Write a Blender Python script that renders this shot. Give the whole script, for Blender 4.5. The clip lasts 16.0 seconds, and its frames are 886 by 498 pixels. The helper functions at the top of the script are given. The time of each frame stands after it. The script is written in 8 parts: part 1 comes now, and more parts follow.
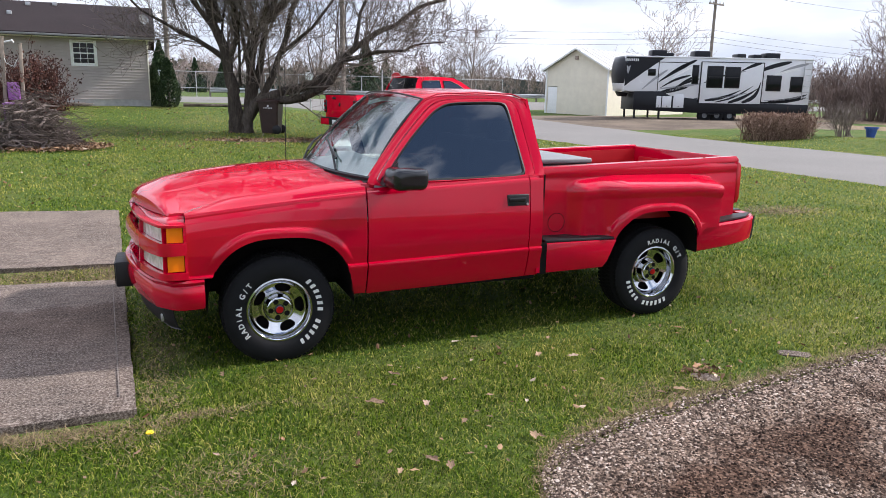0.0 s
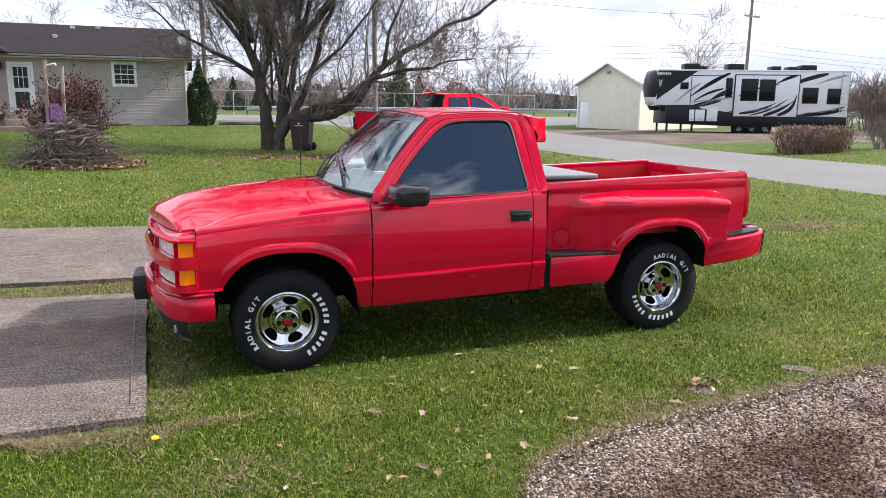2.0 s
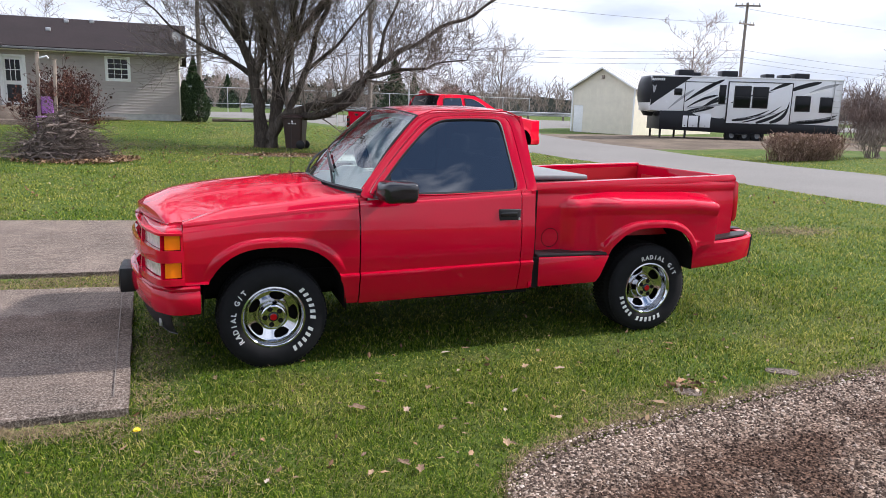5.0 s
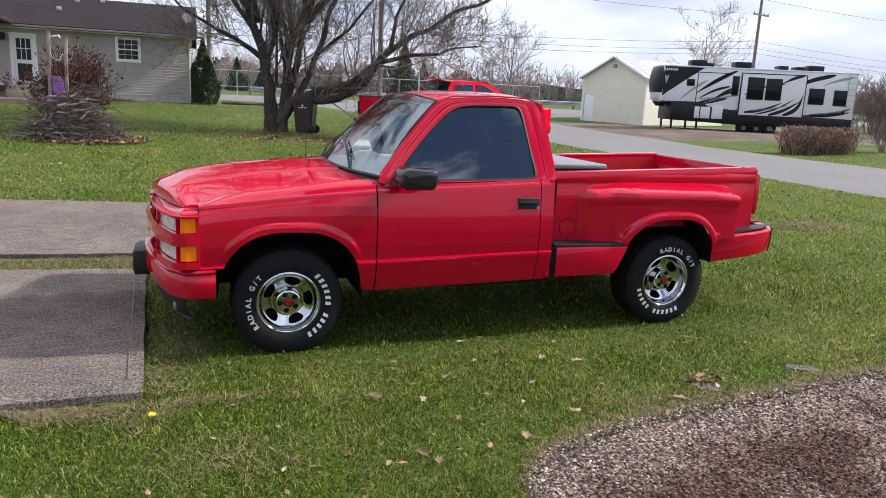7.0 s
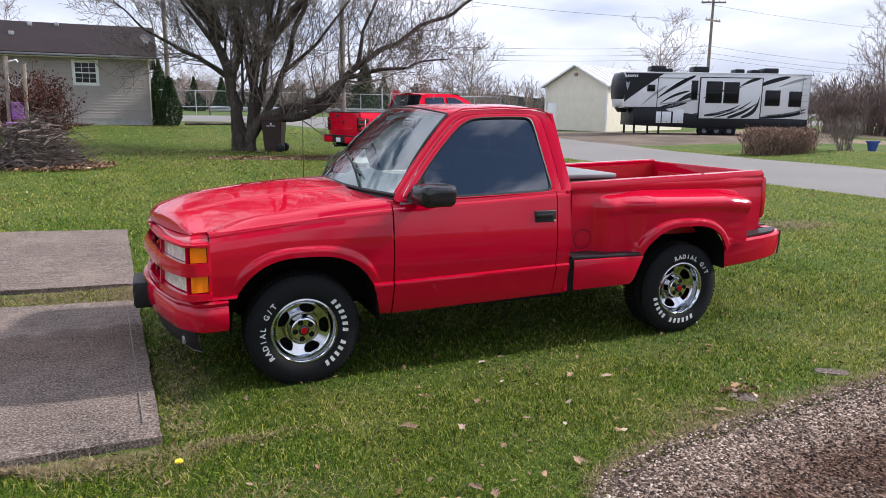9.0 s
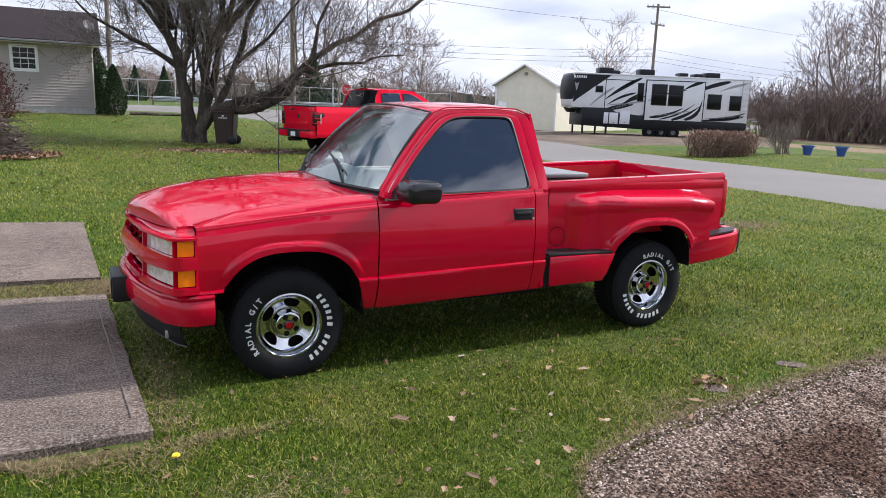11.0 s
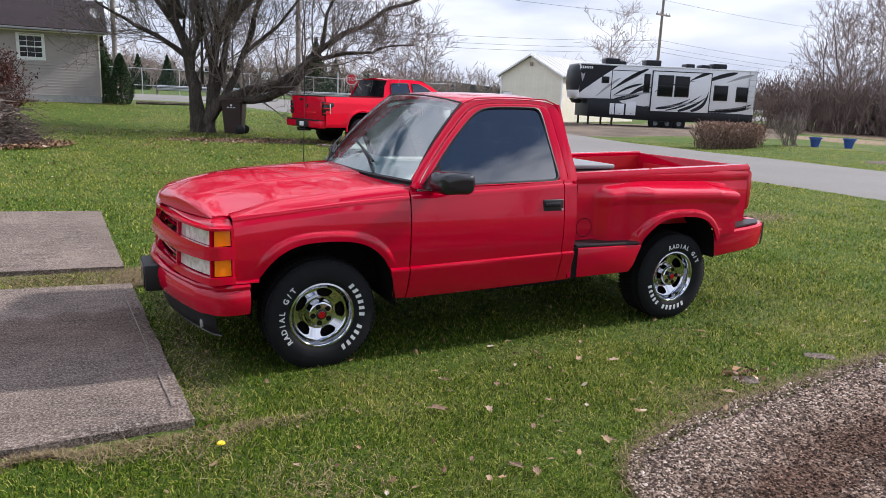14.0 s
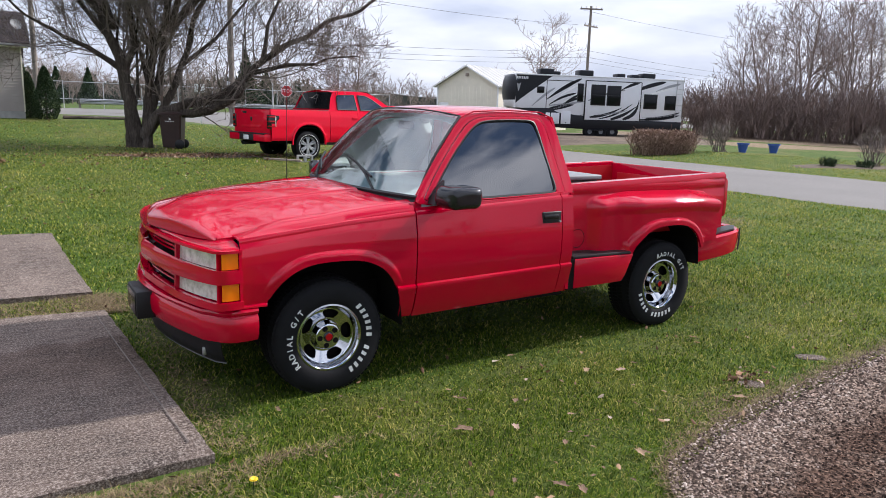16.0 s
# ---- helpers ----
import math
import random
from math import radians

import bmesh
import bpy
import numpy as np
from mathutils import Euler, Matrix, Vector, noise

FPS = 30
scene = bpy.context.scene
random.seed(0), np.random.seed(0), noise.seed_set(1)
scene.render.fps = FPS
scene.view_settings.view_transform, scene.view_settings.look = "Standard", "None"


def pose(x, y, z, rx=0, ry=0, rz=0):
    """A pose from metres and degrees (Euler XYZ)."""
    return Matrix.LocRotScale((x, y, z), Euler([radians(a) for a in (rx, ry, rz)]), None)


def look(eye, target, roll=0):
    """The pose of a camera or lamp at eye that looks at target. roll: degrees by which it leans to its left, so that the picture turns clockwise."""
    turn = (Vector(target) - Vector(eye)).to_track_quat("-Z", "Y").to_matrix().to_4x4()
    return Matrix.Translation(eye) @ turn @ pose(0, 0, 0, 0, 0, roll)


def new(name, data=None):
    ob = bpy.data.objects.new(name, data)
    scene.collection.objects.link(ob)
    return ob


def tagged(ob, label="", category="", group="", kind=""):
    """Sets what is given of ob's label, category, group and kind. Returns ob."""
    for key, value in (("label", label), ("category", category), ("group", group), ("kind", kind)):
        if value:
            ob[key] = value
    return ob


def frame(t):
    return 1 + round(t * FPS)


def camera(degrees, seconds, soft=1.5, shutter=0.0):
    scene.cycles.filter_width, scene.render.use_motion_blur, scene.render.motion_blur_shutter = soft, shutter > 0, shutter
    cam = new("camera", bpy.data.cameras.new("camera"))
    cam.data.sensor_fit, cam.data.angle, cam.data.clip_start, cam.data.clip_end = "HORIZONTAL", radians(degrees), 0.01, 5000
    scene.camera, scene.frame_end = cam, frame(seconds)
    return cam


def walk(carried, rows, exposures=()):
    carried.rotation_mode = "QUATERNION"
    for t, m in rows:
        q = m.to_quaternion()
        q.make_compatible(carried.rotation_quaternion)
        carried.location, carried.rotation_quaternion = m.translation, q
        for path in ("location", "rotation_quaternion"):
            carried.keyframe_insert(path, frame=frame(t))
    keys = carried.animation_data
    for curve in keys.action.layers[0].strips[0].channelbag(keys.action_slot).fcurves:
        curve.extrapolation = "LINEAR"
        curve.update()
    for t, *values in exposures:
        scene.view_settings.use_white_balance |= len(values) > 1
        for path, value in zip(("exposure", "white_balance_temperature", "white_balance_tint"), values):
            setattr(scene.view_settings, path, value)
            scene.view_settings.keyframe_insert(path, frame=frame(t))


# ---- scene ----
cam = camera(64.1, 16.0, soft=0.3)
PATH = [
    (0, (-0.68, -4.404, 1.723), (0.056, -2.594, 1.296), 1.1),
    (0.5, (-0.555, -4.494, 1.728), (0.059, -2.636, 1.314), 2.3),
    (1, (-0.464, -4.567, 1.742), (0.166, -2.717, 1.314), 1.3),
    (1.5, (-0.503, -4.576, 1.75), (0.163, -2.732, 1.356), 0.4),
    (2, (-0.521, -4.592, 1.749), (0.126, -2.739, 1.362), 0.5),
    (2.5, (-0.521, -4.59, 1.738), (0.092, -2.733, 1.318), 0.8),
    (3, (-0.504, -4.585, 1.744), (0.072, -2.713, 1.339), 1.5),
    (3.5, (-0.528, -4.592, 1.744), (0.068, -2.718, 1.38), 1.3),
    (4, (-0.509, -4.603, 1.732), (0.06, -2.727, 1.335), 0.5),
    (4.5, (-0.496, -4.61, 1.731), (0.113, -2.747, 1.332), 1.2),
    (4.7, (-0.49, -4.609, 1.728), (0.171, -2.76, 1.344), 1.3),
    (6.8, (-0.545, -4.551, 1.706), (0.105, -2.698, 1.326), 3.0),
    (7, (-0.545, -4.519, 1.712), (0.105, -2.674, 1.294), 2.6),
    (7.5, (-0.566, -4.505, 1.723), (0.149, -2.675, 1.347), 2.3),
    (8, (-0.679, -4.486, 1.708), (0.08, -2.672, 1.34), 1.4),
    (8.5, (-0.736, -4.377, 1.697), (-0.091, -2.535, 1.261), 1.3),
    (9, (-0.816, -4.226, 1.705), (-0.072, -2.409, 1.324), 0.7),
    (9.2, (-0.835, -4.184, 1.715), (-0.049, -2.383, 1.346), 1.8),
    (11.3, (-1.082, -4.211, 1.715), (-0.187, -2.468, 1.312), 1.8),
    (11.5, (-1.067, -4.217, 1.717), (-0.168, -2.48, 1.301), 1.7),
    (12, (-1.083, -4.215, 1.717), (-0.178, -2.475, 1.328), 1.8),
    (12.5, (-1.096, -4.201, 1.722), (-0.178, -2.462, 1.357), 2.4),
    (13, (-1.11, -4.191, 1.715), (-0.206, -2.448, 1.335), 2.5),
    (13.5, (-1.142, -4.175, 1.728), (-0.276, -2.407, 1.373), 3.4),
    (14, (-1.251, -4.123, 1.709), (-0.375, -2.374, 1.295), 2.3),
    (14.5, (-1.338, -3.97, 1.691), (-0.465, -2.209, 1.323), 2.7),
    (15, (-1.416, -3.885, 1.706), (-0.494, -2.147, 1.344), 2.4),
    (15.5, (-1.493, -3.847, 1.712), (-0.506, -2.14, 1.374), 2.7),
    (16, (-1.616, -3.828, 1.715), (-0.577, -2.163, 1.335), 1.7),
]
EXPOSURES = [(0, 0.4, 6200, 14), (1.5, 0.55, 6200, 14), (4, 0.5, 6200, 14), (7, 0.25, 6150, 14), (9, 0.27, 6150, 15), (12.5, 0.25, 6150, 15), (16, 0.2, 6150, 15)]
walk(cam, [(t, look(eye, target, roll)) for t, eye, target, roll in PATH], EXPOSURES)

# ---- sky, sun, exposure ----
SUN_AZ, SUN_EL = -6.0, 38.0     # degrees from +x towards +y, and above the horizon
scene.view_settings.exposure = 0.0
world = bpy.data.worlds.new("sky")
scene.world = world
world.use_nodes = True
wn, wl = world.node_tree.nodes, world.node_tree.links
wn.clear()
w_out = wn.new("ShaderNodeOutputWorld")
w_bg = wn.new("ShaderNodeBackground")
w_sky = wn.new("ShaderNodeTexSky")
w_sky.sky_type, w_sky.sun_disc = "NISHITA", False
w_sky.sun_elevation, w_sky.sun_rotation = radians(SUN_EL), radians(90 - SUN_AZ)
w_sky.dust_density, w_sky.ozone_density = 0.4, 2.5
w_scale = wn.new("ShaderNodeMixRGB")
w_scale.blend_type, w_scale.inputs[0].default_value = "MULTIPLY", 1.0
w_scale.inputs[2].default_value = (0.10, 0.10, 0.10, 1)
w_co = wn.new("ShaderNodeTexCoord")
w_map = wn.new("ShaderNodeMapping")
w_map.inputs["Scale"].default_value = (1.0, 1.0, 3.6)
w_map.inputs["Rotation"].default_value = (0, 0, 0.7)
w_noise = wn.new("ShaderNodeTexNoise")
w_noise.inputs["Scale"].default_value = 2.3
w_noise.inputs["Detail"].default_value = 7.0
w_noise.inputs["Roughness"].default_value = 0.55
w_ramp = wn.new("ShaderNodeValToRGB")
w_ramp.color_ramp.elements[0].position, w_ramp.color_ramp.elements[1].position = 0.47, 0.57
w_noise2 = wn.new("ShaderNodeTexNoise")
w_noise2.inputs["Scale"].default_value = 4.0
w_noise2.inputs["Detail"].default_value = 5.0
w_tone = wn.new("ShaderNodeValToRGB")
w_tone.color_ramp.elements[0].position, w_tone.color_ramp.elements[1].position = 0.28, 0.72
w_tone.color_ramp.elements[0].color = (0.80, 0.90, 1.08, 1)
w_tone.color_ramp.elements[1].color = (1.62, 1.66, 1.74, 1)
w_mix = wn.new("ShaderNodeMixRGB")
wl.new(w_co.outputs["Generated"], w_map.inputs["Vector"])
wl.new(w_map.outputs[0], w_noise.inputs["Vector"])
wl.new(w_map.outputs[0], w_noise2.inputs["Vector"])
w_sep = wn.new("ShaderNodeSeparateXYZ")
w_low = wn.new("ShaderNodeMapRange")
w_low.inputs["From Min"].default_value, w_low.inputs["From Max"].default_value = 0.36, 0.58
w_low.inputs["To Min"].default_value, w_low.inputs["To Max"].default_value = 0.15, -0.01
w_cov = wn.new("ShaderNodeMath")
wl.new(w_co.outputs["Generated"], w_sep.inputs[0])
wl.new(w_sep.outputs[2], w_low.inputs[0])
wl.new(w_noise.outputs[0], w_cov.inputs[0])
wl.new(w_low.outputs[0], w_cov.inputs[1])
# the cloud is closed to the north and broken to the south
w_side = wn.new("ShaderNodeMapRange")
w_side.inputs["From Min"].default_value, w_side.inputs["From Max"].default_value = -0.8, 0.5
w_side.inputs["To Min"].default_value, w_side.inputs["To Max"].default_value = -0.025, 0.13
w_cov2 = wn.new("ShaderNodeMath")
wl.new(w_sep.outputs[1], w_side.inputs[0])
wl.new(w_cov.outputs[0], w_cov2.inputs[0])
wl.new(w_side.outputs[0], w_cov2.inputs[1])
wl.new(w_cov2.outputs[0], w_ramp.inputs[0])
wl.new(w_noise2.outputs[0], w_tone.inputs[0])
wl.new(w_sky.outputs[0], w_scale.inputs[1])
wl.new(w_ramp.outputs[0], w_mix.inputs[0])
wl.new(w_scale.outputs[0], w_mix.inputs[1])
wl.new(w_tone.outputs[0], w_mix.inputs[2])
# a cloudy sky is brighter overhead than at the horizon
w_grad = wn.new("ShaderNodeMapRange")
w_grad.inputs["From Min"].default_value, w_grad.inputs["From Max"].default_value = 0.0, 1.0
w_grad.inputs["To Min"].default_value, w_grad.inputs["To Max"].default_value = 0.52, 1.5
w_up = wn.new("ShaderNodeMixRGB")
w_up.blend_type, w_up.inputs[0].default_value = "MULTIPLY", 1.0
wl.new(w_sep.outputs[2], w_grad.inputs[0])
wl.new(w_mix.outputs[0], w_up.inputs[1])
wl.new(w_grad.outputs[0], w_up.inputs[2])
wl.new(w_up.outputs[0], w_bg.inputs[0])
w_bg.inputs[1].default_value = 1.0
wl.new(w_bg.outputs[0], w_out.inputs[0])
sun_dir = Vector((math.cos(radians(SUN_AZ)) * math.cos(radians(SUN_EL)), math.sin(radians(SUN_AZ)) * math.cos(radians(SUN_EL)), math.sin(radians(SUN_EL))))
sun = new("sun", bpy.data.lights.new("sun", "SUN"))
sun.data.energy, sun.data.angle, sun.data.color = 5.0, radians(3), (1.0, 0.95, 0.87)
sun.matrix_world = look(sun_dir * 60, (0, 0, 0))

# ---- materials ----


class Mat:
    """A small builder for node materials."""

    def __init__(self, name, rough=0.6, metal=0.0, spec=0.5):
        self.m = bpy.data.materials.new(name)
        self.m.use_nodes = True
        self.n, self.l = self.m.node_tree.nodes, self.m.node_tree.links
        self.b = self.n["Principled BSDF"]
        self.b.inputs["Roughness"].default_value = rough
        self.b.inputs["Metallic"].default_value = metal
        self.b.inputs["Specular IOR Level"].default_value = spec
        co = self.n.new("ShaderNodeTexCoord")
        self.co = co.outputs["Object"]

    def noise(self, scale, detail=4.0, rough=0.6, stretch=(1, 1, 1)):
        mp = self.n.new("ShaderNodeMapping")
        mp.inputs["Scale"].default_value = stretch
        t = self.n.new("ShaderNodeTexNoise")
        t.inputs["Scale"].default_value, t.inputs["Detail"].default_value, t.inputs["Roughness"].default_value = scale, detail, rough
        self.l.new(self.co, mp.inputs[0])
        self.l.new(mp.outputs[0], t.inputs["Vector"])
        return t.outputs[0]

    def cells(self, scale, feature="F1", out="Distance", stretch=(1, 1, 1)):
        mp = self.n.new("ShaderNodeMapping")
        mp.inputs["Scale"].default_value = stretch
        t = self.n.new("ShaderNodeTexVoronoi")
        t.feature = feature
        t.inputs["Scale"].default_value = scale
        self.l.new(self.co, mp.inputs[0])
        self.l.new(mp.outputs[0], t.inputs["Vector"])
        return t.outputs[out]

    def ramp(self, fac, *stops):
        r = self.n.new("ShaderNodeValToRGB")
        e = r.color_ramp.elements
        while len(e) < len(stops):
            e.new(0.5)
        for k, (p, c) in enumerate(stops):
            e[k].position, e[k].color = p, (*c, 1)
        self.l.new(fac, r.inputs[0])
        return r.outputs[0]

    def mix(self, fac, a, b, mode="MIX"):
        x = self.n.new("ShaderNodeMixRGB")
        x.blend_type = mode
        for k, v in ((0, fac), (1, a), (2, b)):
            if isinstance(v, (int, float)):
                x.inputs[k].default_value = v
            elif isinstance(v, tuple):
                x.inputs[k].default_value = (*v, 1)
            else:
                self.l.new(v, x.inputs[k])
        return x.outputs[0]

    def random(self):
        return self.n.new("ShaderNodeObjectInfo").outputs["Random"]

    def island(self):
        return self.n.new("ShaderNodeNewGeometry").outputs["Random Per Island"]

    def colour(self, c):
        if isinstance(c, tuple):
            self.b.inputs["Base Color"].default_value = (*c, 1)
        else:
            self.l.new(c, self.b.inputs["Base Color"])
        return self

    def rough(self, fac, lo, hi):
        r = self.n.new("ShaderNodeMapRange")
        r.inputs["To Min"].default_value, r.inputs["To Max"].default_value = lo, hi
        self.l.new(fac, r.inputs[0])
        self.l.new(r.outputs[0], self.b.inputs["Roughness"])
        return self

    def bump(self, height, strength=0.3, distance=0.01):
        k = self.n.new("ShaderNodeBump")
        k.inputs["Strength"].default_value, k.inputs["Distance"].default_value = strength, distance
        self.l.new(height, k.inputs["Height"])
        self.l.new(k.outputs[0], self.b.inputs["Normal"])
        return self


def plain(name, c, rough=0.6, metal=0.0, var=0.15, scale=9.0, bump=0.1, spec=0.5):
    """A surface of one colour with a little uneven tone and relief."""
    m = Mat(name, rough, metal, spec)
    n = m.noise(scale)
    lo, hi = tuple(v * (1 - var) for v in c), tuple(min(1, v * (1 + var)) for v in c)
    m.colour(m.ramp(n, (0.3, lo), (0.7, hi)))
    m.rough(n, max(0.02, rough - 0.08), min(1, rough + 0.08))
    if bump:
        m.bump(m.noise(scale * 9), bump, 0.004)
    return m.m


def paint(name, c, coat=1.0, rough=0.5):
    m = Mat(name, rough, 0, 0.0)
    m.b.inputs["Coat IOR"].default_value = 1.44
    n = m.noise(1.6)
    m.colour(m.ramp(n, (0.3, tuple(v * 0.93 for v in c)), (0.7, c)))
    m.b.inputs["Coat Weight"].default_value, m.b.inputs["Coat Roughness"].default_value = coat, 0.004
    return m.m


def glass(name, tint, gloss=0.03, ior=1.5):
    """Tinted glass: clear with its own colour, mirror-like by Fresnel."""
    m = bpy.data.materials.new(name)
    m.use_nodes = True
    n, l = m.node_tree.nodes, m.node_tree.links
    n.clear()
    o, mx, tr, gl, fr = (n.new("ShaderNode" + k) for k in ("OutputMaterial", "MixShader", "BsdfTransparent", "BsdfGlossy", "Fresnel"))
    tr.inputs[0].default_value = (*tint, 1)
    gl.inputs["Roughness"].default_value = gloss
    fr.inputs[0].default_value = ior
    l.new(fr.outputs[0], mx.inputs[0])
    l.new(tr.outputs[0], mx.inputs[1])
    l.new(gl.outputs[0], mx.inputs[2])
    l.new(mx.outputs[0], o.inputs[0])
    return m


RED = paint("red_paint", (0.45, 0.0002, 0.019), 1.0)
RED2 = paint("bright_red_paint", (0.68, 0.004, 0.026), 0.7)
RED_IN = plain("red_bed_paint", (0.42, 0.006, 0.012), 0.4, 0, 0.1, 3, 0.02)
BLACK = plain("black_plastic", (0.009, 0.009, 0.010), 0.5, 0, 0.2, 20, 0.1, 0.35)
GLOSSB = plain("gloss_black", (0.008, 0.008, 0.009), 0.18, 0, 0.1, 10, 0.03)
WRAP = plain("black_wrap_film", (0.012, 0.012, 0.014), 0.16, 0, 0.1, 10, 0.0)
DARK = plain("dark_underside", (0.006, 0.0055, 0.0055), 0.9, 0, 0.3, 8, 0.0, 0.1)
CHROME = plain("chrome", (0.52, 0.53, 0.55), 0.06, 1.0, 0.04, 14, 0.0)
STEEL = plain("galvanised_steel", (0.45, 0.46, 0.47), 0.45, 0.8, 0.12, 12, 0.05)
ALU = plain("wheel_alloy", (0.42, 0.43, 0.45), 0.35, 0.7, 0.1, 10, 0.0)
RUBBER = plain("tyre_rubber", (0.008, 0.008, 0.009), 0.8, 0, 0.25, 16, 0.2, 0.2)
TREAD = plain("tyre_tread", (0.010, 0.010, 0.010), 0.9, 0, 0.3, 30, 0.3, 0.1)
WHITE_RUB = plain("white_rubber", (0.62, 0.62, 0.60), 0.7, 0, 0.1, 40, 0.05)
AMBER = paint("amber_lens", (0.85, 0.20, 0.005), 1.0, 0.25)
LENS = plain("clear_lens", (0.60, 0.59, 0.54), 0.10, 0.35, 0.3, 26, 0.1)
BOWL = plain("lamp_reflector", (0.42, 0.42, 0.40), 0.08, 0.75, 0.45, 22, 0.3)
TAIL = paint("tail_lens", (0.36, 0.004, 0.008), 1.0, 0.2)
CLOTH = plain("grey_cloth", (0.42, 0.46, 0.46), 0.95, 0, 0.15, 40, 0.2)
DASH = plain("dash_plastic", (0.62, 0.71, 0.70), 0.7, 0, 0.1, 20, 0.05)
WS_GLASS = glass("windshield_glass", (0.80, 0.90, 0.88), 0.003, 2.4)
TINT = glass("tinted_side_glass", (0.016, 0.018, 0.022), 0.003, 2.5)
PANE = glass("house_pane", (0.025, 0.03, 0.036), 0.03, 1.4)
SCREEN = plain("dark_screen", (0.035, 0.037, 0.042), 0.75, 0, 0.2, 8, 0.05, 0.2)
RV_PANE = plain("trailer_pane", (0.006, 0.007, 0.009), 0.12, 0, 0.1, 3, 0, 0.2)
WHITE = plain("white_paint", (0.76, 0.77, 0.76), 0.5, 0, 0.05, 6, 0.05)
GREYBOX = plain("grey_box_lid", (0.16, 0.165, 0.17), 0.6, 0, 0.1, 7, 0.05)

m = Mat("lawn_soil", 0.95, 0, 0.2)
big = m.noise(0.35, 5)
fine = m.noise(14, 6, 0.7)
patch = m.noise(1.1, 6, 0.65)
green = m.ramp(fine, (0.25, (0.018, 0.036, 0.004)), (0.75, (0.085, 0.135, 0.016)))
straw = m.ramp(fine, (0.25, (0.08, 0.065, 0.022)), (0.75, (0.21, 0.18, 0.065)))
m.colour(m.mix(m.ramp(m.mix(0.5, patch, big), (0.49, (0, 0, 0)), (0.66, (0.75, 0.75, 0.75))), green, straw))
LAWN = m.bump(fine, 0.9, 0.03).m

m = Mat("grass_blade", 0.7, 0, 0.1)
isl = m.island()
patch = m.noise(0.8, 6, 0.68)
g_sep, g_dry = m.n.new("ShaderNodeSeparateXYZ"), m.n.new("ShaderNodeMapRange")
g_dry.inputs["From Min"].default_value, g_dry.inputs["From Max"].default_value = 1.5, 9.0
g_dry.inputs["To Min"].default_value, g_dry.inputs["To Max"].default_value = 0.0, 0.17
g_add = m.n.new("ShaderNodeMath")
m.l.new(m.co, g_sep.inputs[0])
m.l.new(g_sep.outputs[1], g_dry.inputs[0])
m.l.new(g_dry.outputs[0], g_add.inputs[0])
m.l.new(patch, g_add.inputs[1])
# and more of the pale yellow ramp with x, towards the road
g_east, g_sum = m.n.new("ShaderNodeMapRange"), m.n.new("ShaderNodeMath")
g_east.inputs["From Min"].default_value, g_east.inputs["From Max"].default_value = 0.3, 5.0
g_east.inputs["To Min"].default_value, g_east.inputs["To Max"].default_value = -0.02, 0.09
m.l.new(g_sep.outputs[0], g_east.inputs[0])
m.l.new(g_east.outputs[0], g_sum.inputs[0])
m.l.new(g_add.outputs[0], g_sum.inputs[1])
tone = m.mix(m.ramp(g_sum.outputs[0], (0.50, (0, 0, 0)), (0.72, (0.7, 0.7, 0.7))),
             m.ramp(isl, (0.0, (0.018, 0.036, 0.003)), (0.42, (0.055, 0.104, 0.005)), (0.82, (0.172, 0.236, 0.018)), (0.95, (0.40, 0.36, 0.10))),
             m.ramp(isl, (0.0, (0.074, 0.104, 0.011)), (0.5, (0.245, 0.275, 0.040)), (1.0, (0.54, 0.45, 0.16))))
m.colour(tone)
# light passes through the thin blades
g_tr, g_mix = m.n.new("ShaderNodeBsdfTranslucent"), m.n.new("ShaderNodeMixShader")
g_mix.inputs[0].default_value = 0.42
m.l.new(tone, g_tr.inputs[0])
m.l.new(m.b.outputs[0], g_mix.inputs[1])
m.l.new(g_tr.outputs[0], g_mix.inputs[2])
m.l.new(g_mix.outputs[0], m.n["Material Output"].inputs[0])
GRASS = m.m

m = Mat("dead_grass_blade", 0.8, 0, 0.2)
STRAW = m.colour(m.ramp(m.island(), (0.0, (0.066, 0.045, 0.022)), (0.5, (0.155, 0.110, 0.056)), (1.0, (0.30, 0.235, 0.13)))).m

m = Mat("asphalt", 0.9, 0, 0.3)
n1, n2 = m.noise(0.25, 4), m.noise(160, 3, 0.7)
m.colour(m.mix(0.35, m.ramp(n1, (0.3, (0.125, 0.115, 0.105)), (0.7, (0.165, 0.152, 0.139))), m.ramp(n2, (0.3, (0.08, 0.076, 0.072)), (0.7, (0.26, 0.245, 0.23)))))
ASPHALT = m.bump(n2, 0.3, 0.004).m

m = Mat("gravel_bed", 0.95, 0, 0.12)
v = m.cells(85, "F1", "Color")
d = m.cells(85)
t = m.ramp(v, (0.0, (0.018, 0.012, 0.009)), (0.42, (0.098, 0.067, 0.050)), (0.75, (0.29, 0.21, 0.16)), (1.0, (0.55, 0.44, 0.36)))


def oil_dark(m):
    """Where old oil has darkened the driveway."""
    wear = m.n.new("ShaderNodeAttribute")
    wear.attribute_name = "oiled"
    return m.mix(1.0, m.ramp(m.noise(1.7, 6, 0.7), (0.36, (0, 0, 0)), (0.52, (0.95, 0.95, 0.95))), wear.outputs["Color"], "MULTIPLY")


m.colour(m.mix(oil_dark(m), t, m.mix(1.0, t, (0.33, 0.25, 0.21), "MULTIPLY")))
GRAVEL = m.bump(d, -1.0, 0.015).m

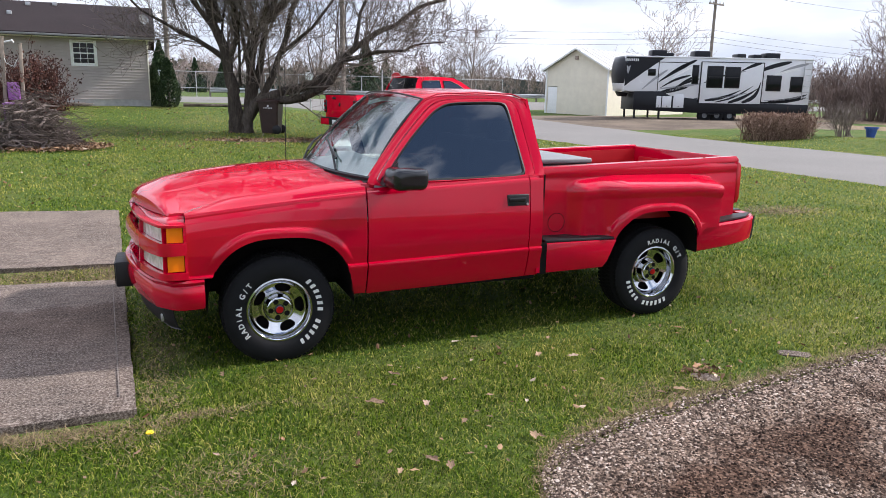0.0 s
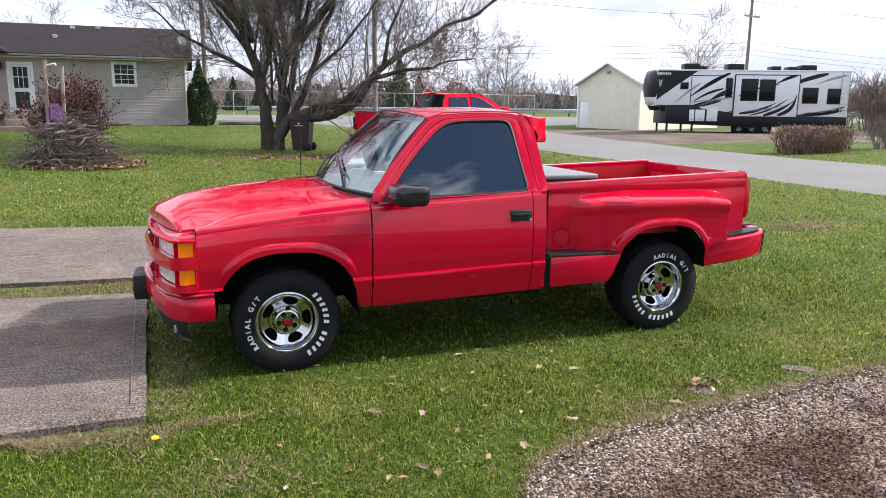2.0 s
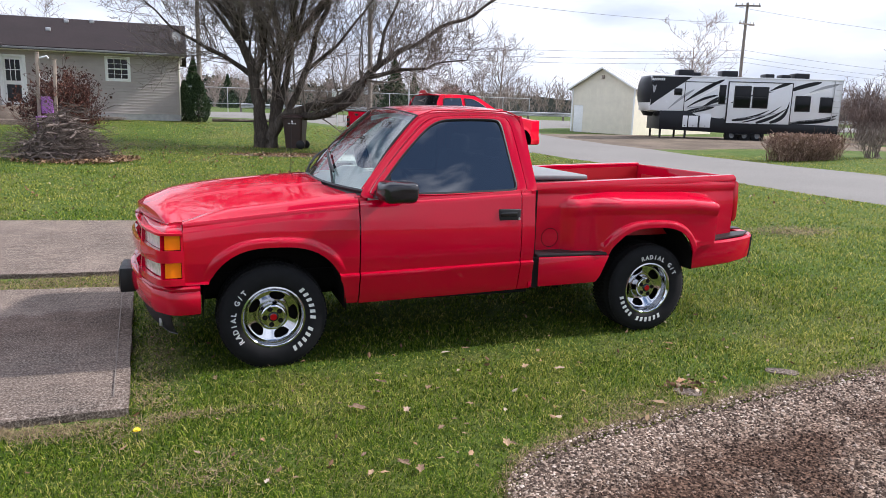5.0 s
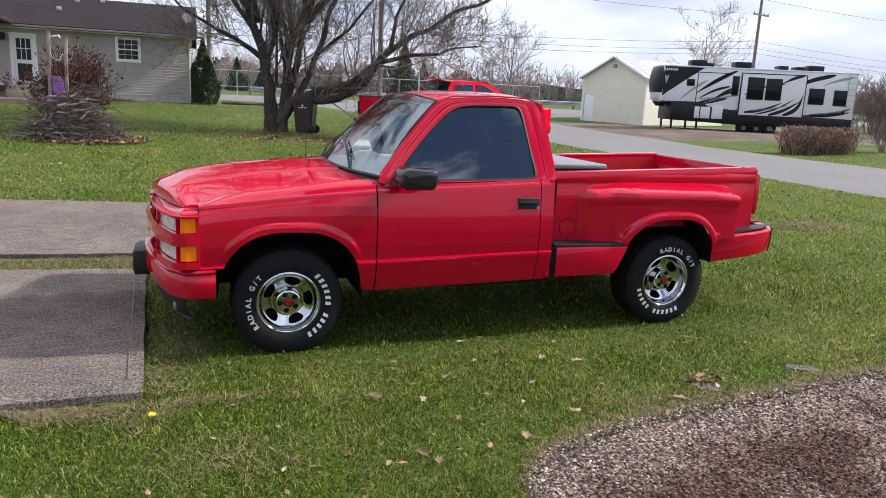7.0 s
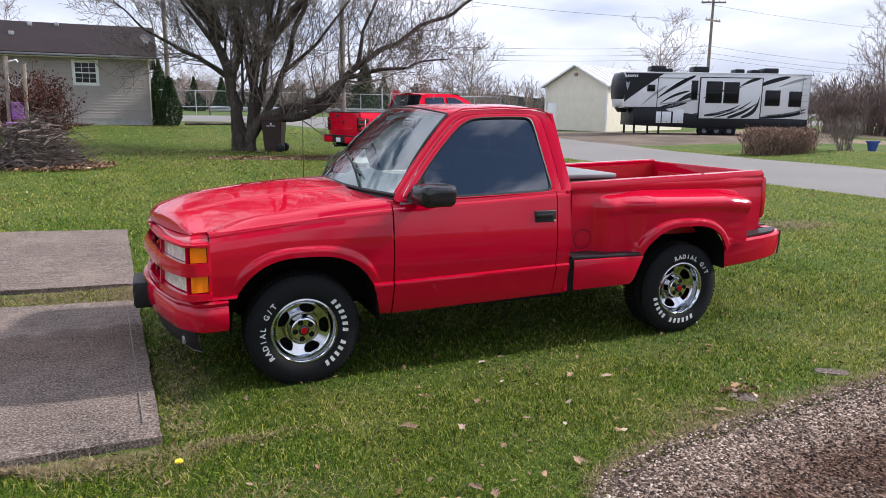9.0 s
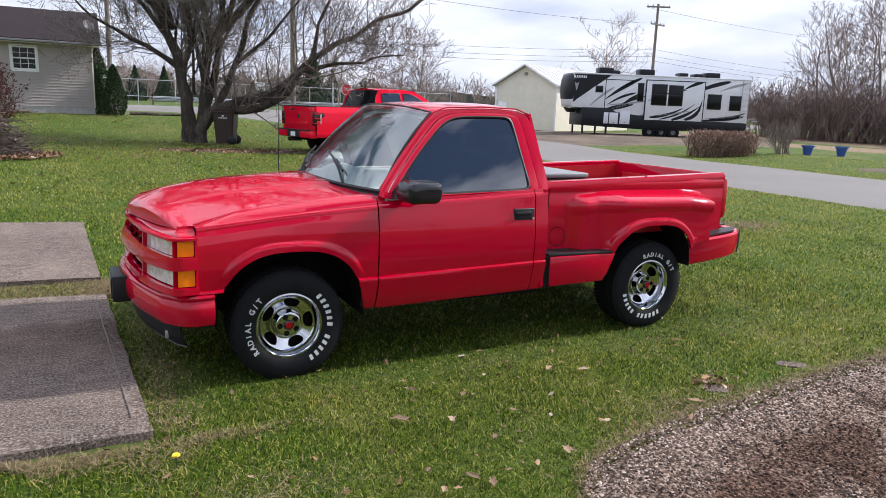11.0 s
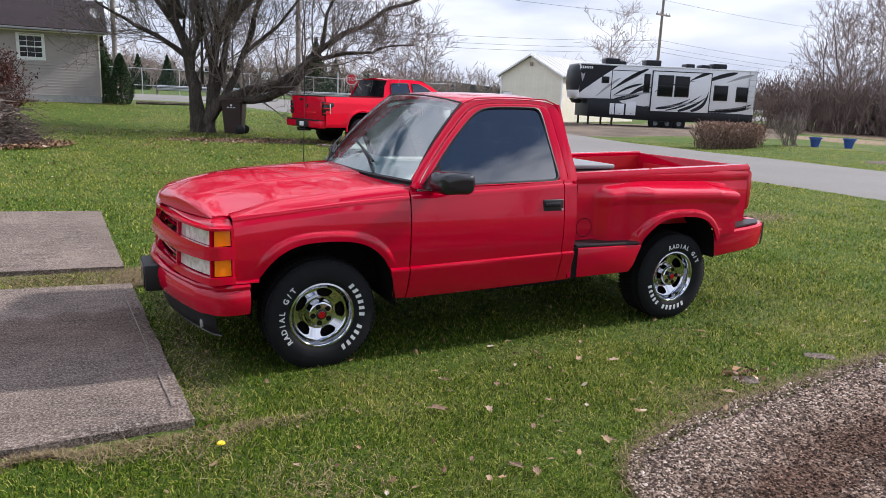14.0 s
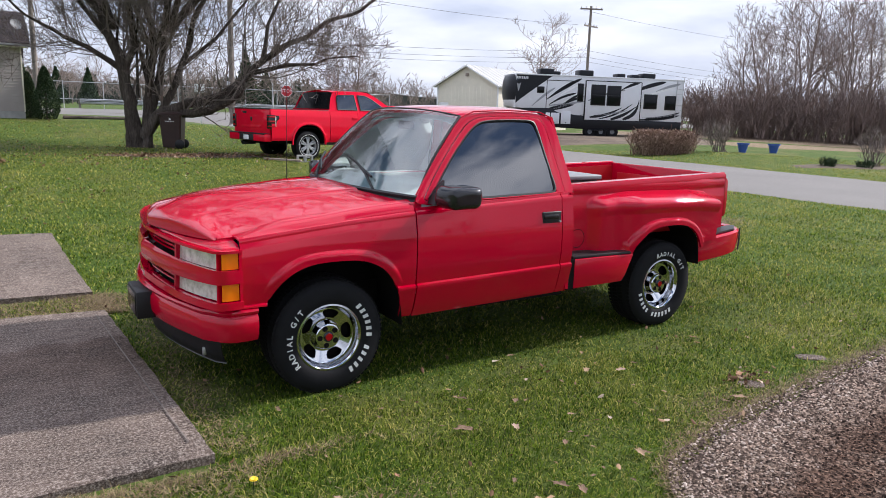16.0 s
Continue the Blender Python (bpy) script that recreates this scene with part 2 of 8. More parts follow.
m = Mat("pebble", 0.9, 0, 0.15)
t = m.ramp(m.island(), (0.0, (0.024, 0.016, 0.012)), (0.45, (0.11, 0.078, 0.060)), (0.8, (0.33, 0.25, 0.195)), (1.0, (0.62, 0.52, 0.44)))
PEBBLE = m.colour(m.mix(oil_dark(m), t, m.mix(1.0, t, (0.36, 0.27, 0.23), "MULTIPLY"))).m

m = Mat("leaf_litter", 0.95, 0, 0.2)
n1 = m.noise(9, 6, 0.7)
LITTER = m.colour(m.ramp(n1, (0.3, (0.085, 0.06, 0.035)), (0.5, (0.19, 0.135, 0.085)), (0.7, (0.30, 0.235, 0.15)))).bump(n1, 0.6, 0.03).m

m = Mat("dirt_drive", 0.95, 0, 0.2)
n1, n2 = m.noise(0.5, 6), m.noise(25, 5)
DIRT = m.colour(m.mix(0.4, m.ramp(n1, (0.35, (0.045, 0.032, 0.023)), (0.65, (0.155, 0.118, 0.088))), m.ramp(n2, (0.3, (0.06, 0.042, 0.028)), (0.7, (0.24, 0.19, 0.145))))).bump(n2, 0.5, 0.02).m


def concrete(name, stained):
    m = Mat(name, 0.95, 0, 0.1)
    n1, n2, n3 = m.noise(1.1, 7, 0.68), m.noise(55, 5, 0.75), m.noise(9, 6, 0.75, (0.5, 1.6, 1))
    base = m.ramp(n1, (0.36, (0.024, 0.017, 0.014)), (0.48, (0.098, 0.070, 0.055)), (0.62, (0.21, 0.156, 0.126)))
    n2 = m.noise(70, 5, 0.85)
    speck = m.ramp(n2, (0.40, (0.012, 0.009, 0.008)), (0.5, (0.115, 0.09, 0.076)), (0.62, (0.46, 0.40, 0.35)))
    c = m.mix(0.55, m.mix(0.4, base, m.ramp(n3, (0.40, (0.022, 0.016, 0.013)), (0.58, (0.25, 0.19, 0.152)))), speck)
    if stained:
        # damp brown stain along the slab where cars have stood
        sep = m.n.new("ShaderNodeSeparateXYZ")
        m.l.new(m.co, sep.inputs[0])
        wob = m.n.new("ShaderNodeMath")
        wob.operation = "MULTIPLY_ADD"
        m.l.new(m.noise(2.2, 6, 0.6), wob.inputs[0])
        wob.inputs[1].default_value = 0.7
        m.l.new(sep.outputs[1], wob.inputs[2])
        band = m.ramp(wob.outputs[0], (0.0, (0, 0, 0)), (0.28, (0, 0, 0)), (0.62, (1, 1, 1)), (0.84, (1, 1, 1)), (0.87, (0, 0, 0)))
        half = m.n.new("ShaderNodeMath")
        half.operation = "MULTIPLY"
        half.inputs[1].default_value = 0.47
        m.l.new(wob.outputs[0], half.inputs[0])
        m.l.new(half.outputs[0], band.node.inputs[0])
        c = m.mix(m.mix(1.0, band, (0.6, 0.6, 0.6), "MULTIPLY"), c, m.mix(1.0, c, (0.62, 0.54, 0.50), "MULTIPLY"))
    return m.colour(c).bump(m.mix(0.5, n2, n3), 1.0, 0.012).m


PALE = plain("pale_mortar", (0.17, 0.14, 0.12), 0.9, 0, 0.35, 14, 0.3)
SLAB, SLAB_STAIN = concrete("old_concrete", False), concrete("stained_concrete", True)

m = Mat("lap_siding", 0.6)
n1 = m.noise(1.2, 4)
SIDING = m.colour(m.ramp(n1, (0.3, (0.335, 0.295, 0.272)), (0.7, (0.405, 0.360, 0.333)))).m
m = Mat("shingle_roof", 0.95, 0, 0.2)
n1, n2 = m.noise(0.8, 5), m.noise(30, 4, 0.7)
ROOF = m.colour(m.mix(0.5, m.ramp(n1, (0.3, (0.011, 0.007, 0.007)), (0.7, (0.024, 0.015, 0.016))), m.ramp(n2, (0.3, (0.007, 0.005, 0.005)), (0.7, (0.034, 0.023, 0.024))))).bump(n2, 0.5, 0.01).m
SHED_WALL = plain("cream_steel_siding", (0.70, 0.655, 0.535), 0.55, 0, 0.06, 2, 0.02)
SHED_ROOF = plain("pale_steel_roof", (0.40, 0.395, 0.375), 0.5, 0.2, 0.12, 1.5, 0.03)
FOUND = plain("block_foundation", (0.40, 0.395, 0.38), 0.9, 0, 0.15, 5, 0.2)

m = Mat("bark", 0.95, 0, 0.2)
n1, n2 = m.noise(3.0, 6, 0.7, (1, 1, 0.25)), m.noise(28, 5, 0.7, (1, 1, 0.2))
BARK = m.colour(m.mix(0.5, m.ramp(n1, (0.35, (0.022, 0.017, 0.014)), (0.56, (0.085, 0.068, 0.056)), (0.72, (0.24, 0.215, 0.185))), m.ramp(n2, (0.35, (0.010, 0.008, 0.006)), (0.65, (0.12, 0.098, 0.080))))).bump(n2, 1.0, 0.03).m
TWIG = plain("twig_bark", (0.165, 0.132, 0.112), 0.9, 0, 0.3, 3, 0)
PILE = plain("dead_twig_bark", (0.085, 0.064, 0.053), 0.9, 0, 0.4, 5, 0)
DRIFT = plain("weathered_branch", (0.155, 0.120, 0.105), 0.9, 0, 0.35, 6, 0.2)
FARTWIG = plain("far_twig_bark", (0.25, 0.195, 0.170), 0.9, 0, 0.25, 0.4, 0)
UNDER = plain("undergrowth_bark", (0.165, 0.118, 0.100), 0.9, 0, 0.3, 0.5, 0)
WIRE = plain("fence_wire", (0.20, 0.22, 0.22), 0.6, 0.3, 0.1, 3, 0)
m = Mat("brown_leaf", 0.8, 0, 0.2)
LEAF = m.colour(m.ramp(m.island(), (0.0, (0.07, 0.035, 0.02)), (0.5, (0.17, 0.095, 0.05)), (0.85, (0.30, 0.19, 0.11)), (1.0, (0.42, 0.34, 0.25)))).m
m = Mat("curled_leaf", 0.8, 0, 0.2)
vein = m.noise(60, 4, 0.6, (1, 3, 1))
CURL = m.colour(m.mix(0.35, m.ramp(m.random(), (0.0, (0.085, 0.045, 0.028)), (0.35, (0.20, 0.125, 0.075)), (0.6, (0.36, 0.24, 0.14)), (0.8, (0.28, 0.10, 0.035)), (1.0, (0.42, 0.36, 0.29))), m.ramp(vein, (0.35, (0.05, 0.03, 0.02)), (0.65, (0.40, 0.29, 0.19))))).bump(vein, 0.6, 0.004).m
m = Mat("hedge_leaf", 0.8, 0, 0.2)
HEDGE = m.colour(m.ramp(m.island(), (0.0, (0.12, 0.07, 0.052)), (0.6, (0.27, 0.175, 0.130)), (1.0, (0.42, 0.30, 0.23)))).m
m = Mat("bush_leaf", 0.8, 0, 0.2)
BUSH = m.colour(m.ramp(m.island(), (0.0, (0.030, 0.012, 0.010)), (0.6, (0.085, 0.034, 0.026)), (1.0, (0.155, 0.072, 0.05)))).m
m = Mat("evergreen_leaf", 0.7, 0, 0.2)
EVER = m.colour(m.ramp(m.island(), (0.0, (0.012, 0.026, 0.010)), (0.7, (0.026, 0.048, 0.017)), (1.0, (0.05, 0.075, 0.026)))).m
BIN = plain("brown_bin_plastic", (0.036, 0.018, 0.015), 0.55, 0, 0.2, 6, 0.05)
BLUE = plain("blue_pot_glaze", (0.035, 0.085, 0.32), 0.35, 0, 0.15, 6, 0.03)
POLEWOOD = plain("weathered_pole_wood", (0.20, 0.17, 0.145), 0.95, 0, 0.25, 3, 0.3)
POSTWOOD = plain("weathered_post_wood", (0.26, 0.21, 0.17), 0.9, 0, 0.25, 6, 0.3)
CABLE = plain("cable_black", (0.03, 0.03, 0.033), 0.7, 0, 0.1, 5, 0)
STOPRED = plain("stop_red", (0.50, 0.012, 0.02), 0.4, 0, 0.05, 5, 0)
SIGNW = plain("sign_white", (0.75, 0.76, 0.76), 0.45, 0, 0.05, 5, 0)
m = Mat("far_evergreen", 0.9, 0, 0.1)
FAREVER = m.colour(m.ramp(m.island(), (0.0, (0.022, 0.032, 0.022)), (0.7, (0.042, 0.055, 0.036)), (1.0, (0.075, 0.072, 0.055)))).m
PURPLE = plain("purple_plastic", (0.34, 0.13, 0.40), 0.5, 0, 0.1, 6, 0)
YELLOW = plain("yellow_petal", (0.85, 0.62, 0.02), 0.6, 0, 0.1, 30, 0)
RV_WHITE = plain("trailer_white_gelcoat", (0.66, 0.67, 0.69), 0.25, 0, 0.04, 1.2, 0.0)
RV_GREY = plain("trailer_grey_graphic", (0.30, 0.31, 0.33), 0.3, 0, 0.05, 2, 0)
RV_DARK = plain("trailer_black_gelcoat", (0.008, 0.009, 0.013), 0.35, 0, 0.1, 2, 0, 0.25)
RV_BLUE = plain("trailer_blue_grey_graphic", (0.10, 0.15, 0.24), 0.3, 0, 0.1, 2, 0)

# ---- builders ----


def part(name, bm, material, parent=None, label="", smooth=True):
    """Link a bmesh as one mesh object, under its thing if there is one."""
    me = bpy.data.meshes.new(name)
    bm.to_mesh(me)
    bm.free()
    if smooth:
        me.shade_smooth()
        me.set_sharp_from_angle(angle=radians(38))
    me.materials.append(material)
    ob = new(name, me)
    ob.parent = parent
    if label:
        tagged(ob, label)
    return ob


def pymesh(name, verts, faces, material, parent=None, label="", smooth=False):
    me = bpy.data.meshes.new(name)
    me.from_pydata([tuple(v) for v in verts], [], [tuple(f) for f in faces])
    if smooth:
        me.shade_smooth()
        me.set_sharp_from_angle(angle=radians(40))
    me.materials.append(material)
    ob = new(name, me)
    ob.parent = parent
    if label:
        tagged(ob, label)
    return ob


def thing(name, m, label, category, group="", kind=""):
    ob = new(name)
    ob.matrix_world = m
    ob.empty_display_size = 0.1
    return tagged(ob, label, category, group, kind)


def box(bm, x0, x1, y0, y1, z0, z1, bevel=0.0, seg=2, m=None):
    vs = [bm.verts.new(p) for p in ((x0, y0, z0), (x1, y0, z0), (x1, y1, z0), (x0, y1, z0), (x0, y0, z1), (x1, y0, z1), (x1, y1, z1), (x0, y1, z1))]
    fs = [bm.faces.new([vs[k] for k in q]) for q in ((3, 2, 1, 0), (4, 5, 6, 7), (0, 1, 5, 4), (1, 2, 6, 5), (2, 3, 7, 6), (3, 0, 4, 7))]
    if m is not None:
        for v in vs:
            v.co = m @ v.co
    if bevel:
        es = list({e for f in fs for e in f.edges})
        bmesh.ops.bevel(bm, geom=es, offset=bevel, segments=seg, affect="EDGES", profile=0.5)
    return bm


def boxed(*a, **k):
    return box(bmesh.new(), *a, **k)


def grid(bm, f, nu, nv, close_u=False, flip=False):
    """A sheet of quads through f(u, v), u and v from 0 to 1. Returns the rows of vertices."""
    rows = [[bm.verts.new(f(i / nu, j / nv)) for j in range(nv + 1)] for i in range(nu if close_u else nu + 1)]
    for i in range(nu):
        a, b = rows[i], rows[(i + 1) % len(rows)]
        for j in range(nv):
            q = (a[j], b[j], b[j + 1], a[j + 1])
            bm.faces.new(q[::-1] if flip else q)
    return rows


def sheet(f, nu, nv, thick=0.0, flip=False):
    bm = bmesh.new()
    grid(bm, f, nu, nv, flip=flip)
    if thick:
        solid(bm, thick)
    return bm


def solid(bm, thick):
    bm.normal_update()
    bmesh.ops.solidify(bm, geom=bm.faces[:], thickness=thick)
    return bm


def lathe(bm, prof, n=48, m=None):
    """Turn (radius, height along y) round the y axis."""
    rows = []
    for k in range(n):
        a = 2 * math.pi * k / n
        rows.append([bm.verts.new((r * math.cos(a), h, r * math.sin(a))) for r, h in prof])
    for k in range(n):
        a, b = rows[k], rows[(k + 1) % n]
        for j in range(len(prof) - 1):
            bm.faces.new((a[j], a[j + 1], b[j + 1], b[j]))
    if m is not None:
        for row in rows:
            for v in row:
                v.co = m @ v.co
    return bm


def tube(bm, pts, radii, n=8, caps=True):
    """A round bar through the points."""
    pts = [Vector(p) for p in pts]
    radii = [radii] * len(pts) if isinstance(radii, (int, float)) else radii
    rows, up = [], None
    for k, p in enumerate(pts):
        d = (pts[min(k + 1, len(pts) - 1)] - pts[max(k - 1, 0)]).normalized()
        if up is None:
            up = d.orthogonal().normalized()
        a = (up - d * up.dot(d)).normalized()
        up = a
        b = d.cross(a)
        rows.append([bm.verts.new(p + (a * math.cos(2 * math.pi * j / n) + b * math.sin(2 * math.pi * j / n)) * radii[k]) for j in range(n)])
    for r, s in zip(rows, rows[1:]):
        for j in range(n):
            bm.faces.new((r[j], r[(j + 1) % n], s[(j + 1) % n], s[j]))
    if caps:
        bm.faces.new(rows[0][::-1])
        bm.faces.new(rows[-1])
    return bm


def tubed(pts, radii, n=8):
    return tube(bmesh.new(), pts, radii, n)


def slab_of(outline, y0, y1, bevel=0.0):
    """An (x, z) outline given thickness along y."""
    bm = bmesh.new()
    a = [bm.verts.new((x, y0, z)) for x, z in outline]
    b = [bm.verts.new((x, y1, z)) for x, z in outline]
    bm.faces.new(a)
    bm.faces.new(b[::-1])
    for k in range(len(a)):
        j = (k + 1) % len(a)
        bm.faces.new((a[j], a[k], b[k], b[j]))
    bmesh.ops.recalc_face_normals(bm, faces=bm.faces[:])
    if bevel:
        bmesh.ops.bevel(bm, geom=bm.edges[:], offset=bevel, segments=2, affect="EDGES", profile=0.5)
    return bm


def resample(pts, n):
    """n points at even steps along a closed line."""
    pts = [Vector(p) for p in pts]
    loop = pts + [pts[0]]
    acc = [0.0]
    for a, b in zip(loop, loop[1:]):
        acc.append(acc[-1] + (b - a).length)
    out, k = [], 0
    for j in range(n):
        s = acc[-1] * j / n
        while acc[k + 1] < s:
            k += 1
        f = (s - acc[k]) / max(1e-9, acc[k + 1] - acc[k])
        out.append(loop[k].lerp(loop[k + 1], f))
    return out


def lerp(a, b, t):
    return a + (b - a) * t


def sstep(a, b, x):
    t = min(1.0, max(0.0, (x - a) / (b - a)))
    return t * t * (3 - 2 * t)


def curve1(x, *pts):
    """A smooth line through (x, y) points."""
    if x <= pts[0][0]:
        return pts[0][1]
    for (a, p), (b, q) in zip(pts, pts[1:]):
        if x <= b:
            return lerp(p, q, (x - a) / (b - a))
    return pts[-1][1]


def letters(text, size, material, name="lettering", bold=0.0):
    """Flat letters in the built-in font as a mesh, centred at the origin in the x-y plane."""
    cu = bpy.data.curves.new(name, "FONT")
    cu.body, cu.size, cu.align_x, cu.align_y, cu.extrude, cu.resolution_u, cu.offset = text, size, "CENTER", "CENTER", 0.002, 3, bold
    tmp = bpy.data.objects.new(name, cu)
    scene.collection.objects.link(tmp)
    me = bpy.data.meshes.new_from_object(tmp.evaluated_get(bpy.context.evaluated_depsgraph_get()))
    bpy.data.objects.remove(tmp)
    bpy.data.curves.remove(cu)
    me.materials.clear()
    me.materials.append(material)
    return me


# ---- ground ----
LEFT = ((-8, 0.03), (1, 0.02), (4, 0.05), (8, 0.2), (14, 0.37), (19, 0.42), (24, 0.72), (28, 1.0), (36, 0.95), (50, 1.0), (75, 1.25), (150, 1.35), (900, 1.4))
RIGHT = ((-8, 0.03), (5, 0.07), (20, 0.12), (30, 0.33), (42, 0.6), (54, 1.0), (75, 1.25), (150, 1.35), (900, 1.4))


def gz(x, y):
    """The height of the ground."""
    k = sstep(3.0, 13.0, x)
    z = lerp(curve1(y, *LEFT), curve1(y, *RIGHT), k)
    z += 0.2 * sstep(21, 26, x) * sstep(8, 16, y) * (1 - sstep(28, 40, y))
    z += 0.03 * sstep(-0.2, -1.2, y) * sstep(6, 3, x)
    z -= 0.03 * sstep(-0.75, -0.1, y) * sstep(4.0, 2.2, y) * sstep(-1.0, -0.6, x) * sstep(5.5, 4.2, x)
    return z + 0.02 * noise.noise(Vector((x * 0.35, y * 0.35, 3))) * sstep(4, 9, abs(x - 1) + abs(y))


def spread(lo, hi, near, fine, coarse):
    """Coordinates from lo to hi, close together inside near."""
    out, v = [], lo
    while v < hi:
        out.append(v)
        gap = max(near[0] - v, v - near[1], 0)
        v += fine + gap * coarse
    return out + [hi]


def ground_sheet(name, xs, ys, lift, material, label, category):
    verts = [(x, y, gz(x, y) + lift) for x in xs for y in ys]
    n = len(ys)
    faces = [(i * n + j, (i + 1) * n + j, (i + 1) * n + j + 1, i * n + j + 1) for i in range(len(xs) - 1) for j in range(n - 1)]
    ob = pymesh(name, verts, faces, material, smooth=True)
    return tagged(ob, label, category, kind="structure")


ground_sheet("ground", spread(-900, 900, (-8, 32), 0.5, 0.12), spread(-60, 900, (-6, 45), 0.5, 0.12), 0.0, LAWN, "short green lawn with straw-coloured patches", "ground")

# ---- roads and paving ----


def edge_left(y):
    return curve1(y, (-60, 13.0), (20, 13.0), (26, 12.3), (32, 10.2), (38, 6.6), (43, 0.0), (47, -14.0))


def edge_right(y):
    return curve1(y, (-60, 20.3), (32, 20.3), (40, 21.5), (44, 25.0), (47, 34.0))


ys = spread(-60, 47, (0, 40), 0.8, 0.12)
bm = bmesh.new()
rows = []
for y in ys:
    a, b = edge_left(y), edge_right(y)
    rows.append([bm.verts.new((lerp(a, b, k / 16) + (0.05 * noise.noise(Vector((k, y * 0.9, 0))) if k in (0, 16) else 0), y, gz(lerp(a, b, k / 16), y) + (0.035 if 0 < k < 16 else 0.0))) for k in range(17)])
for r, s in zip(rows, rows[1:]):
    for k in range(16):
        bm.faces.new((r[k], r[k + 1], s[k + 1], s[k]))
tagged(part("road", bm, ASPHALT), "pale grey worn asphalt side road", "road", kind="structure")
bm = bmesh.new()
xs = spread(-300, 400, (-20, 40), 2, 0.15)
rows = [[bm.verts.new((x, lerp(46.5, 60, k / 6) , gz(x, lerp(46.5, 60, k / 6)) + 0.05)) for k in range(7)] for x in xs]
for r, s in zip(rows, rows[1:]):
    for k in range(6):
        bm.faces.new((r[k], s[k], s[k + 1], r[k + 1]))
tagged(part("main_road", bm, ASPHALT), "pale grey asphalt main road behind a guard rail", "road", kind="structure")


def patch(name, cx, cy, rx, ry, lift, material, label, category, turn=0.0, jag=0.25, seed=0, power=3.0):
    """A sheet of ground cover with an uneven outline."""
    bm = bmesh.new()
    n, rings = 64, 8
    mid = bm.verts.new((cx, cy, gz(cx, cy) + lift))
    prev = None
    for r in range(1, rings + 1):
        row = []
        for k in range(n):
            a = 2 * math.pi * k / n
            c, s = math.cos(a), math.sin(a)
            rad = (abs(c) ** power + abs(s) ** power) ** (-1 / power) * (1 + jag * noise.noise(Vector((c * 2, s * 2, seed))) + 0.4 * jag * noise.noise(Vector((c * 7, s * 7, seed))))
            u, v = rx * c * rad * r / rings, ry * s * rad * r / rings
            x, y = cx + u * math.cos(turn) - v * math.sin(turn), cy + u * math.sin(turn) + v * math.cos(turn)
            row.append(bm.verts.new((x, y, gz(x, y) + (lift if r < rings else -0.01))))
        for k in range(n):
            j = (k + 1) % n
            if prev:
                bm.faces.new((prev[k], row[k], row[j], prev[j]))
            else:
                bm.faces.new((mid, row[k], row[j]))
        prev = row
    return tagged(part(name, bm, material), label, category, kind="structure")


patch("dirt_drive", 26.5, 29.0, 11.5, 6.8, 0.03, DIRT, "muddy gravel drive with puddled ruts", "drive", -0.2, 0.25, 5)
patch("mulch_bed", 2.6, 15.6, 2.3, 0.55, 0.02, DIRT, "bare brown mulch strip in the lawn", "mulch bed", -0.15, 0.35, 8, 2.0)

# chip-seal driveway that the lawn ends at


def drive_edge(x):
    return curve1(x, (0.55, -3.2), (0.62, -2.5), (0.82, -1.98), (1.05, -1.76), (1.5, -1.63), (1.95, -1.55), (2.97, -1.42), (3.9, -1.31), (6, -1.1), (12.5, -0.6)) + 0.035 * noise.noise(Vector((x * 4, 1, 0))) + 0.02 * noise.noise(Vector((x * 13, 4, 0)))


bm = bmesh.new()
xs = [0.55 + 0.05 * k for k in range(80)] + [4.55 + 0.5 * k for k in range(18)]
rows = []
for x in xs:
    e = drive_edge(x)
    rows.append([bm.verts.new((x, e - d, gz(x, e - d) + (0.0 if k == 0 else 0.022 if k < 9 else 0.03))) for k, d in enumerate((0, 0.05, 0.2, 0.5, 1, 2, 3, 5, 8, 9))])
for r, s in zip(rows, rows[1:]):
    for k in range(9):
        bm.faces.new((r[k + 1], s[k + 1], s[k], r[k]))
for v in bm.verts:
    v.co.z += 0.004 * noise.noise(v.co * 6)
drive = part("driveway", bm, GRAVEL)


def set_oiled(ob):
    """Mark how far from its edges a part of the driveway lies, where oil has dripped."""
    oiled = ob.data.attributes.new("oiled", "FLOAT", "POINT")
    oiled.data.foreach_set("value", [sstep(0.12, 0.55, drive_edge(v.co.x) - v.co.y) * sstep(0.62, 1.1, v.co.x) for v in ob.data.vertices])
    return ob


set_oiled(drive)
tagged(drive, "dark chip-seal driveway with loose pale stones", "driveway", kind="structure")


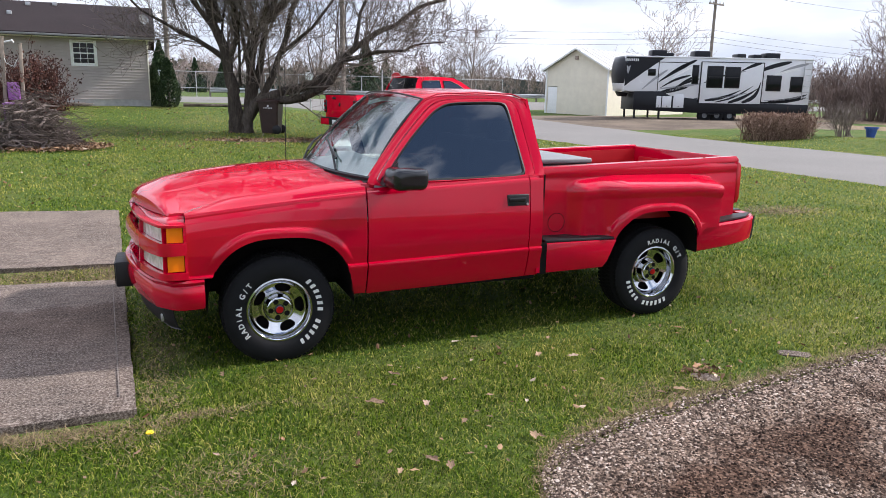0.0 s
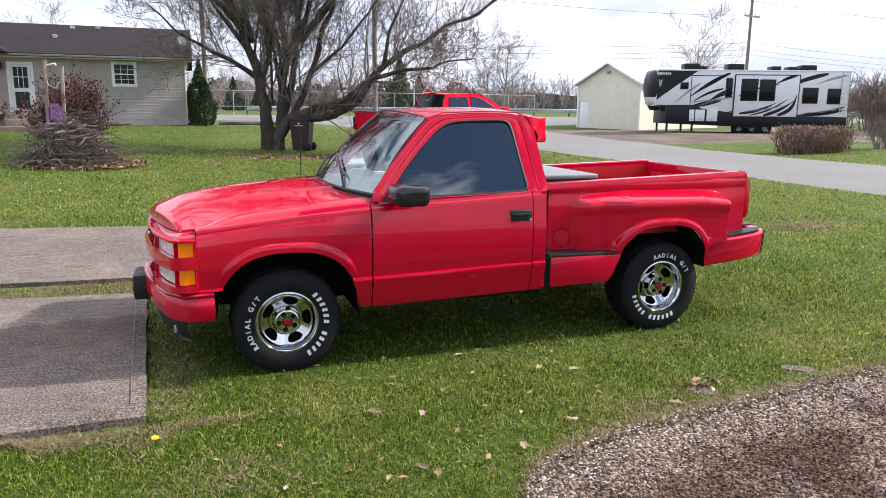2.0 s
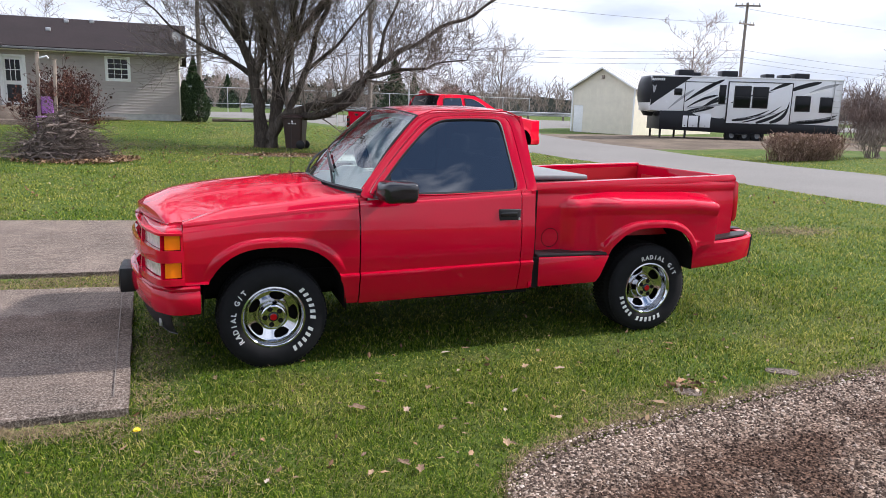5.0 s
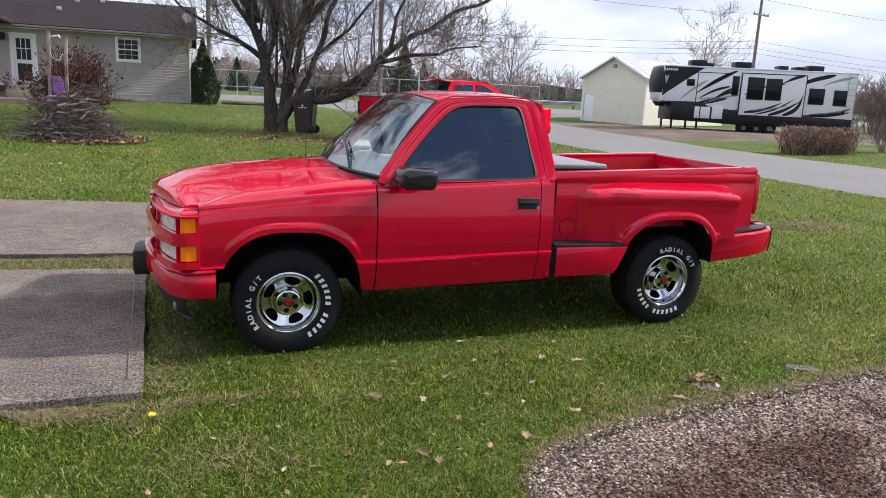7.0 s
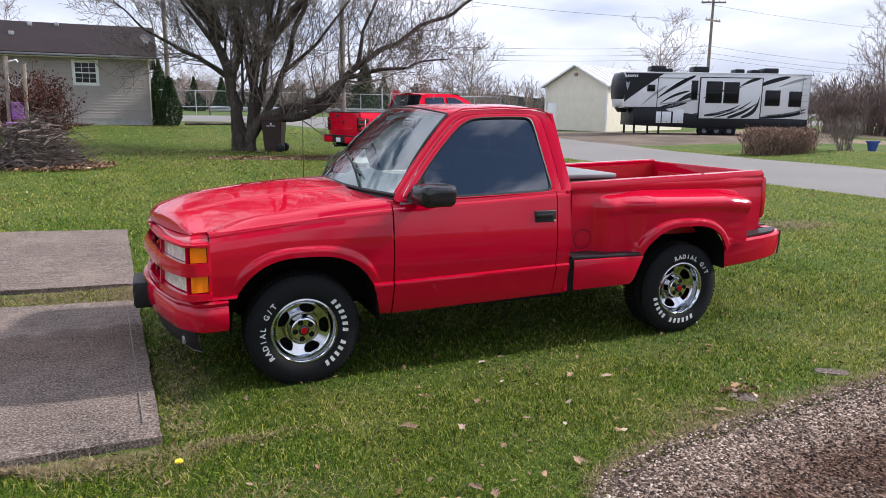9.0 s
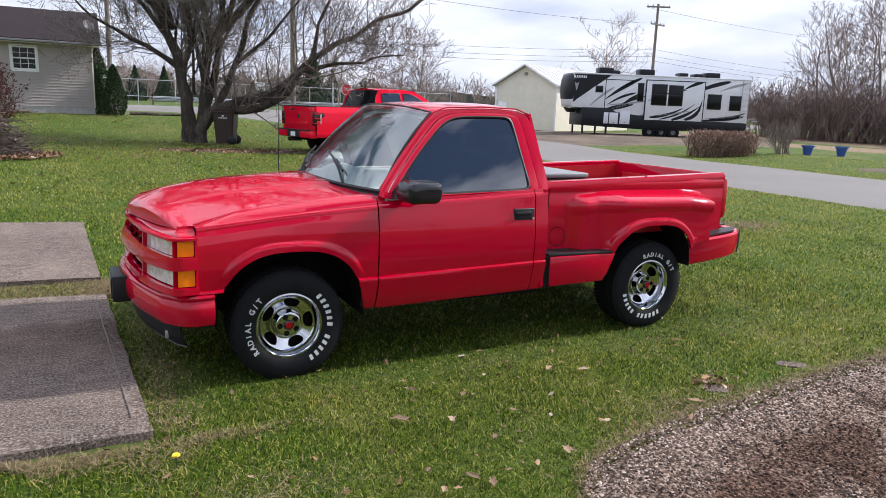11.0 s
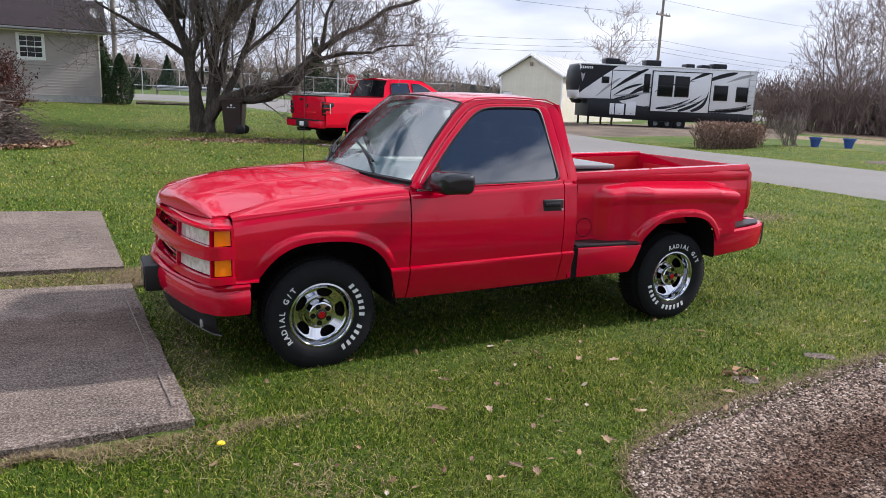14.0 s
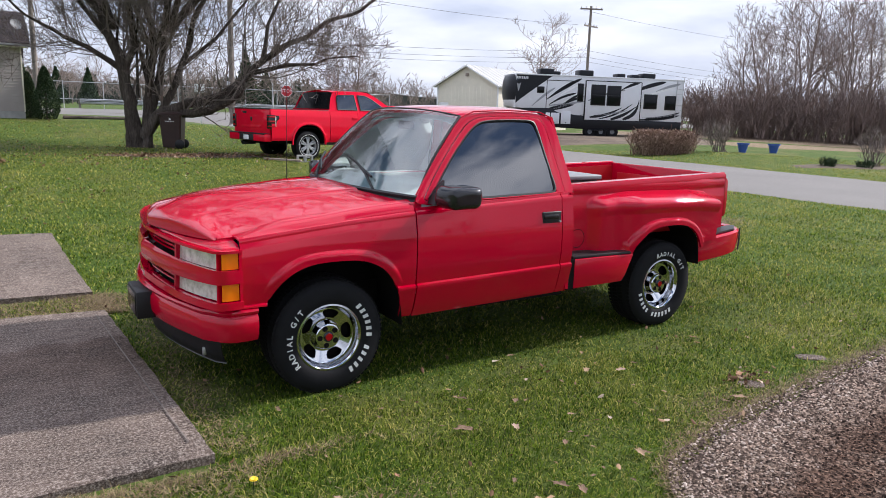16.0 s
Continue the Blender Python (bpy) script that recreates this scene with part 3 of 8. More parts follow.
def pebbles(n, seed):
    """Loose stones on the driveway, one joined mesh."""
    rnd = np.random.RandomState(seed)
    verts, faces = [], []
    octa = np.array([(1, 0, 0), (0, 1, 0), (-1, 0, 0), (0, -1, 0), (0, 0, 0.8), (0, 0, -0.8)])
    tri = ((0, 1, 4), (1, 2, 4), (2, 3, 4), (3, 0, 4), (1, 0, 5), (2, 1, 5), (3, 2, 5), (0, 3, 5))
    while len(verts) < n * 6:
        x = 0.6 + rnd.rand() ** 1.3 * 4.6
        y = drive_edge(x) + 0.06 - rnd.rand() ** 1.1 * 1.9
        if rnd.rand() < 0.3 * sstep(0.1, 0.45, drive_edge(x) - y) * sstep(-0.25, 0.1, noise.noise(Vector((x * 1.7, y * 1.7, 8)))):
            continue
        s = (0.004 + 0.006 * rnd.rand() ** 2) * (1.5 if rnd.rand() < 0.05 else 1)
        a = rnd.rand() * 6.3
        sq = octa * (s * (0.8 + 0.5 * rnd.rand()), s, s * (0.6 + 0.4 * rnd.rand())) * (0.85 + 0.3 * rnd.rand(6, 1))
        c, q = math.cos(a), math.sin(a)
        z = gz(x, y) + 0.024 + s * 0.2
        b = len(verts)
        verts += [(x + p[0] * c - p[1] * q, y + p[0] * q + p[1] * c, z + p[2]) for p in sq]
        faces += [(b + i, b + j, b + k) for i, j, k in tri]
    return tagged(set_oiled(pymesh("loose_stones", verts, faces, PEBBLE)), "loose grey and tan chippings on the driveway", "gravel", kind="stuff")


pebbles(40000, 3)


def concrete_slab(name, corners, top, label, stain=False):
    """A worn slab: outline corners, a flat top with broken edges, sides down into the ground."""
    bm = bmesh.new()
    (ax, ay), (bx, by), (cx, cy), (dx, dy) = corners
    nu, nv = 40, 30

    def f(u, v):
        x = lerp(lerp(ax, bx, u), lerp(dx, cx, u), v)
        y = lerp(lerp(ay, by, u), lerp(dy, cy, u), v)
        e = min(u, 1 - u, v, 1 - v)
        w = 0.012 * noise.noise(Vector((x * 7, y * 7, 1))) if e < 1e-6 else 0
        return Vector((x + w, y + w, max(top, gz(x, y) + 0.035) + 0.004 * noise.noise(Vector((x * 2.5, y * 2.5, 0))) - (0.006 if e < 1e-6 else 0)))
    rows = grid(bm, f, nu, nv)
    ring = [rows[i][0] for i in range(nu + 1)] + [rows[nu][j] for j in range(1, nv + 1)] + [rows[i][nv] for i in range(nu - 1, -1, -1)] + [rows[0][j] for j in range(nv - 1, 0, -1)]
    low = [bm.verts.new(v.co + Vector((0, 0, -0.16))) for v in ring]
    for k in range(len(ring)):
        j = (k + 1) % len(ring)
        bm.faces.new((ring[j], ring[k], low[k], low[j]))
    return tagged(part(name, bm, SLAB if not stain else SLAB_STAIN), label, "concrete slab", "concrete slabs beside the pickup", "structure")


concrete_slab("concrete_slab", ((-4.6, -0.72), (-0.86, -0.61), (-1.01, 2.24), (-4.8, 2.6)), 0.085, "weathered brown-grey concrete slab with a dark damp stain", True)
bm = bmesh.new()
rows = [[bm.verts.new((lerp(-0.945, -1.095, k / 40) + 0.004 * noise.noise(Vector((k, 0, 0))) + w, lerp(-0.45, 2.1, k / 40), 0.0925)) for w in (-0.003, 0.003)] for k in range(41)]
for r, q in zip(rows, rows[1:]):
    bm.faces.new((r[0], r[1], q[1], q[0]))
tagged(part("tooled_edge", solid(bm, 0.004), PALE), "pale tooled line along the slab's edge", "trim", kind="structure")
concrete_slab("concrete_slab", ((-4.9, 3.2), (-1.035, 2.86), (-1.185, 5.77), (-5.1, 6.3)), 0.09, "weathered brown-grey concrete slab, farther from the driveway")


def sunken_stone(x, y, a, b, turn, label):
    """A rough flat stone lying a little below the grass."""
    bm = bmesh.new()
    n = 26
    top, low = [], []
    for k in range(n):
        t = 2 * math.pi * k / n
        r = (abs(math.cos(t)) ** 3 + abs(math.sin(t)) ** 3) ** (-1 / 3) * (1 + 0.16 * noise.noise(Vector((math.cos(t) * 2, math.sin(t) * 2, x))))
        u, v = a * r * math.cos(t), b * r * math.sin(t)
        px, py = x + u * math.cos(turn) - v * math.sin(turn), y + u * math.sin(turn) + v * math.cos(turn)
        top.append(bm.verts.new((px, py, gz(px, py) + 0.006 + 0.006 * noise.noise(Vector((px * 20, py * 20, 0))))))
        low.append(bm.verts.new((px, py, gz(px, py) - 0.04)))
    mid = bm.verts.new((x, y, gz(x, y) + 0.010))
    for k in range(n):
        j = (k + 1) % n
        bm.faces.new((mid, top[k], top[j]))
        bm.faces.new((top[k], low[k], low[j], top[j]))
    return tagged(part("sunken_stone", bm, SLAB), label, "stone", "flat stones in the lawn")


STONES = ((2.37, -1.23, 0.085, 0.055), (3.24, -1.10, 0.11, 0.055))
sunken_stone(*STONES[0], -0.5, "flat grey stone sunk in the grass with dry leaves")
sunken_stone(*STONES[1], -0.6, "flat grey stone sunk in the grass")

# ---- house ----
HX, HY, HZ = -0.74, 28.2, 1.0     # the near right corner of the wall
house = thing("house", Matrix.Translation((HX, HY, HZ)), "low house with tan lap siding and a dark shingle roof", "house")
HW, HD = 13.0, 8.0
part("foundation", boxed(-HW, 0, 0.02, HD, -0.5, 0.27), FOUND, house, "pale block foundation")


def wall_with_holes(x0, x1, z0, z1, holes, y0, y1):
    """A wall along x with rectangular openings (x0, x1, z0, z1), through its thickness."""
    bm = bmesh.new()
    xs = sorted({x0, x1, *(v for h in holes for v in h[:2])})
    zs = sorted({z0, z1, *(v for h in holes for v in h[2:])})
    for a, b in zip(xs, xs[1:]):
        for c, d in zip(zs, zs[1:]):
            if not any(h[0] <= a and b <= h[1] and h[2] <= c and d <= h[3] for h in holes):
                box(bm, a, b, y0, y1, c, d)
    return bm


WINDOWS = [(-2.76, -1.98, 1.655, 2.475), (-8.2, -7.26, 1.55, 2.5)]
DOOR = (-6.62, -5.72, 0.5, 2.46)
part("front_wall", wall_with_holes(-HW, 0, 0.27, 2.72, WINDOWS + [DOOR], 0.03, 0.15), SIDING, house)
for name, b in (("back_wall", (-HW, 0, HD - 0.15, HD, 0.27, 2.72)), ("end_wall", (-0.12, 0, 0.15, HD - 0.15, 0.27, 2.72)), ("end_wall", (-HW, -HW + 0.12, 0.15, HD - 0.15, 0.27, 2.72))):
    part(name, boxed(*b), SIDING, house)
part("room_floor", boxed(-HW + 0.12, -0.12, 0.15, HD - 0.15, 0.24, 0.3), POSTWOOD, house)
part("gable_end", slab_of([(0, 0), (HD, 0), (HD / 2, 1.38)], -0.1, 0.0), SIDING, house).matrix_basis = Matrix.Translation((-0.01, 0, 2.72)) @ Matrix.Rotation(radians(90), 4, "Z")
# lap boards, each a tilted strip
lap = None
z = 0.27
while z < 2.66:
    for a, b in ((-HW, DOOR[0] - 0.02), (DOOR[1] + 0.02, 0.0)):
        cut = [h for h in WINDOWS if h[2] - 0.1 < z < h[3] + 0.02 and a < h[0] < b]
        runs, s = [], a
        for h in sorted(cut):
            runs.append((s, h[0]))
            s = h[1]
        runs.append((s, b))
        for p, q in runs:
            bm = bmesh.new()
            vs = [bm.verts.new(v) for v in ((p, -0.006, z), (q, -0.006, z), (q, 0.027, z + 0.112), (p, 0.027, z + 0.112), (p, 0.03, z - 0.002), (q, 0.03, z - 0.002))]
            bm.faces.new((vs[0], vs[1], vs[2], vs[3]))
            bm.faces.new((vs[4], vs[5], vs[1], vs[0]))
            part("siding_board", bm, SIDING, house, smooth=False)
    z += 0.112
part("corner_trim", boxed(-0.03, 0.02, -0.012, 0.1, 0.25, 2.72, 0.004), SHED_WALL, house)
# roof: two slopes with thickness, fascia, gutter
OV, RISE = 0.42, 1.42
for s, y0, y1 in (("front", -OV, HD / 2), ("back", HD + OV, HD / 2)):
    bm = bmesh.new()
    z0, z1 = 2.66, 2.66 + RISE + 0.12
    pts = [(-HW - 0.3, y0, z0), (0.32, y0, z0), (0.32, y1, z1), (-HW - 0.3, y1, z1)]
    lo = [bm.verts.new(p) for p in pts]
    hi = [bm.verts.new((p[0], p[1], p[2] + 0.13)) for p in pts]
    bm.faces.new(hi)
    bm.faces.new(lo[::-1])
    for k in range(4):
        bm.faces.new((lo[k], lo[(k + 1) % 4], hi[(k + 1) % 4], hi[k]))
    bmesh.ops.recalc_face_normals(bm, faces=bm.faces[:])
    part("roof", bm, ROOF, house, "dark brown shingle slope", smooth=False)
part("gutter", boxed(-HW - 0.3, 0.33, -OV - 0.09, -OV - 0.005, 2.67, 2.75, 0.01), GREYBOX, house, "grey gutter")
part("soffit", boxed(-HW - 0.2, 0.25, -OV, 0.03, 2.63, 2.655), SHED_WALL, house)
part("rake_board", slab_of([(-OV, 2.62), (-OV, 2.8), (HD / 2, 2.8 + RISE + 0.12), (HD / 2, 2.66 + RISE)], 0.0, 0.025), BLACK, house).matrix_basis = Matrix.Translation((0.325, 0, 0)) @ Matrix.Rotation(radians(90), 4, "Z")
for x, y in ((-5.1, 1.9), (-4.6, 3.4), (-3.6, 3.6)):
    bm = boxed(-0.09, 0.09, -0.09, 0.09, 0, 0.17, 0.02)
    part("roof_vent", bm, STEEL, house, "small metal roof vent").location = (x, y, 2.79 + (y + OV) * (RISE + 0.12) / (HD / 2 + OV) - 0.05)


def house_window(x0, x1, z0, z1):
    w = part("window", boxed(x0 - 0.0, x1 + 0.0, 0.06, 0.075, z0, z1), PANE, house, "six-over-six window with white trim")
    for b in ((x0 - 0.09, x0 + 0.02, z0 - 0.09, z1 + 0.09), (x1 - 0.02, x1 + 0.09, z0 - 0.09, z1 + 0.09)):
        part("frame", boxed(b[0], b[1], -0.01, 0.06, b[2], b[3], 0.006), WHITE, w)
    for b in ((z1 - 0.02, z1 + 0.09), (z0 - 0.09, z0 + 0.03), ((z0 + z1) / 2 - 0.025, (z0 + z1) / 2 + 0.025)):
        part("frame", boxed(x0 + 0.02, x1 - 0.02, 0.0, 0.058, b[0], b[1], 0.006), WHITE, w)
    for k in (1, 2):
        x = lerp(x0, x1, k / 3)
        part("muntin", boxed(x - 0.008, x + 0.008, 0.03, 0.058, z0, z1), WHITE, w)
    for k in (1, 3):
        z = lerp(z0, z1, k / 4)
        part("muntin", boxed(x0, x1, 0.032, 0.056, z - 0.008, z + 0.008), WHITE, w)


for h in WINDOWS:
    house_window(*h)
d = part("door", boxed(DOOR[0] + 0.1, DOOR[1] - 0.1, 0.06, 0.11, DOOR[2] + 0.04, DOOR[3] - 0.1), WHITE, house, "white half-glazed door")
part("glazing", boxed(DOOR[0] + 0.2, DOOR[1] - 0.2, 0.04, 0.062, 1.45, DOOR[3] - 0.2), PANE, d)
part("lower_panel", boxed(DOOR[0] + 0.2, DOOR[1] - 0.2, 0.045, 0.063, DOOR[2] + 0.15, 1.3, 0.01), SCREEN, d, "dark lower screen panel")
for k in (1, 2):
    part("muntin", boxed(lerp(DOOR[0] + 0.2, DOOR[1] - 0.2, k / 3) - 0.012, lerp(DOOR[0] + 0.2, DOOR[1] - 0.2, k / 3) + 0.012, 0.03, 0.041, 1.45, DOOR[3] - 0.2), WHITE, d)
part("muntin", boxed(DOOR[0] + 0.2, DOOR[1] - 0.2, 0.03, 0.041, 1.86, 1.89), WHITE, d)
for b in ((DOOR[0] - 0.02, DOOR[0] + 0.1, DOOR[2], DOOR[3]), (DOOR[1] - 0.1, DOOR[1] + 0.02, DOOR[2], DOOR[3]), (DOOR[0] + 0.1, DOOR[1] - 0.1, DOOR[3] - 0.1, DOOR[3])):
    part("door_frame", boxed(b[0], b[1], -0.01, 0.1, b[2], b[3], 0.008), WHITE, house)
part("step", boxed(-7.0, -5.2, -1.0, 0.0, -0.3, 0.48, 0.02), POSTWOOD, house, "wooden door step")
part("step", boxed(-6.9, -5.3, -1.4, -1.0, -0.3, 0.24, 0.02), POSTWOOD, house)
bm = boxed(-0.09, 0.09, -0.2, 0.0, -0.14, 0.14, 0.03)
part("wall_lamp", bm, BLACK, house, "black porch lantern").location = (-6.85, 0.0, 2.3)
# porch roof at the far end of the facade
part("porch_roof", slab_of([(-9.6, 4.35), (-6.36, 2.74), (-6.36, 2.84), (-9.6, 4.45)], -3.2, 0.2, 0.01), ROOF, house, "brown porch roof")
part("porch_fascia", slab_of([(-9.6, 4.14), (-6.38, 2.58), (-6.34, 2.74), (-9.6, 4.34)], -3.22, -3.15, 0.006), POSTWOOD, house, "tan fascia board of the porch")
part("downspout", tubed([(-6.75, -3.0, 2.7), (-6.8, -2.95, 2.5), (-7.0, -2.6, 2.35), (-7.3, -2.2, 2.3)], 0.05, 8), POSTWOOD, house)
part("porch_post", boxed(-9.2, -9.1, -2.8, -2.7, -0.2, 3.6, 0.01), POSTWOOD, house)
tagged(part("patio", boxed(-13.5, -6.0, 25.2, 28.1, 0.55, 0.99, 0.02), SLAB), "low concrete patio before the house", "patio", kind="structure")


def shed():
    a, b = Vector((25.4, 40.8, 0)), Vector((27.4, 36.2, 0))
    u = (b - a).normalized()
    v = Vector((-u.y, u.x, 0))
    w = (b - a).length
    m = Matrix(((u.x, v.x, 0, a.x), (u.y, v.y, 0, a.y), (0, 0, 1, 0.42), (0, 0, 0, 1)))
    t = thing("shed", m, "cream metal pole shed with a pale metal roof", "shed")
    H, R, L = 3.15, 1.3, 11.0
    part("front_wall", wall_with_holes(0, w, 0, H, [(0.12, 0.95, 0.0, 2.0)], 0, 0.1), SHED_WALL, t, smooth=False)
    part("gable_end", slab_of([(0, H), (w, H), (w / 2, H + R)], 0.0, 0.1), SHED_WALL, t, smooth=False)
    part("side_wall", boxed(w - 0.1, w, 0.1, L, 0, H), SHED_WALL, t)
    part("side_wall", boxed(0, 0.1, 0.1, L, 0, H), SHED_WALL, t)
    part("back_wall", boxed(0.1, w - 0.1, L - 0.1, L, 0, H), SHED_WALL, t)
    part("door", boxed(0.14, 0.93, 0.03, 0.07, 0.02, 1.98, 0.01), WHITE, t, "white walk-in door")
    k = 0
    while k * 0.3 < w:
        if not 0.1 < k * 0.3 < 0.95:
            part("rib", boxed(k * 0.3 - 0.02, k * 0.3 + 0.02, -0.004, 0.0, 0, H - 0.05, 0.003), SHED_WALL, t)
        k += 1
    for x in (0.0, w):
        part("corner_trim", boxed(x - 0.06, x + 0.06, -0.03, -0.002, 0, H), WHITE, t)
    for x0, x1 in ((-0.25, w / 2), (w + 0.25, w / 2)):
        bm = bmesh.new()
        z0, z1 = H - 0.13, H + R + 0.02
        pts = [(x0, -0.25, z0), (x1, -0.25, z1), (x1, L + 0.2, z1), (x0, L + 0.2, z0)]
        lo, hi = [bm.verts.new(p) for p in pts], [bm.verts.new((p[0], p[1], p[2] + 0.1)) for p in pts]
        bm.faces.new(lo)
        bm.faces.new(hi)
        for k in range(4):
            bm.faces.new((lo[k], lo[(k + 1) % 4], hi[(k + 1) % 4], hi[k]))
        bmesh.ops.recalc_face_normals(bm, faces=bm.faces[:])
        r = part("roof", bm, SHED_ROOF, t, "pale ribbed metal roof slope", smooth=False)
        n = 18
        for k in range(n):
            y = lerp(-0.2, L + 0.15, k / (n - 1))
            bm = tubed([(x0, y, z0 + 0.105), (x1, y, z1 + 0.105)], 0.022, 4)
            part("rib", bm, SHED_ROOF, r)
        part("rake_trim", tubed([(x0, -0.27, z0 + 0.04), (x1, -0.27, z1 + 0.04)], 0.07, 4), WHITE, t)
    bm = boxed(-0.12, 0.12, -0.1, 0.0, -0.12, 0.12, 0.03)
    part("wall_lamp", bm, POSTWOOD, t).location = (w / 2, -0.02, H + 0.75)


shed()

# ---- the red stepside pickup; x runs to its tail, its near side at y = 0 ----
W, CY = 1.94, 0.97
truck = thing("pickup_truck", Matrix.Identity(4), "glossy red regular-cab stepside pickup parked on the lawn", "pickup truck")


def shoulder(x):
    return curve1(x, (-0.57, 0.980), (-0.389, 1.0), (-0.189, 1.019), (0.131, 1.05), (0.55, 1.08), (1.22, 1.108), (1.77, 1.138), (1.93, 1.145))


def rocker(x):
    return curve1(x, (0.45, 0.405), (0.62, 0.405), (1.22, 0.42), (1.93, 0.44))


def crease(x):
    return curve1(x, (0.4, 0.612), (1.9, 0.647))


def arch(x, c, hw, z0, h, p):
    d = abs(x - c) / hw
    return z0 + h * max(0.0, 1 - d ** p) ** (1 / p) if d < 1 else z0


def lip(x, z, c, hw, z0, h, p, out):
    r = ((abs(x - c) / hw) ** p + (max(z - z0, 0) / h) ** p) ** (1 / p) - 1
    return out * (1 - sstep(0.032, 0.05, max(0, r) * hw))


F_ARCH = (0.02, 0.465, 0.30, 0.53, 2.7)
R_ARCH = (2.94, 0.40, 0.45, 0.42, 2.9)


def side_y(x, z):
    """How far in the near side lies at x, z."""
    s, c = shoulder(x), crease(x)
    y = curve1(z, (0.38, 0.085), (0.47, 0.038), (c - 0.035, 0.004), (c - 0.012, -0.004), (c - 0.004, -0.003), (c + 0.006, 0.013), (0.74, 0.001), (min(0.86, s - 0.14), 0.0), (min(0.93, s - 0.09), 0.004), (min(1.0, s - 0.05), 0.013), (s - 0.02, 0.026), (s - 0.006, 0.027), (s, 0.030), (s + 0.008, 0.041), (s + 0.04, 0.050))
    y -= 0.014 * sstep(-0.1, -0.5, x)
    return y - lip(x, z, *F_ARCH, 0.02) * sstep(0.62, 0.80, z)


def both(name, make, material, label="", parent=None):
    """A part on the near side and its mirror image on the far side."""
    out = []
    for far in (False, True):
        bm = make()
        if far:
            for v in bm.verts:
                v.co.y = W - v.co.y
            bmesh.ops.reverse_faces(bm, faces=bm.faces[:])
        out.append(part(name, bm, material, parent or truck, label))
    return out


def rise(x):
    """How far the fender's top stands over its shoulder, along the way from the nose to the cowl."""
    return sstep(-0.60, -0.22, x) * (1 + 0.3 * sstep(-0.1, 0.4, x))


def strip(xs, zb, zt, yf, rows, extra=(), thick=0.012, keys=(), nose=False):
    """A side panel: columns at xs from zb(x) to zt(x) with rows kept at the creases in keys, then extra rows (dz, y)."""
    bm = bmesh.new()
    cols = []
    lo, hi = min(zb(x) for x in xs), max(zt(x) for x in xs)
    for x in xs:
        a, b = zb(x), zt(x)
        zs = sorted([lerp(lo, b, k / rows) for k in range(rows + 1)] + [k(x) for k in keys if lo < k(x) < b])
        col = [bm.verts.new((x, yf(x, max(a, z)), max(a, z))) for z in zs]
        for dz, y in extra:
            col.append(bm.verts.new((x, y - (0.014 * sstep(-0.1, -0.5, x) * (0.139 - y) / 0.1 if nose else 0), b + dz * (rise(x) if nose else 1))))
        cols.append(col)
    for p, q in zip(cols, cols[1:]):
        for k in range(len(p) - 1):
            bm.faces.new((p[k], q[k], q[k + 1], p[k + 1]))
    bmesh.ops.remove_doubles(bm, verts=bm.verts[:], dist=2e-5)
    bmesh.ops.dissolve_degenerate(bm, edges=bm.edges[:], dist=1e-5)
    solid(bm, -thick)
    return bm


def cosx(a, b, n):
    return [lerp(a, b, 0.5 - 0.5 * math.cos(math.pi * k / n)) for k in range(n + 1)]


def hood_lip(y):
    """Where the hood's leading edge lies across the nose."""
    return -0.855 + 0.265 * (abs(y - CY) / 0.97) ** 1.2


CREASES = (lambda x: crease(x) - 0.035, lambda x: crease(x) - 0.012, lambda x: crease(x) - 0.004, lambda x: crease(x) + 0.006, lambda x: shoulder(x) - 0.02, lambda x: shoulder(x) - 0.006, lambda x: shoulder(x), lambda x: shoulder(x) + 0.008)


def front_fender():
    xs = [-0.545, -0.52, -0.48] + cosx(-0.4445, 0.4845, 64) + [0.51, 0.54, 0.571]
    return strip(xs, lambda x: max(arch(x, *F_ARCH), 0.41 if x > 0 else 0.605), shoulder, side_y, 84, ((0.004, 0.040), (0.026, 0.053), (0.038, 0.074), (0.046, 0.105), (0.05, 0.139)), keys=CREASES, nose=True)


both("front_fender", front_fender, RED)
both("door", lambda: strip([lerp(0.58, 1.772, k / 24) for k in range(25)], rocker, lambda x: shoulder(x) + 0.03, side_y, 24, keys=CREASES), RED)
both("door_trim", lambda: boxed(0.62, 1.80, 0.07, 0.085, 0.5, 1.165, 0.005), DASH, "grey inner door trim")
both("cab_corner", lambda: strip([1.779, 1.80, 1.83, 1.86, 1.872, 1.876], rocker, lambda x: shoulder(x) + 0.025, lambda x, z: side_y(x, z) + (0.03 if x > 1.874 else 0), 12, keys=CREASES), RED)
both("rocker_panel", lambda: boxed(0.49, 1.87, 0.06, 0.14, 0.40, 0.47, 0.01), DARK)


def ysl(z):
    return 0.045 + 0.42 * (z - 1.15)


OUTER = [(0.583, 1.125), (0.598, 1.19), (0.80, 1.425), (0.98, 1.615), (1.055, 1.68), (1.16, 1.716), (1.45, 1.73), (1.74, 1.724), (1.845, 1.685), (1.888, 1.45), (1.912, 1.25), (1.915, 1.172), (1.87, 1.155), (1.45, 1.142), (1.0, 1.128)]
INNER = [(0.70, 1.162), (0.735, 1.21), (0.905, 1.41), (1.09, 1.585), (1.17, 1.638), (1.25, 1.664), (1.47, 1.672), (1.655, 1.672), (1.688, 1.655), (1.715, 1.45), (1.745, 1.25), (1.758, 1.185), (1.745, 1.172), (1.45, 1.163), (1.0, 1.152)]


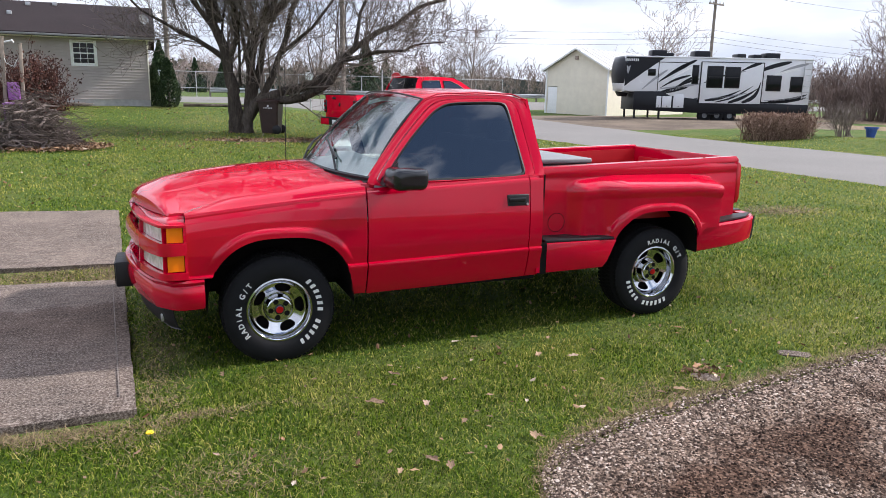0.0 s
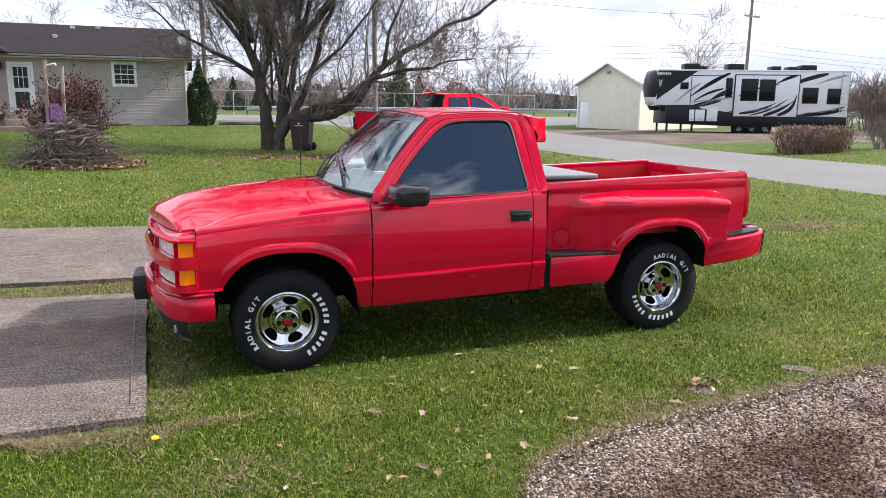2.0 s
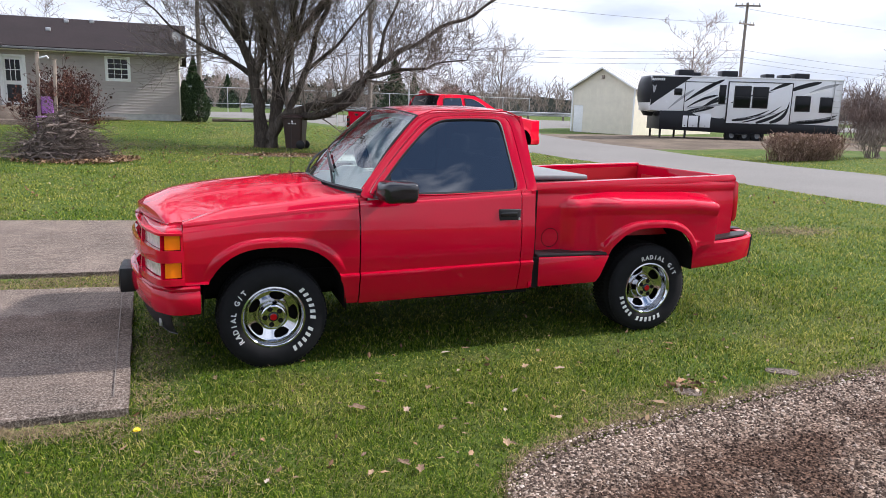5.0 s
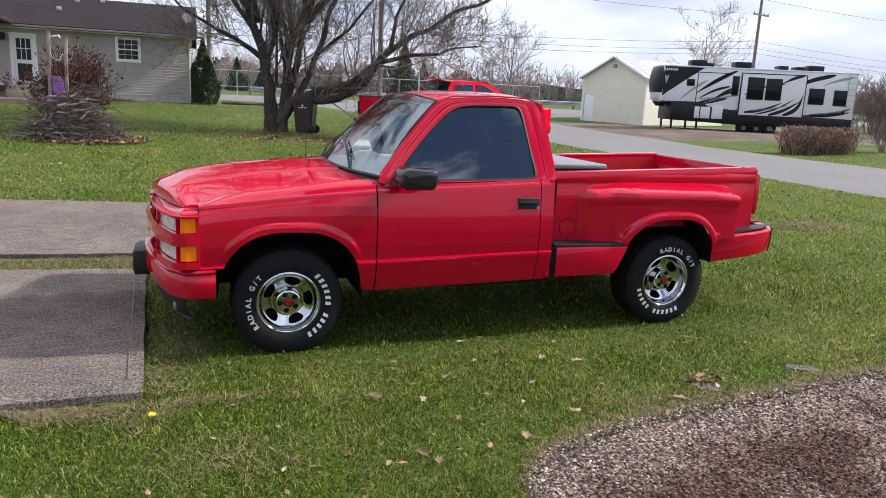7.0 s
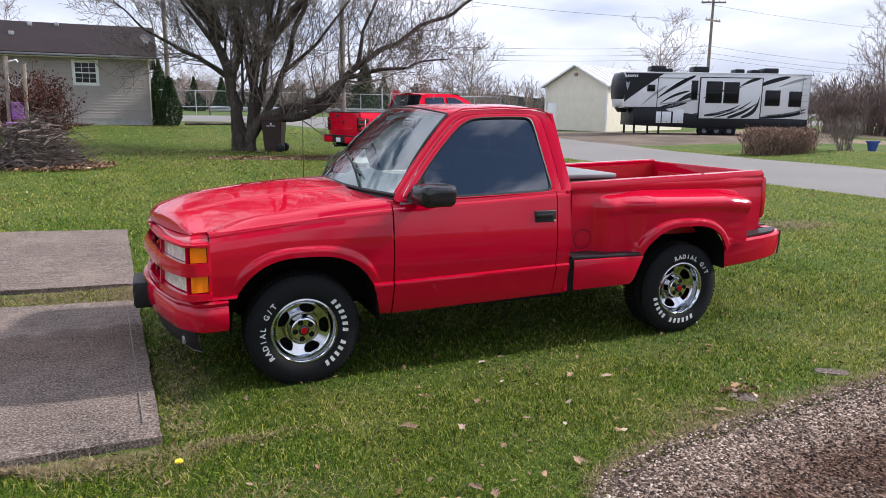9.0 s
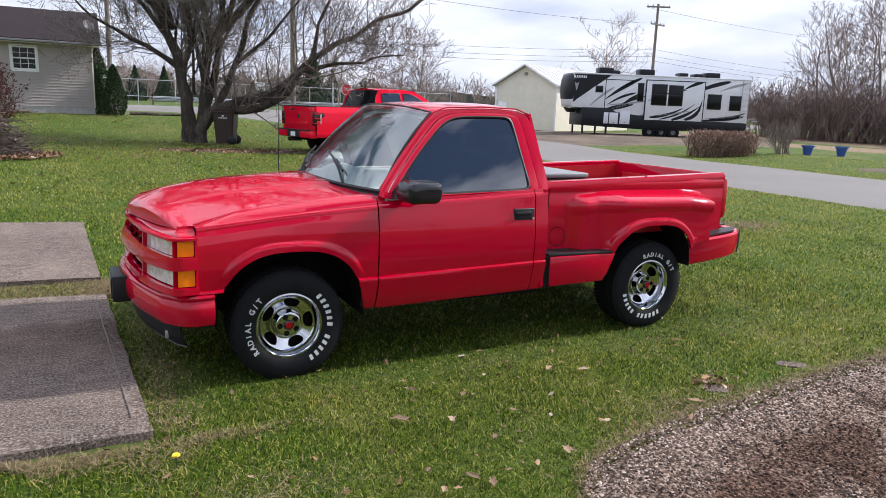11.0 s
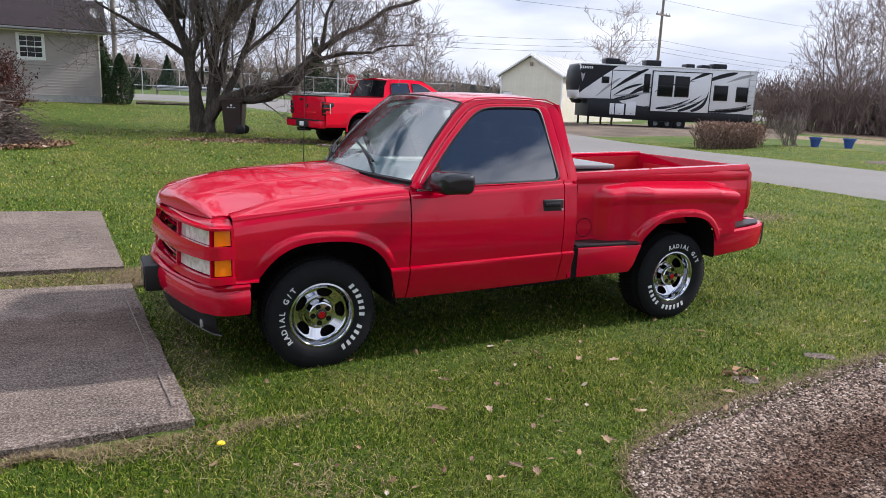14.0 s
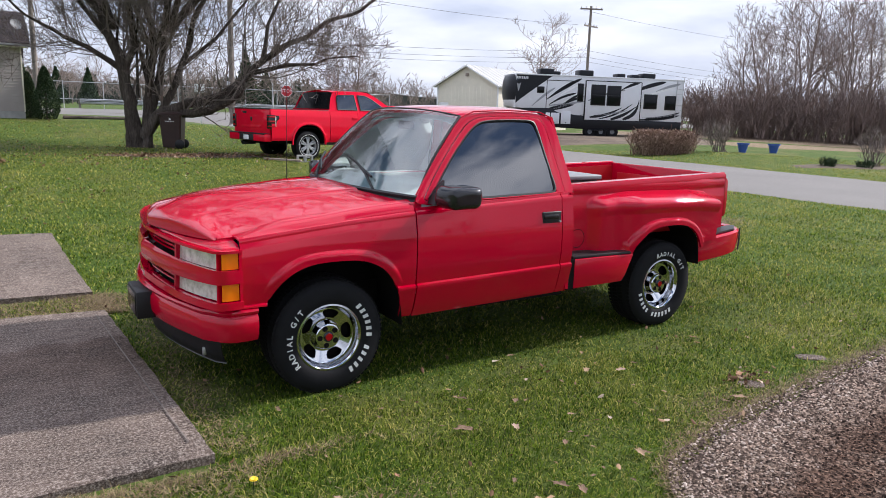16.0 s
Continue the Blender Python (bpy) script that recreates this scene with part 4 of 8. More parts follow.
def soften(pts, times=2):
    """Cut the corners of a closed line."""
    for _ in range(times):
        pts = [q for k in range(len(pts)) for q in ((lerp(pts[k - 1][0], pts[k][0], 0.75), lerp(pts[k - 1][1], pts[k][1], 0.75)), (lerp(pts[k][0], pts[(k + 1) % len(pts)][0], 0.25), lerp(pts[k][1], pts[(k + 1) % len(pts)][1], 0.25)))]
    return pts


OUTER, INNER = soften(OUTER), soften(INNER)


def ring(a, b, off, thick, crown=0.004):
    bm = bmesh.new()
    va = [bm.verts.new((x, ysl(z) + off, z)) for x, z in a]
    vb = [bm.verts.new((x, ysl(z) + off, z)) for x, z in b]
    mid = [bm.verts.new(((p.co + q.co) / 2) + Vector((0, -crown, 0))) for p, q in zip(va, vb)]
    for k in range(len(a)):
        j = (k + 1) % len(a)
        bm.faces.new((va[k], va[j], mid[j], mid[k]))
        bm.faces.new((mid[k], mid[j], vb[j], vb[k]))
    bmesh.ops.recalc_face_normals(bm, faces=bm.faces[:])
    if sum(f.normal.y for f in bm.faces) > 0:
        bmesh.ops.reverse_faces(bm, faces=bm.faces[:])
    return solid(bm, thick)


def between(t, dx=0.0):
    return [(lerp(o[0], i[0], t), lerp(o[1], i[1], t)) for o, i in zip(OUTER, INNER)]


def smooth_loop(pts, n=96):
    """A closed line with softened corners."""
    p = [tuple(v) for v in resample([(x, z, 0) for x, z in pts], n)]
    q = [((p[k - 1][0] + 2 * p[k][0] + p[(k + 1) % n][0]) / 4, (p[k - 1][1] + 2 * p[k][1] + p[(k + 1) % n][1]) / 4) for k in range(n)]
    return q


both("cab_frame", lambda: ring(OUTER, between(0.50), 0.0, 0.03), RED)
both("door_frame", lambda: ring(between(0.535), INNER, -0.004, 0.03), RED)


def seal():
    bm = bmesh.new()
    pts = smooth_loop(INNER)
    tube(bm, [(x, ysl(z) + 0.004, z) for x, z in pts] + [(pts[0][0], ysl(pts[0][1]) + 0.004, pts[0][1])], 0.011, 6, False)
    return bm


both("window_seal", seal, BLACK)
both("gap_backing", lambda: ring(between(0.45), between(0.58), 0.020, 0.004, 0.0), DARK)


def side_glass():
    bm = bmesh.new()
    bm.faces.new([bm.verts.new((x, ysl(z) + 0.012 - 0.012 * math.sin((z - 1.15) / 0.52 * math.pi), z)) for x, z in INNER])
    bmesh.ops.recalc_face_normals(bm, faces=bm.faces[:])
    return bm


for g in both("side_window", side_glass, TINT, "dark tinted door glass"):
    g.visible_shadow = False
both("vent_wedge", lambda: slab_of([(0.655, 1.15), (0.80, 1.152), (0.80, 1.285)], 0.045, 0.075, 0.004), BLACK)


def roof_f(u, v):
    x0 = 1.052 - 0.115 * math.sin(math.pi * v)
    x = lerp(x0, 1.852 + 0.014 * math.sin(math.pi * v), u)
    d = abs(2 * v - 1)
    z = 1.770 - 0.034 * d ** 3 - 0.03 * abs(2 * u - 1) ** 4 - 0.02 * (1 - u) ** 3
    e = 0.283 + 0.03 * sstep(0.82, 1, u)
    y = lerp(e, W - e, v)
    z -= 0.015 * sstep(0.8, 1, u) * d ** 4 + 0.03 * sstep(0.9, 1, u)
    if d > 0.999:
        z -= 0.012
    return Vector((x, y, z))


part("roof", sheet(roof_f, 20, 28, 0.02), RED, truck)


def drip():
    return tubed([(0.60, 0.067, 1.193), (0.80, 0.155, 1.43), (0.985, 0.236, 1.625), (1.06, 0.262, 1.69), (1.16, 0.277, 1.725), (1.45, 0.283, 1.739), (1.74, 0.281, 1.733), (1.85, 0.262, 1.692)], 0.005, 8)


both("drip_rail", drip, RED)


def bow(d):
    """How far the foot of the windshield stands forward, 1 in the middle and 0 at the pillars."""
    return 1 - abs(d) ** 2.6


def ws_f(u, v):
    d = 2 * v - 1
    lo = Vector((0.615 - 0.205 * bow(d), lerp(0.085, W - 0.085, v), 1.172 + 0.02 * (1 - d * d)))
    hi = Vector((1.045 - 0.10 * (1 - abs(d) ** 2.4), lerp(0.268, W - 0.268, v), 1.690 + 0.045 * (1 - abs(d) ** 2.5)))
    return lo.lerp(hi, u) + Vector((-0.02, 0, 0.02)) * math.sin(math.pi * u)


ws = part("windshield", sheet(ws_f, 12, 24), WS_GLASS, truck, "clear windshield reflecting bare branches")
ws.visible_shadow = False
bm = bmesh.new()
for a in (0.0, 1.0):
    tube(bm, [ws_f(a, k / 24) for k in range(25)], 0.006 if a else 0.015, 6)
    tube(bm, [ws_f(k / 12, a) for k in range(13)], 0.009, 6)
part("windshield_seal", bm, BLACK, truck)
bm = bmesh.new()
grid(bm, lambda u, v: ws_f(0.0, v) + Vector((-0.09 * (1 - u), 0, -0.06 * (1 - u) - 0.008)), 3, 20)
part("cowl", solid(bm, 0.02), BLACK, truck, "black cowl grille")


def wiper(a, b, c):
    bm = bmesh.new()
    tube(bm, [a, Vector(a).lerp(Vector(b), 0.5) + Vector((0, 0, 0.02)), b], 0.009, 6)
    tube(bm, [c[0], b, c[1]], 0.008, 6)
    return part("wiper", bm, BLACK, truck)


wiper((0.47, 0.42, 1.195), ws_f(0.22, 0.36) + Vector((-0.02, 0, 0.02)), (ws_f(0.30, 0.50) + Vector((-0.02, 0, 0.015)), ws_f(0.12, 0.22) + Vector((-0.02, 0, 0.015))))
wiper((0.42, 1.30, 1.20), ws_f(0.20, 0.80) + Vector((-0.02, 0, 0.02)), (ws_f(0.30, 0.92) + Vector((-0.02, 0, 0.015)), ws_f(0.10, 0.68) + Vector((-0.02, 0, 0.015))))
# cab back, rear window, inside
part("cab_back", wall_with_holes(0.02, W - 0.02, 0.45, 1.17, [], 0, 0.03), RED, truck).matrix_basis = Matrix.Translation((1.89, 0, 0)) @ Matrix.Rotation(radians(90), 4, "Z")


def back_f(u, v):
    return Vector((lerp(1.905, 1.850, u), lerp(lerp(0.07, W - 0.07, v), lerp(0.285, W - 0.285, v), u), lerp(1.165, 1.702, u)))


bm = bmesh.new()
for (u0, u1, v0, v1) in ((0, 0.16, 0, 1), (0.86, 1, 0, 1), (0.16, 0.86, 0, 0.1), (0.16, 0.86, 0.9, 1)):
    grid(bm, lambda u, v: back_f(lerp(u0, u1, u), lerp(v0, v1, v)), 2, 6)
part("cab_back_frame", solid(bm, 0.02), RED, truck)
rw = part("rear_window", sheet(lambda u, v: back_f(lerp(0.16, 0.86, u), lerp(0.1, 0.9, v)) + Vector((-0.008, 0, 0)), 4, 6), TINT, truck, "dark tinted rear glass")
rw.visible_shadow = False
part("bench_seat", boxed(1.28, 1.82, 0.2, W - 0.2, 0.62, 0.86, 0.06, 3), CLOTH, truck, "grey cloth bench")
for y in (0.22, 0.99):
    part("seat_back", box(bmesh.new(), -0.07, 0.09, y, y + 0.72, 0, 0.56, 0.05, 3, Matrix.Translation((1.68, 0, 0.84)) @ Matrix.Rotation(radians(12), 4, "Y")), CLOTH, truck, "grey cloth seat back")
    part("headrest", boxed(1.74, 1.84, y + 0.22, y + 0.5, 1.38, 1.53, 0.04, 3), CLOTH, truck)
part("dashboard", sheet(lambda u, v: Vector((lerp(0.665 - 0.205 * bow(2 * v - 1), 1.0, u), lerp(0.13, W - 0.13, v), 1.160 + 0.055 * sstep(0.05, 0.55, u) - 0.10 * sstep(0.85, 1, u) ** 2 + 0.03 * sstep(0.5, 0.6, u) * sstep(0.08, 0.14, v) * sstep(0.46, 0.40, v))), 24, 40, 0.03), DASH, truck, "grey moulded dashboard")
part("dash_front", boxed(0.95, 0.98, 0.14, W - 0.14, 0.75, 1.10), DASH, truck)
part("steering_wheel", lathe(bmesh.new(), [(0.18 + 0.016 * math.cos(a), 0.016 * math.sin(a)) for a in [2 * math.pi * k / 8 for k in range(9)]], 28, Matrix.Translation((1.12, 0.52, 1.11)) @ Matrix.Rotation(radians(90), 4, "Z") @ Matrix.Rotation(radians(-25), 4, "X")), BLACK, truck)
part("cab_floor", boxed(0.5, 1.88, 0.1, W - 0.1, 0.46, 0.5), DARK, truck)
part("firewall", boxed(0.52, 0.56, 0.12, W - 0.12, 0.5, 1.12), DARK, truck)
part("cab_back_trim", boxed(1.79, 1.86, 0.13, W - 0.13, 0.5, 1.275), DASH, truck)
part("headliner", sheet(lambda u, v: roof_f(u, v) - Vector((0, 0, 0.05)), 6, 8), DASH, truck)
part("mirror_inside", boxed(1.0, 1.03, 0.86, 1.08, 1.58, 1.64, 0.01), BLACK, truck)


# hood, front clip
def hood_f(u, y):
    d = abs(y - CY) / 0.827
    x0, x1 = hood_lip(y), 0.575 - 0.20 * bow(d)
    x = lerp(x0, x1, u ** 1.5)
    e = shoulder(x) + 0.05 * rise(x)
    c = curve1(x, (-0.86, 1.022), (-0.80, 1.054), (-0.65, 1.104), (-0.45, 1.14), (-0.2, 1.168), (0.1, 1.192), (0.4, 1.206))
    z = lerp(e, c, 1 - d ** 1.7)
    # a raised middle panel between two creases, and a shut line at the fenders
    z += (0.010 * (1 - sstep(0.508, 0.526, d)) - 0.005 * sstep(0.975, 0.99, d)) * sstep(0.06, 0.3, x - x0)
    return Vector((x, y, max(z, 0.984) - 0.010 * max(0.0, 1 - (x - x0) / 0.05) ** 2))


half = [k / 40 for k in range(41)] + [0.505, 0.5125, 0.517, 0.5215, 0.529, 0.982, 0.988, 0.993]
HOOD_Y = sorted({CY + k * 0.827 * d for d in half for k in (-1, 1)})
bm = bmesh.new()
# the upright leading face under the hood's front crest, then the top
rows = [[bm.verts.new((hood_lip(y) + o, y, lerp(0.956 + 0.010 * sstep(0.6, 1.0, abs(y - CY) / 0.827), hood_f(0, y).z, f))) for y in HOOD_Y] for o, f in ((0.016, -0.1), (0.003, 0.0), (-0.004, 0.45), (-0.004, 0.8))]
rows += [[bm.verts.new(hood_f(k / 60, y)) for y in HOOD_Y] for k in range(61)]
for r, q in zip(rows, rows[1:]):
    for k in range(len(HOOD_Y) - 1):
        bm.faces.new((r[k], q[k], q[k + 1], r[k + 1]))
part("hood", solid(bm, 0.018), RED, truck, "red hood mirroring bare branches")


NOSE = ((0.0, (-0.547, -0.004)), (0.03, (-0.578, -0.007)), (0.09, (-0.626, -0.008)), (0.115, (-0.643, -0.006)), (0.128, (-0.651, 0.004)), (0.145, (-0.659, 0.022)), (0.182, (-0.671, 0.057)), (0.267, (-0.700, 0.136)), (0.349, (-0.723, 0.215)), (0.441, (-0.746, 0.304)), (0.562, (-0.768, 0.424)), (0.66, (-0.785, 0.55)), (0.80, (-0.806, 0.72)), (0.97, (-0.825, 0.97)))


def plan(w):
    """The front clip from above: from the near seam (0) round the corner, along the nose and round to the far seam (W)."""
    far = w > CY
    w = W - w if far else w
    x = curve1(w, *((k, p[0]) for k, p in NOSE))
    y = curve1(w, *((k, p[1]) for k, p in NOSE))
    return Vector((x, W - y if far else y, 0))


def fascia(z0, z1, y0, y1, off, material, name, label="", thick=0.015, nz=2, parent=None, lead=0.0):
    n = max(2, int(abs(y1 - y0) / 0.015))

    def f(u, v):
        w, z = lerp(y0, y1, v), lerp(z0, z1, u)
        t = plan(min(W, w + 0.02)) - plan(max(0.0, w - 0.02))
        inward = Vector((t.y, -t.x, 0)).normalized()
        swell = lead * (1 - (abs(w - CY) / 0.97) ** 0.8) * (1 - (2 * u - 1) ** 4 * 0.6)
        return plan(w) + inward * (off - swell - 0.02 * (0.98 - z) / 0.36 * (1 - (abs(w - CY) / 0.97) ** 4)) + Vector((0, 0, z))
    bm = bmesh.new()
    grid(bm, f, nz, n, flip=True)
    solid(bm, thick)
    return part(name, bm, material, parent or truck, label)


for z0, z1, lead in ((0.929, 0.944, 0.0), (0.762, 0.834, 0.022), (0.614, 0.656, 0.0)):
    fascia(z0, z1, 0.004, W - 0.004, 0.0, RED, "front_panel", thick=0.05, nz=4, lead=lead)
fascia(0.60, 0.945, 0.22, W - 0.22, 0.065, DARK, "grille_backing", thick=0.004)
both("lamp_backing", lambda: boxed(-0.63, -0.55, 0.03, 0.16, 0.60, 0.945), DARK)


def header_row(bm, w):
    """Across the panel between the lamps and the hood, which slopes back to the hood's leading edge."""
    v = min(w, W - w)
    p = plan(v)
    y = lerp(0.143, CY, max(0.0, v - 0.15) / (CY - 0.15))
    q = Vector((lerp(-0.547, hood_lip(0.143), min(1.0, v / 0.15)) if v < 0.15 else hood_lip(y), y, 0))
    top, row = lerp(0.974, 0.951, sstep(0.02, 0.45, v)), []
    for f, g in ((0.0, 0.0), (0.0, 0.25), (0.02, 0.42), (0.08, 0.58), (0.3, 0.76), (0.6, 0.9), (0.95, 1.0), (1.25, 0.98)):
        c = p + (q - p) * f
        row.append(bm.verts.new((c.x, c.y if w <= CY else W - c.y, lerp(0.929, top, g))))
    return row


bm = bmesh.new()
rows = [header_row(bm, W * k / 120) for k in range(121)]
for r, q in zip(rows, rows[1:]):
    for k in range(len(r) - 1):
        bm.faces.new((q[k], r[k], r[k + 1], q[k + 1]))
part("header_panel", bm, RED, truck)
both("cowl_corner", lambda: boxed(0.545, 0.64, 0.056, 0.17, 1.04, 1.146, 0.014, 3), RED)
for y, w in ((0.004, 0.014), (0.119, 0.006), (0.534, 0.016)):
    for a, b in ((y, y + w), (W - y - w, W - y)):
        for z0, z1 in ((0.834, 0.929), (0.656, 0.762)):
            fascia(z0, z1, a, b, 0.002, RED, "lamp_divider", thick=0.04)
for far in (False, True):
    def flip(a, b):
        return (W - b, W - a) if far else (a, b)
    for z0, z1, name in ((0.838, 0.926, "headlight"), (0.662, 0.757, "driving_lamp")):
        lamp = fascia(z0, z1, *flip(0.126, 0.532), 0.006, LENS, name, "clear ribbed lamp glass", thick=0.02)
        if name == "headlight":
            fascia(z0 + 0.008, z1 - 0.008, *flip(0.150, 0.332), 0.004, BOWL, "reflector", "mirrored lamp bowl", thick=0.006, parent=lamp)
            fascia(z0 + 0.014, z1 - 0.014, *flip(0.382, 0.522), 0.004, BOWL, "reflector", "mirrored lamp bowl", thick=0.006, parent=lamp)
            fascia(z0, z1, *flip(0.338, 0.343), 0.003, STEEL, "lens_divider", thick=0.006, nz=1, parent=lamp)
        if name == "driving_lamp":
            for k in range(6):
                z = lerp(z0 + 0.008, z1 - 0.008, k / 5)
                fascia(z - 0.003, z + 0.003, *flip(0.140, 0.528), 0.004, BOWL, "lens_rib", thick=0.008, nz=1, parent=lamp)
        fascia(z0, z1, *flip(0.020, 0.118), 0.001, AMBER, "marker_lamp", "amber corner lens", thick=0.03)
for z0, z1 in ((0.834, 0.929), (0.656, 0.762)):
    for k in range(1, 4):
        z = lerp(z0, z1, k / 4)
        fascia(z - 0.0045, z + 0.0045, 0.550, W - 0.550, 0.022, RED, "grille_bar", thick=0.02, nz=1)
bm = bmesh.new()
for a, b, h in ((-0.1, 0.1, 0.018), (-0.045, 0.045, 0.036)):
    box(bm, -0.885, -0.835, CY + a, CY + b, 0.80 - h, 0.80 + h, 0.006)
part("emblem", bm, RED, truck, "plain red badge shape on the grille bar")


# bumper: a section swept round the nose
def bump_path(n=56):
    pts = [(-0.455, -0.035), (-0.52, -0.045), (-0.58, -0.045), (-0.63, -0.03), (-0.67, 0.0), (-0.70, 0.04)]
    for k in range(1, n):
        y = lerp(0.07, W - 0.07, k / n)
        pts.append((-0.925 + 0.215 * (abs(y - CY) / 0.97) ** 1.75, y))
    return pts + [(x, W - y) for x, y in pts[:6][::-1]]


def sweep(path, section, material, name, label="", close=False):
    """A section of (inwards, z) swept along (x, y) points; inwards is to the right of the way."""
    bm = bmesh.new()
    rows = []
    for k, (x, y) in enumerate(path):
        a, b = path[max(0, k - 1)], path[min(len(path) - 1, k + 1)]
        t = Vector((b[0] - a[0], b[1] - a[1], 0)).normalized()
        n = Vector((t.y, -t.x, 0))
        sec = section(k / (len(path) - 1)) if callable(section) else section
        rows.append([bm.verts.new(Vector((x, y, 0)) + n * o + Vector((0, 0, z))) for o, z in sec])
    for r, s in zip(rows, rows[1:]):
        for j in range(len(r) - 1):
            bm.faces.new((r[j], r[j + 1], s[j + 1], s[j]))
    bmesh.ops.recalc_face_normals(bm, faces=bm.faces[:])
    solid(bm, 0.008)
    return part(name, bm, material, truck, label)


sweep(bump_path(), [(0.10, 0.597), (0.03, 0.604), (0.006, 0.60), (0.0, 0.588), (0.006, 0.575), (0.014, 0.566), (0.004, 0.55), (0.0, 0.50), (0.006, 0.45), (0.022, 0.415), (0.05, 0.402)], RED, "front_bumper", "red painted bumper")
dam = [(x + 0.055, CY + (y - CY) * 0.95) for x, y in bump_path()[5:-5]]
sweep(dam, [(0.0, 0.395), (0.01, 0.33), (0.03, 0.27), (0.05, 0.255)], BLACK, "air_dam", "black plastic air dam")
sweep(dam, [(0.047, 0.258), (0.046, 0.252), (0.052, 0.249)], GREYBOX, "air_dam_lip", "scuffed grey lower lip of the air dam")
for y in (0.20, W - 0.25):
    x = -0.925 + 0.215 * (abs(y - CY) / 0.97) ** 1.75 + 0.055
    part("tow_slot", boxed(x + 0.010, x + 0.03, y, y + 0.02, 0.29, 0.34, 0.004), STEEL, truck)
pb = part("plate_holder", boxed(-0.985, -0.86, 0.72, 1.05, 0.40, 0.575, 0.012), BLACK, truck, "black plate bracket on the bumper")
part("plate_face", boxed(-0.991, -0.984, 0.74, 1.03, 0.42, 0.56, 0.003), GLOSSB, pb)


# pickup box
def rail_z(x):
    return 1.202 + 0.03 * (x - 1.98)


def bed_y(x, z):
    b = 0.225 + 0.035 * sstep(3.5, 3.9, x) + 0.012 * sstep(1.0, 1.17, z) - 0.01 * sstep(1.12, 1.16, z) + 0.012 * sstep(1.175, 1.21, z)
    top = curve1(x, (2.1, 1.03), (2.3, 1.085), (2.64, 1.11), (3.33, 1.10), (3.62, 1.07))
    bx = (0.48 * sstep(2.20, 2.33, x) + 0.52 * sstep(2.42, 2.64, x)) * (1 - sstep(3.55, 3.60, x))
    bz = 1 - sstep(top - 0.06, top + 0.022, z)
    b -= 0.185 * bx * bz
    b -= 0.02 * bx * (1 - sstep(top - 0.02, top, z)) * sstep(top - 0.14, top - 0.08, z)
    return b - lip(x, z, *R_ARCH, 0.035) * bx


def bed_bottom(x):
    if x < 2.5:
        return 0.672
    if x > 3.335:
        return curve1(x, (3.34, 0.66), (3.42, 0.70), (3.9, 0.74))
    return max(arch(x, *R_ARCH), 0.66)


def bed_side():
    xs = [1.928, 1.98, 2.04, 2.1] + [2.13 + 0.0185 * k for k in range(22)] + cosx(2.5405, 3.3395, 64) + [3.37, 3.42, 3.47, 3.52] + [3.545 + 0.012 * k for k in range(8)] + [3.68, 3.75, 3.82, 3.895]
    return strip(sorted(set(xs)), bed_bottom, lambda x: rail_z(x) - 0.045, bed_y, 92, thick=0.015)


both("bed_side", bed_side, RED, "red stepside box panel with a flared fender")


def bed_rail():
    bm = bmesh.new()
    sec = [(0.215, -0.05), (0.214, -0.012), (0.222, 0.0), (0.29, 0.0), (0.30, -0.01), (0.30, -0.06)]
    rows = []
    for x in (1.926, 2.4, 2.9, 3.4, 3.75, 3.88, 3.905):
        w = 0.035 * sstep(3.5, 3.9, x)
        rows.append([bm.verts.new((x, y + (w if y < 0.25 else 0.01), rail_z(x) + z - (0.02 if x > 3.9 else 0))) for y, z in sec])
    for r, s in zip(rows, rows[1:]):
        for j in range(len(sec) - 1):
            bm.faces.new((r[j], s[j], s[j + 1], r[j + 1]))
    bmesh.ops.recalc_face_normals(bm, faces=bm.faces[:])
    return bm


both("bed_rail", bed_rail, RED)
both("bed_inner_wall", lambda: strip([1.96, 2.4, 2.9, 3.4, 3.87], lambda x: 0.80, lambda x: rail_z(x) - 0.04, lambda x, z: 0.292 + 0.025 * sstep(1.0, 1.05, z), 8), RED_IN)
part("bed_floor", boxed(1.93, 3.88, 0.29, W - 0.29, 0.76, 0.80), RED_IN, truck)
for k in range(12):
    y = lerp(0.36, W - 0.36, k / 11)
    part("bed_floor_rib", boxed(1.98, 3.86, y - 0.03, y + 0.03, 0.80, 0.812, 0.005), RED_IN, truck)
bm = boxed(1.925, 1.965, 0.23, W - 0.23, 0.70, 1.195, 0.01)
part("bed_front_wall", bm, RED_IN, truck)
tg = part("tailgate", boxed(3.865, 3.905, 0.30, W - 0.30, 0.73, 1.245, 0.012, 3), RED, truck)
part("tailgate_panel", boxed(3.855, 3.868, 0.40, W - 0.40, 0.85, 1.15, 0.006), RED_IN, tg)
part("tailgate_handle", boxed(3.902, 3.915, 0.86, 1.08, 1.12, 1.18, 0.006), BLACK, tg)


def tail_lamp():
    return slab_of([(3.893, 1.205), (3.925, 1.205), (3.945, 1.18), (3.955, 1.05), (3.955, 0.90), (3.94, 0.86), (3.91, 0.855), (3.90, 1.0)], 0.252, 0.36, 0.008)


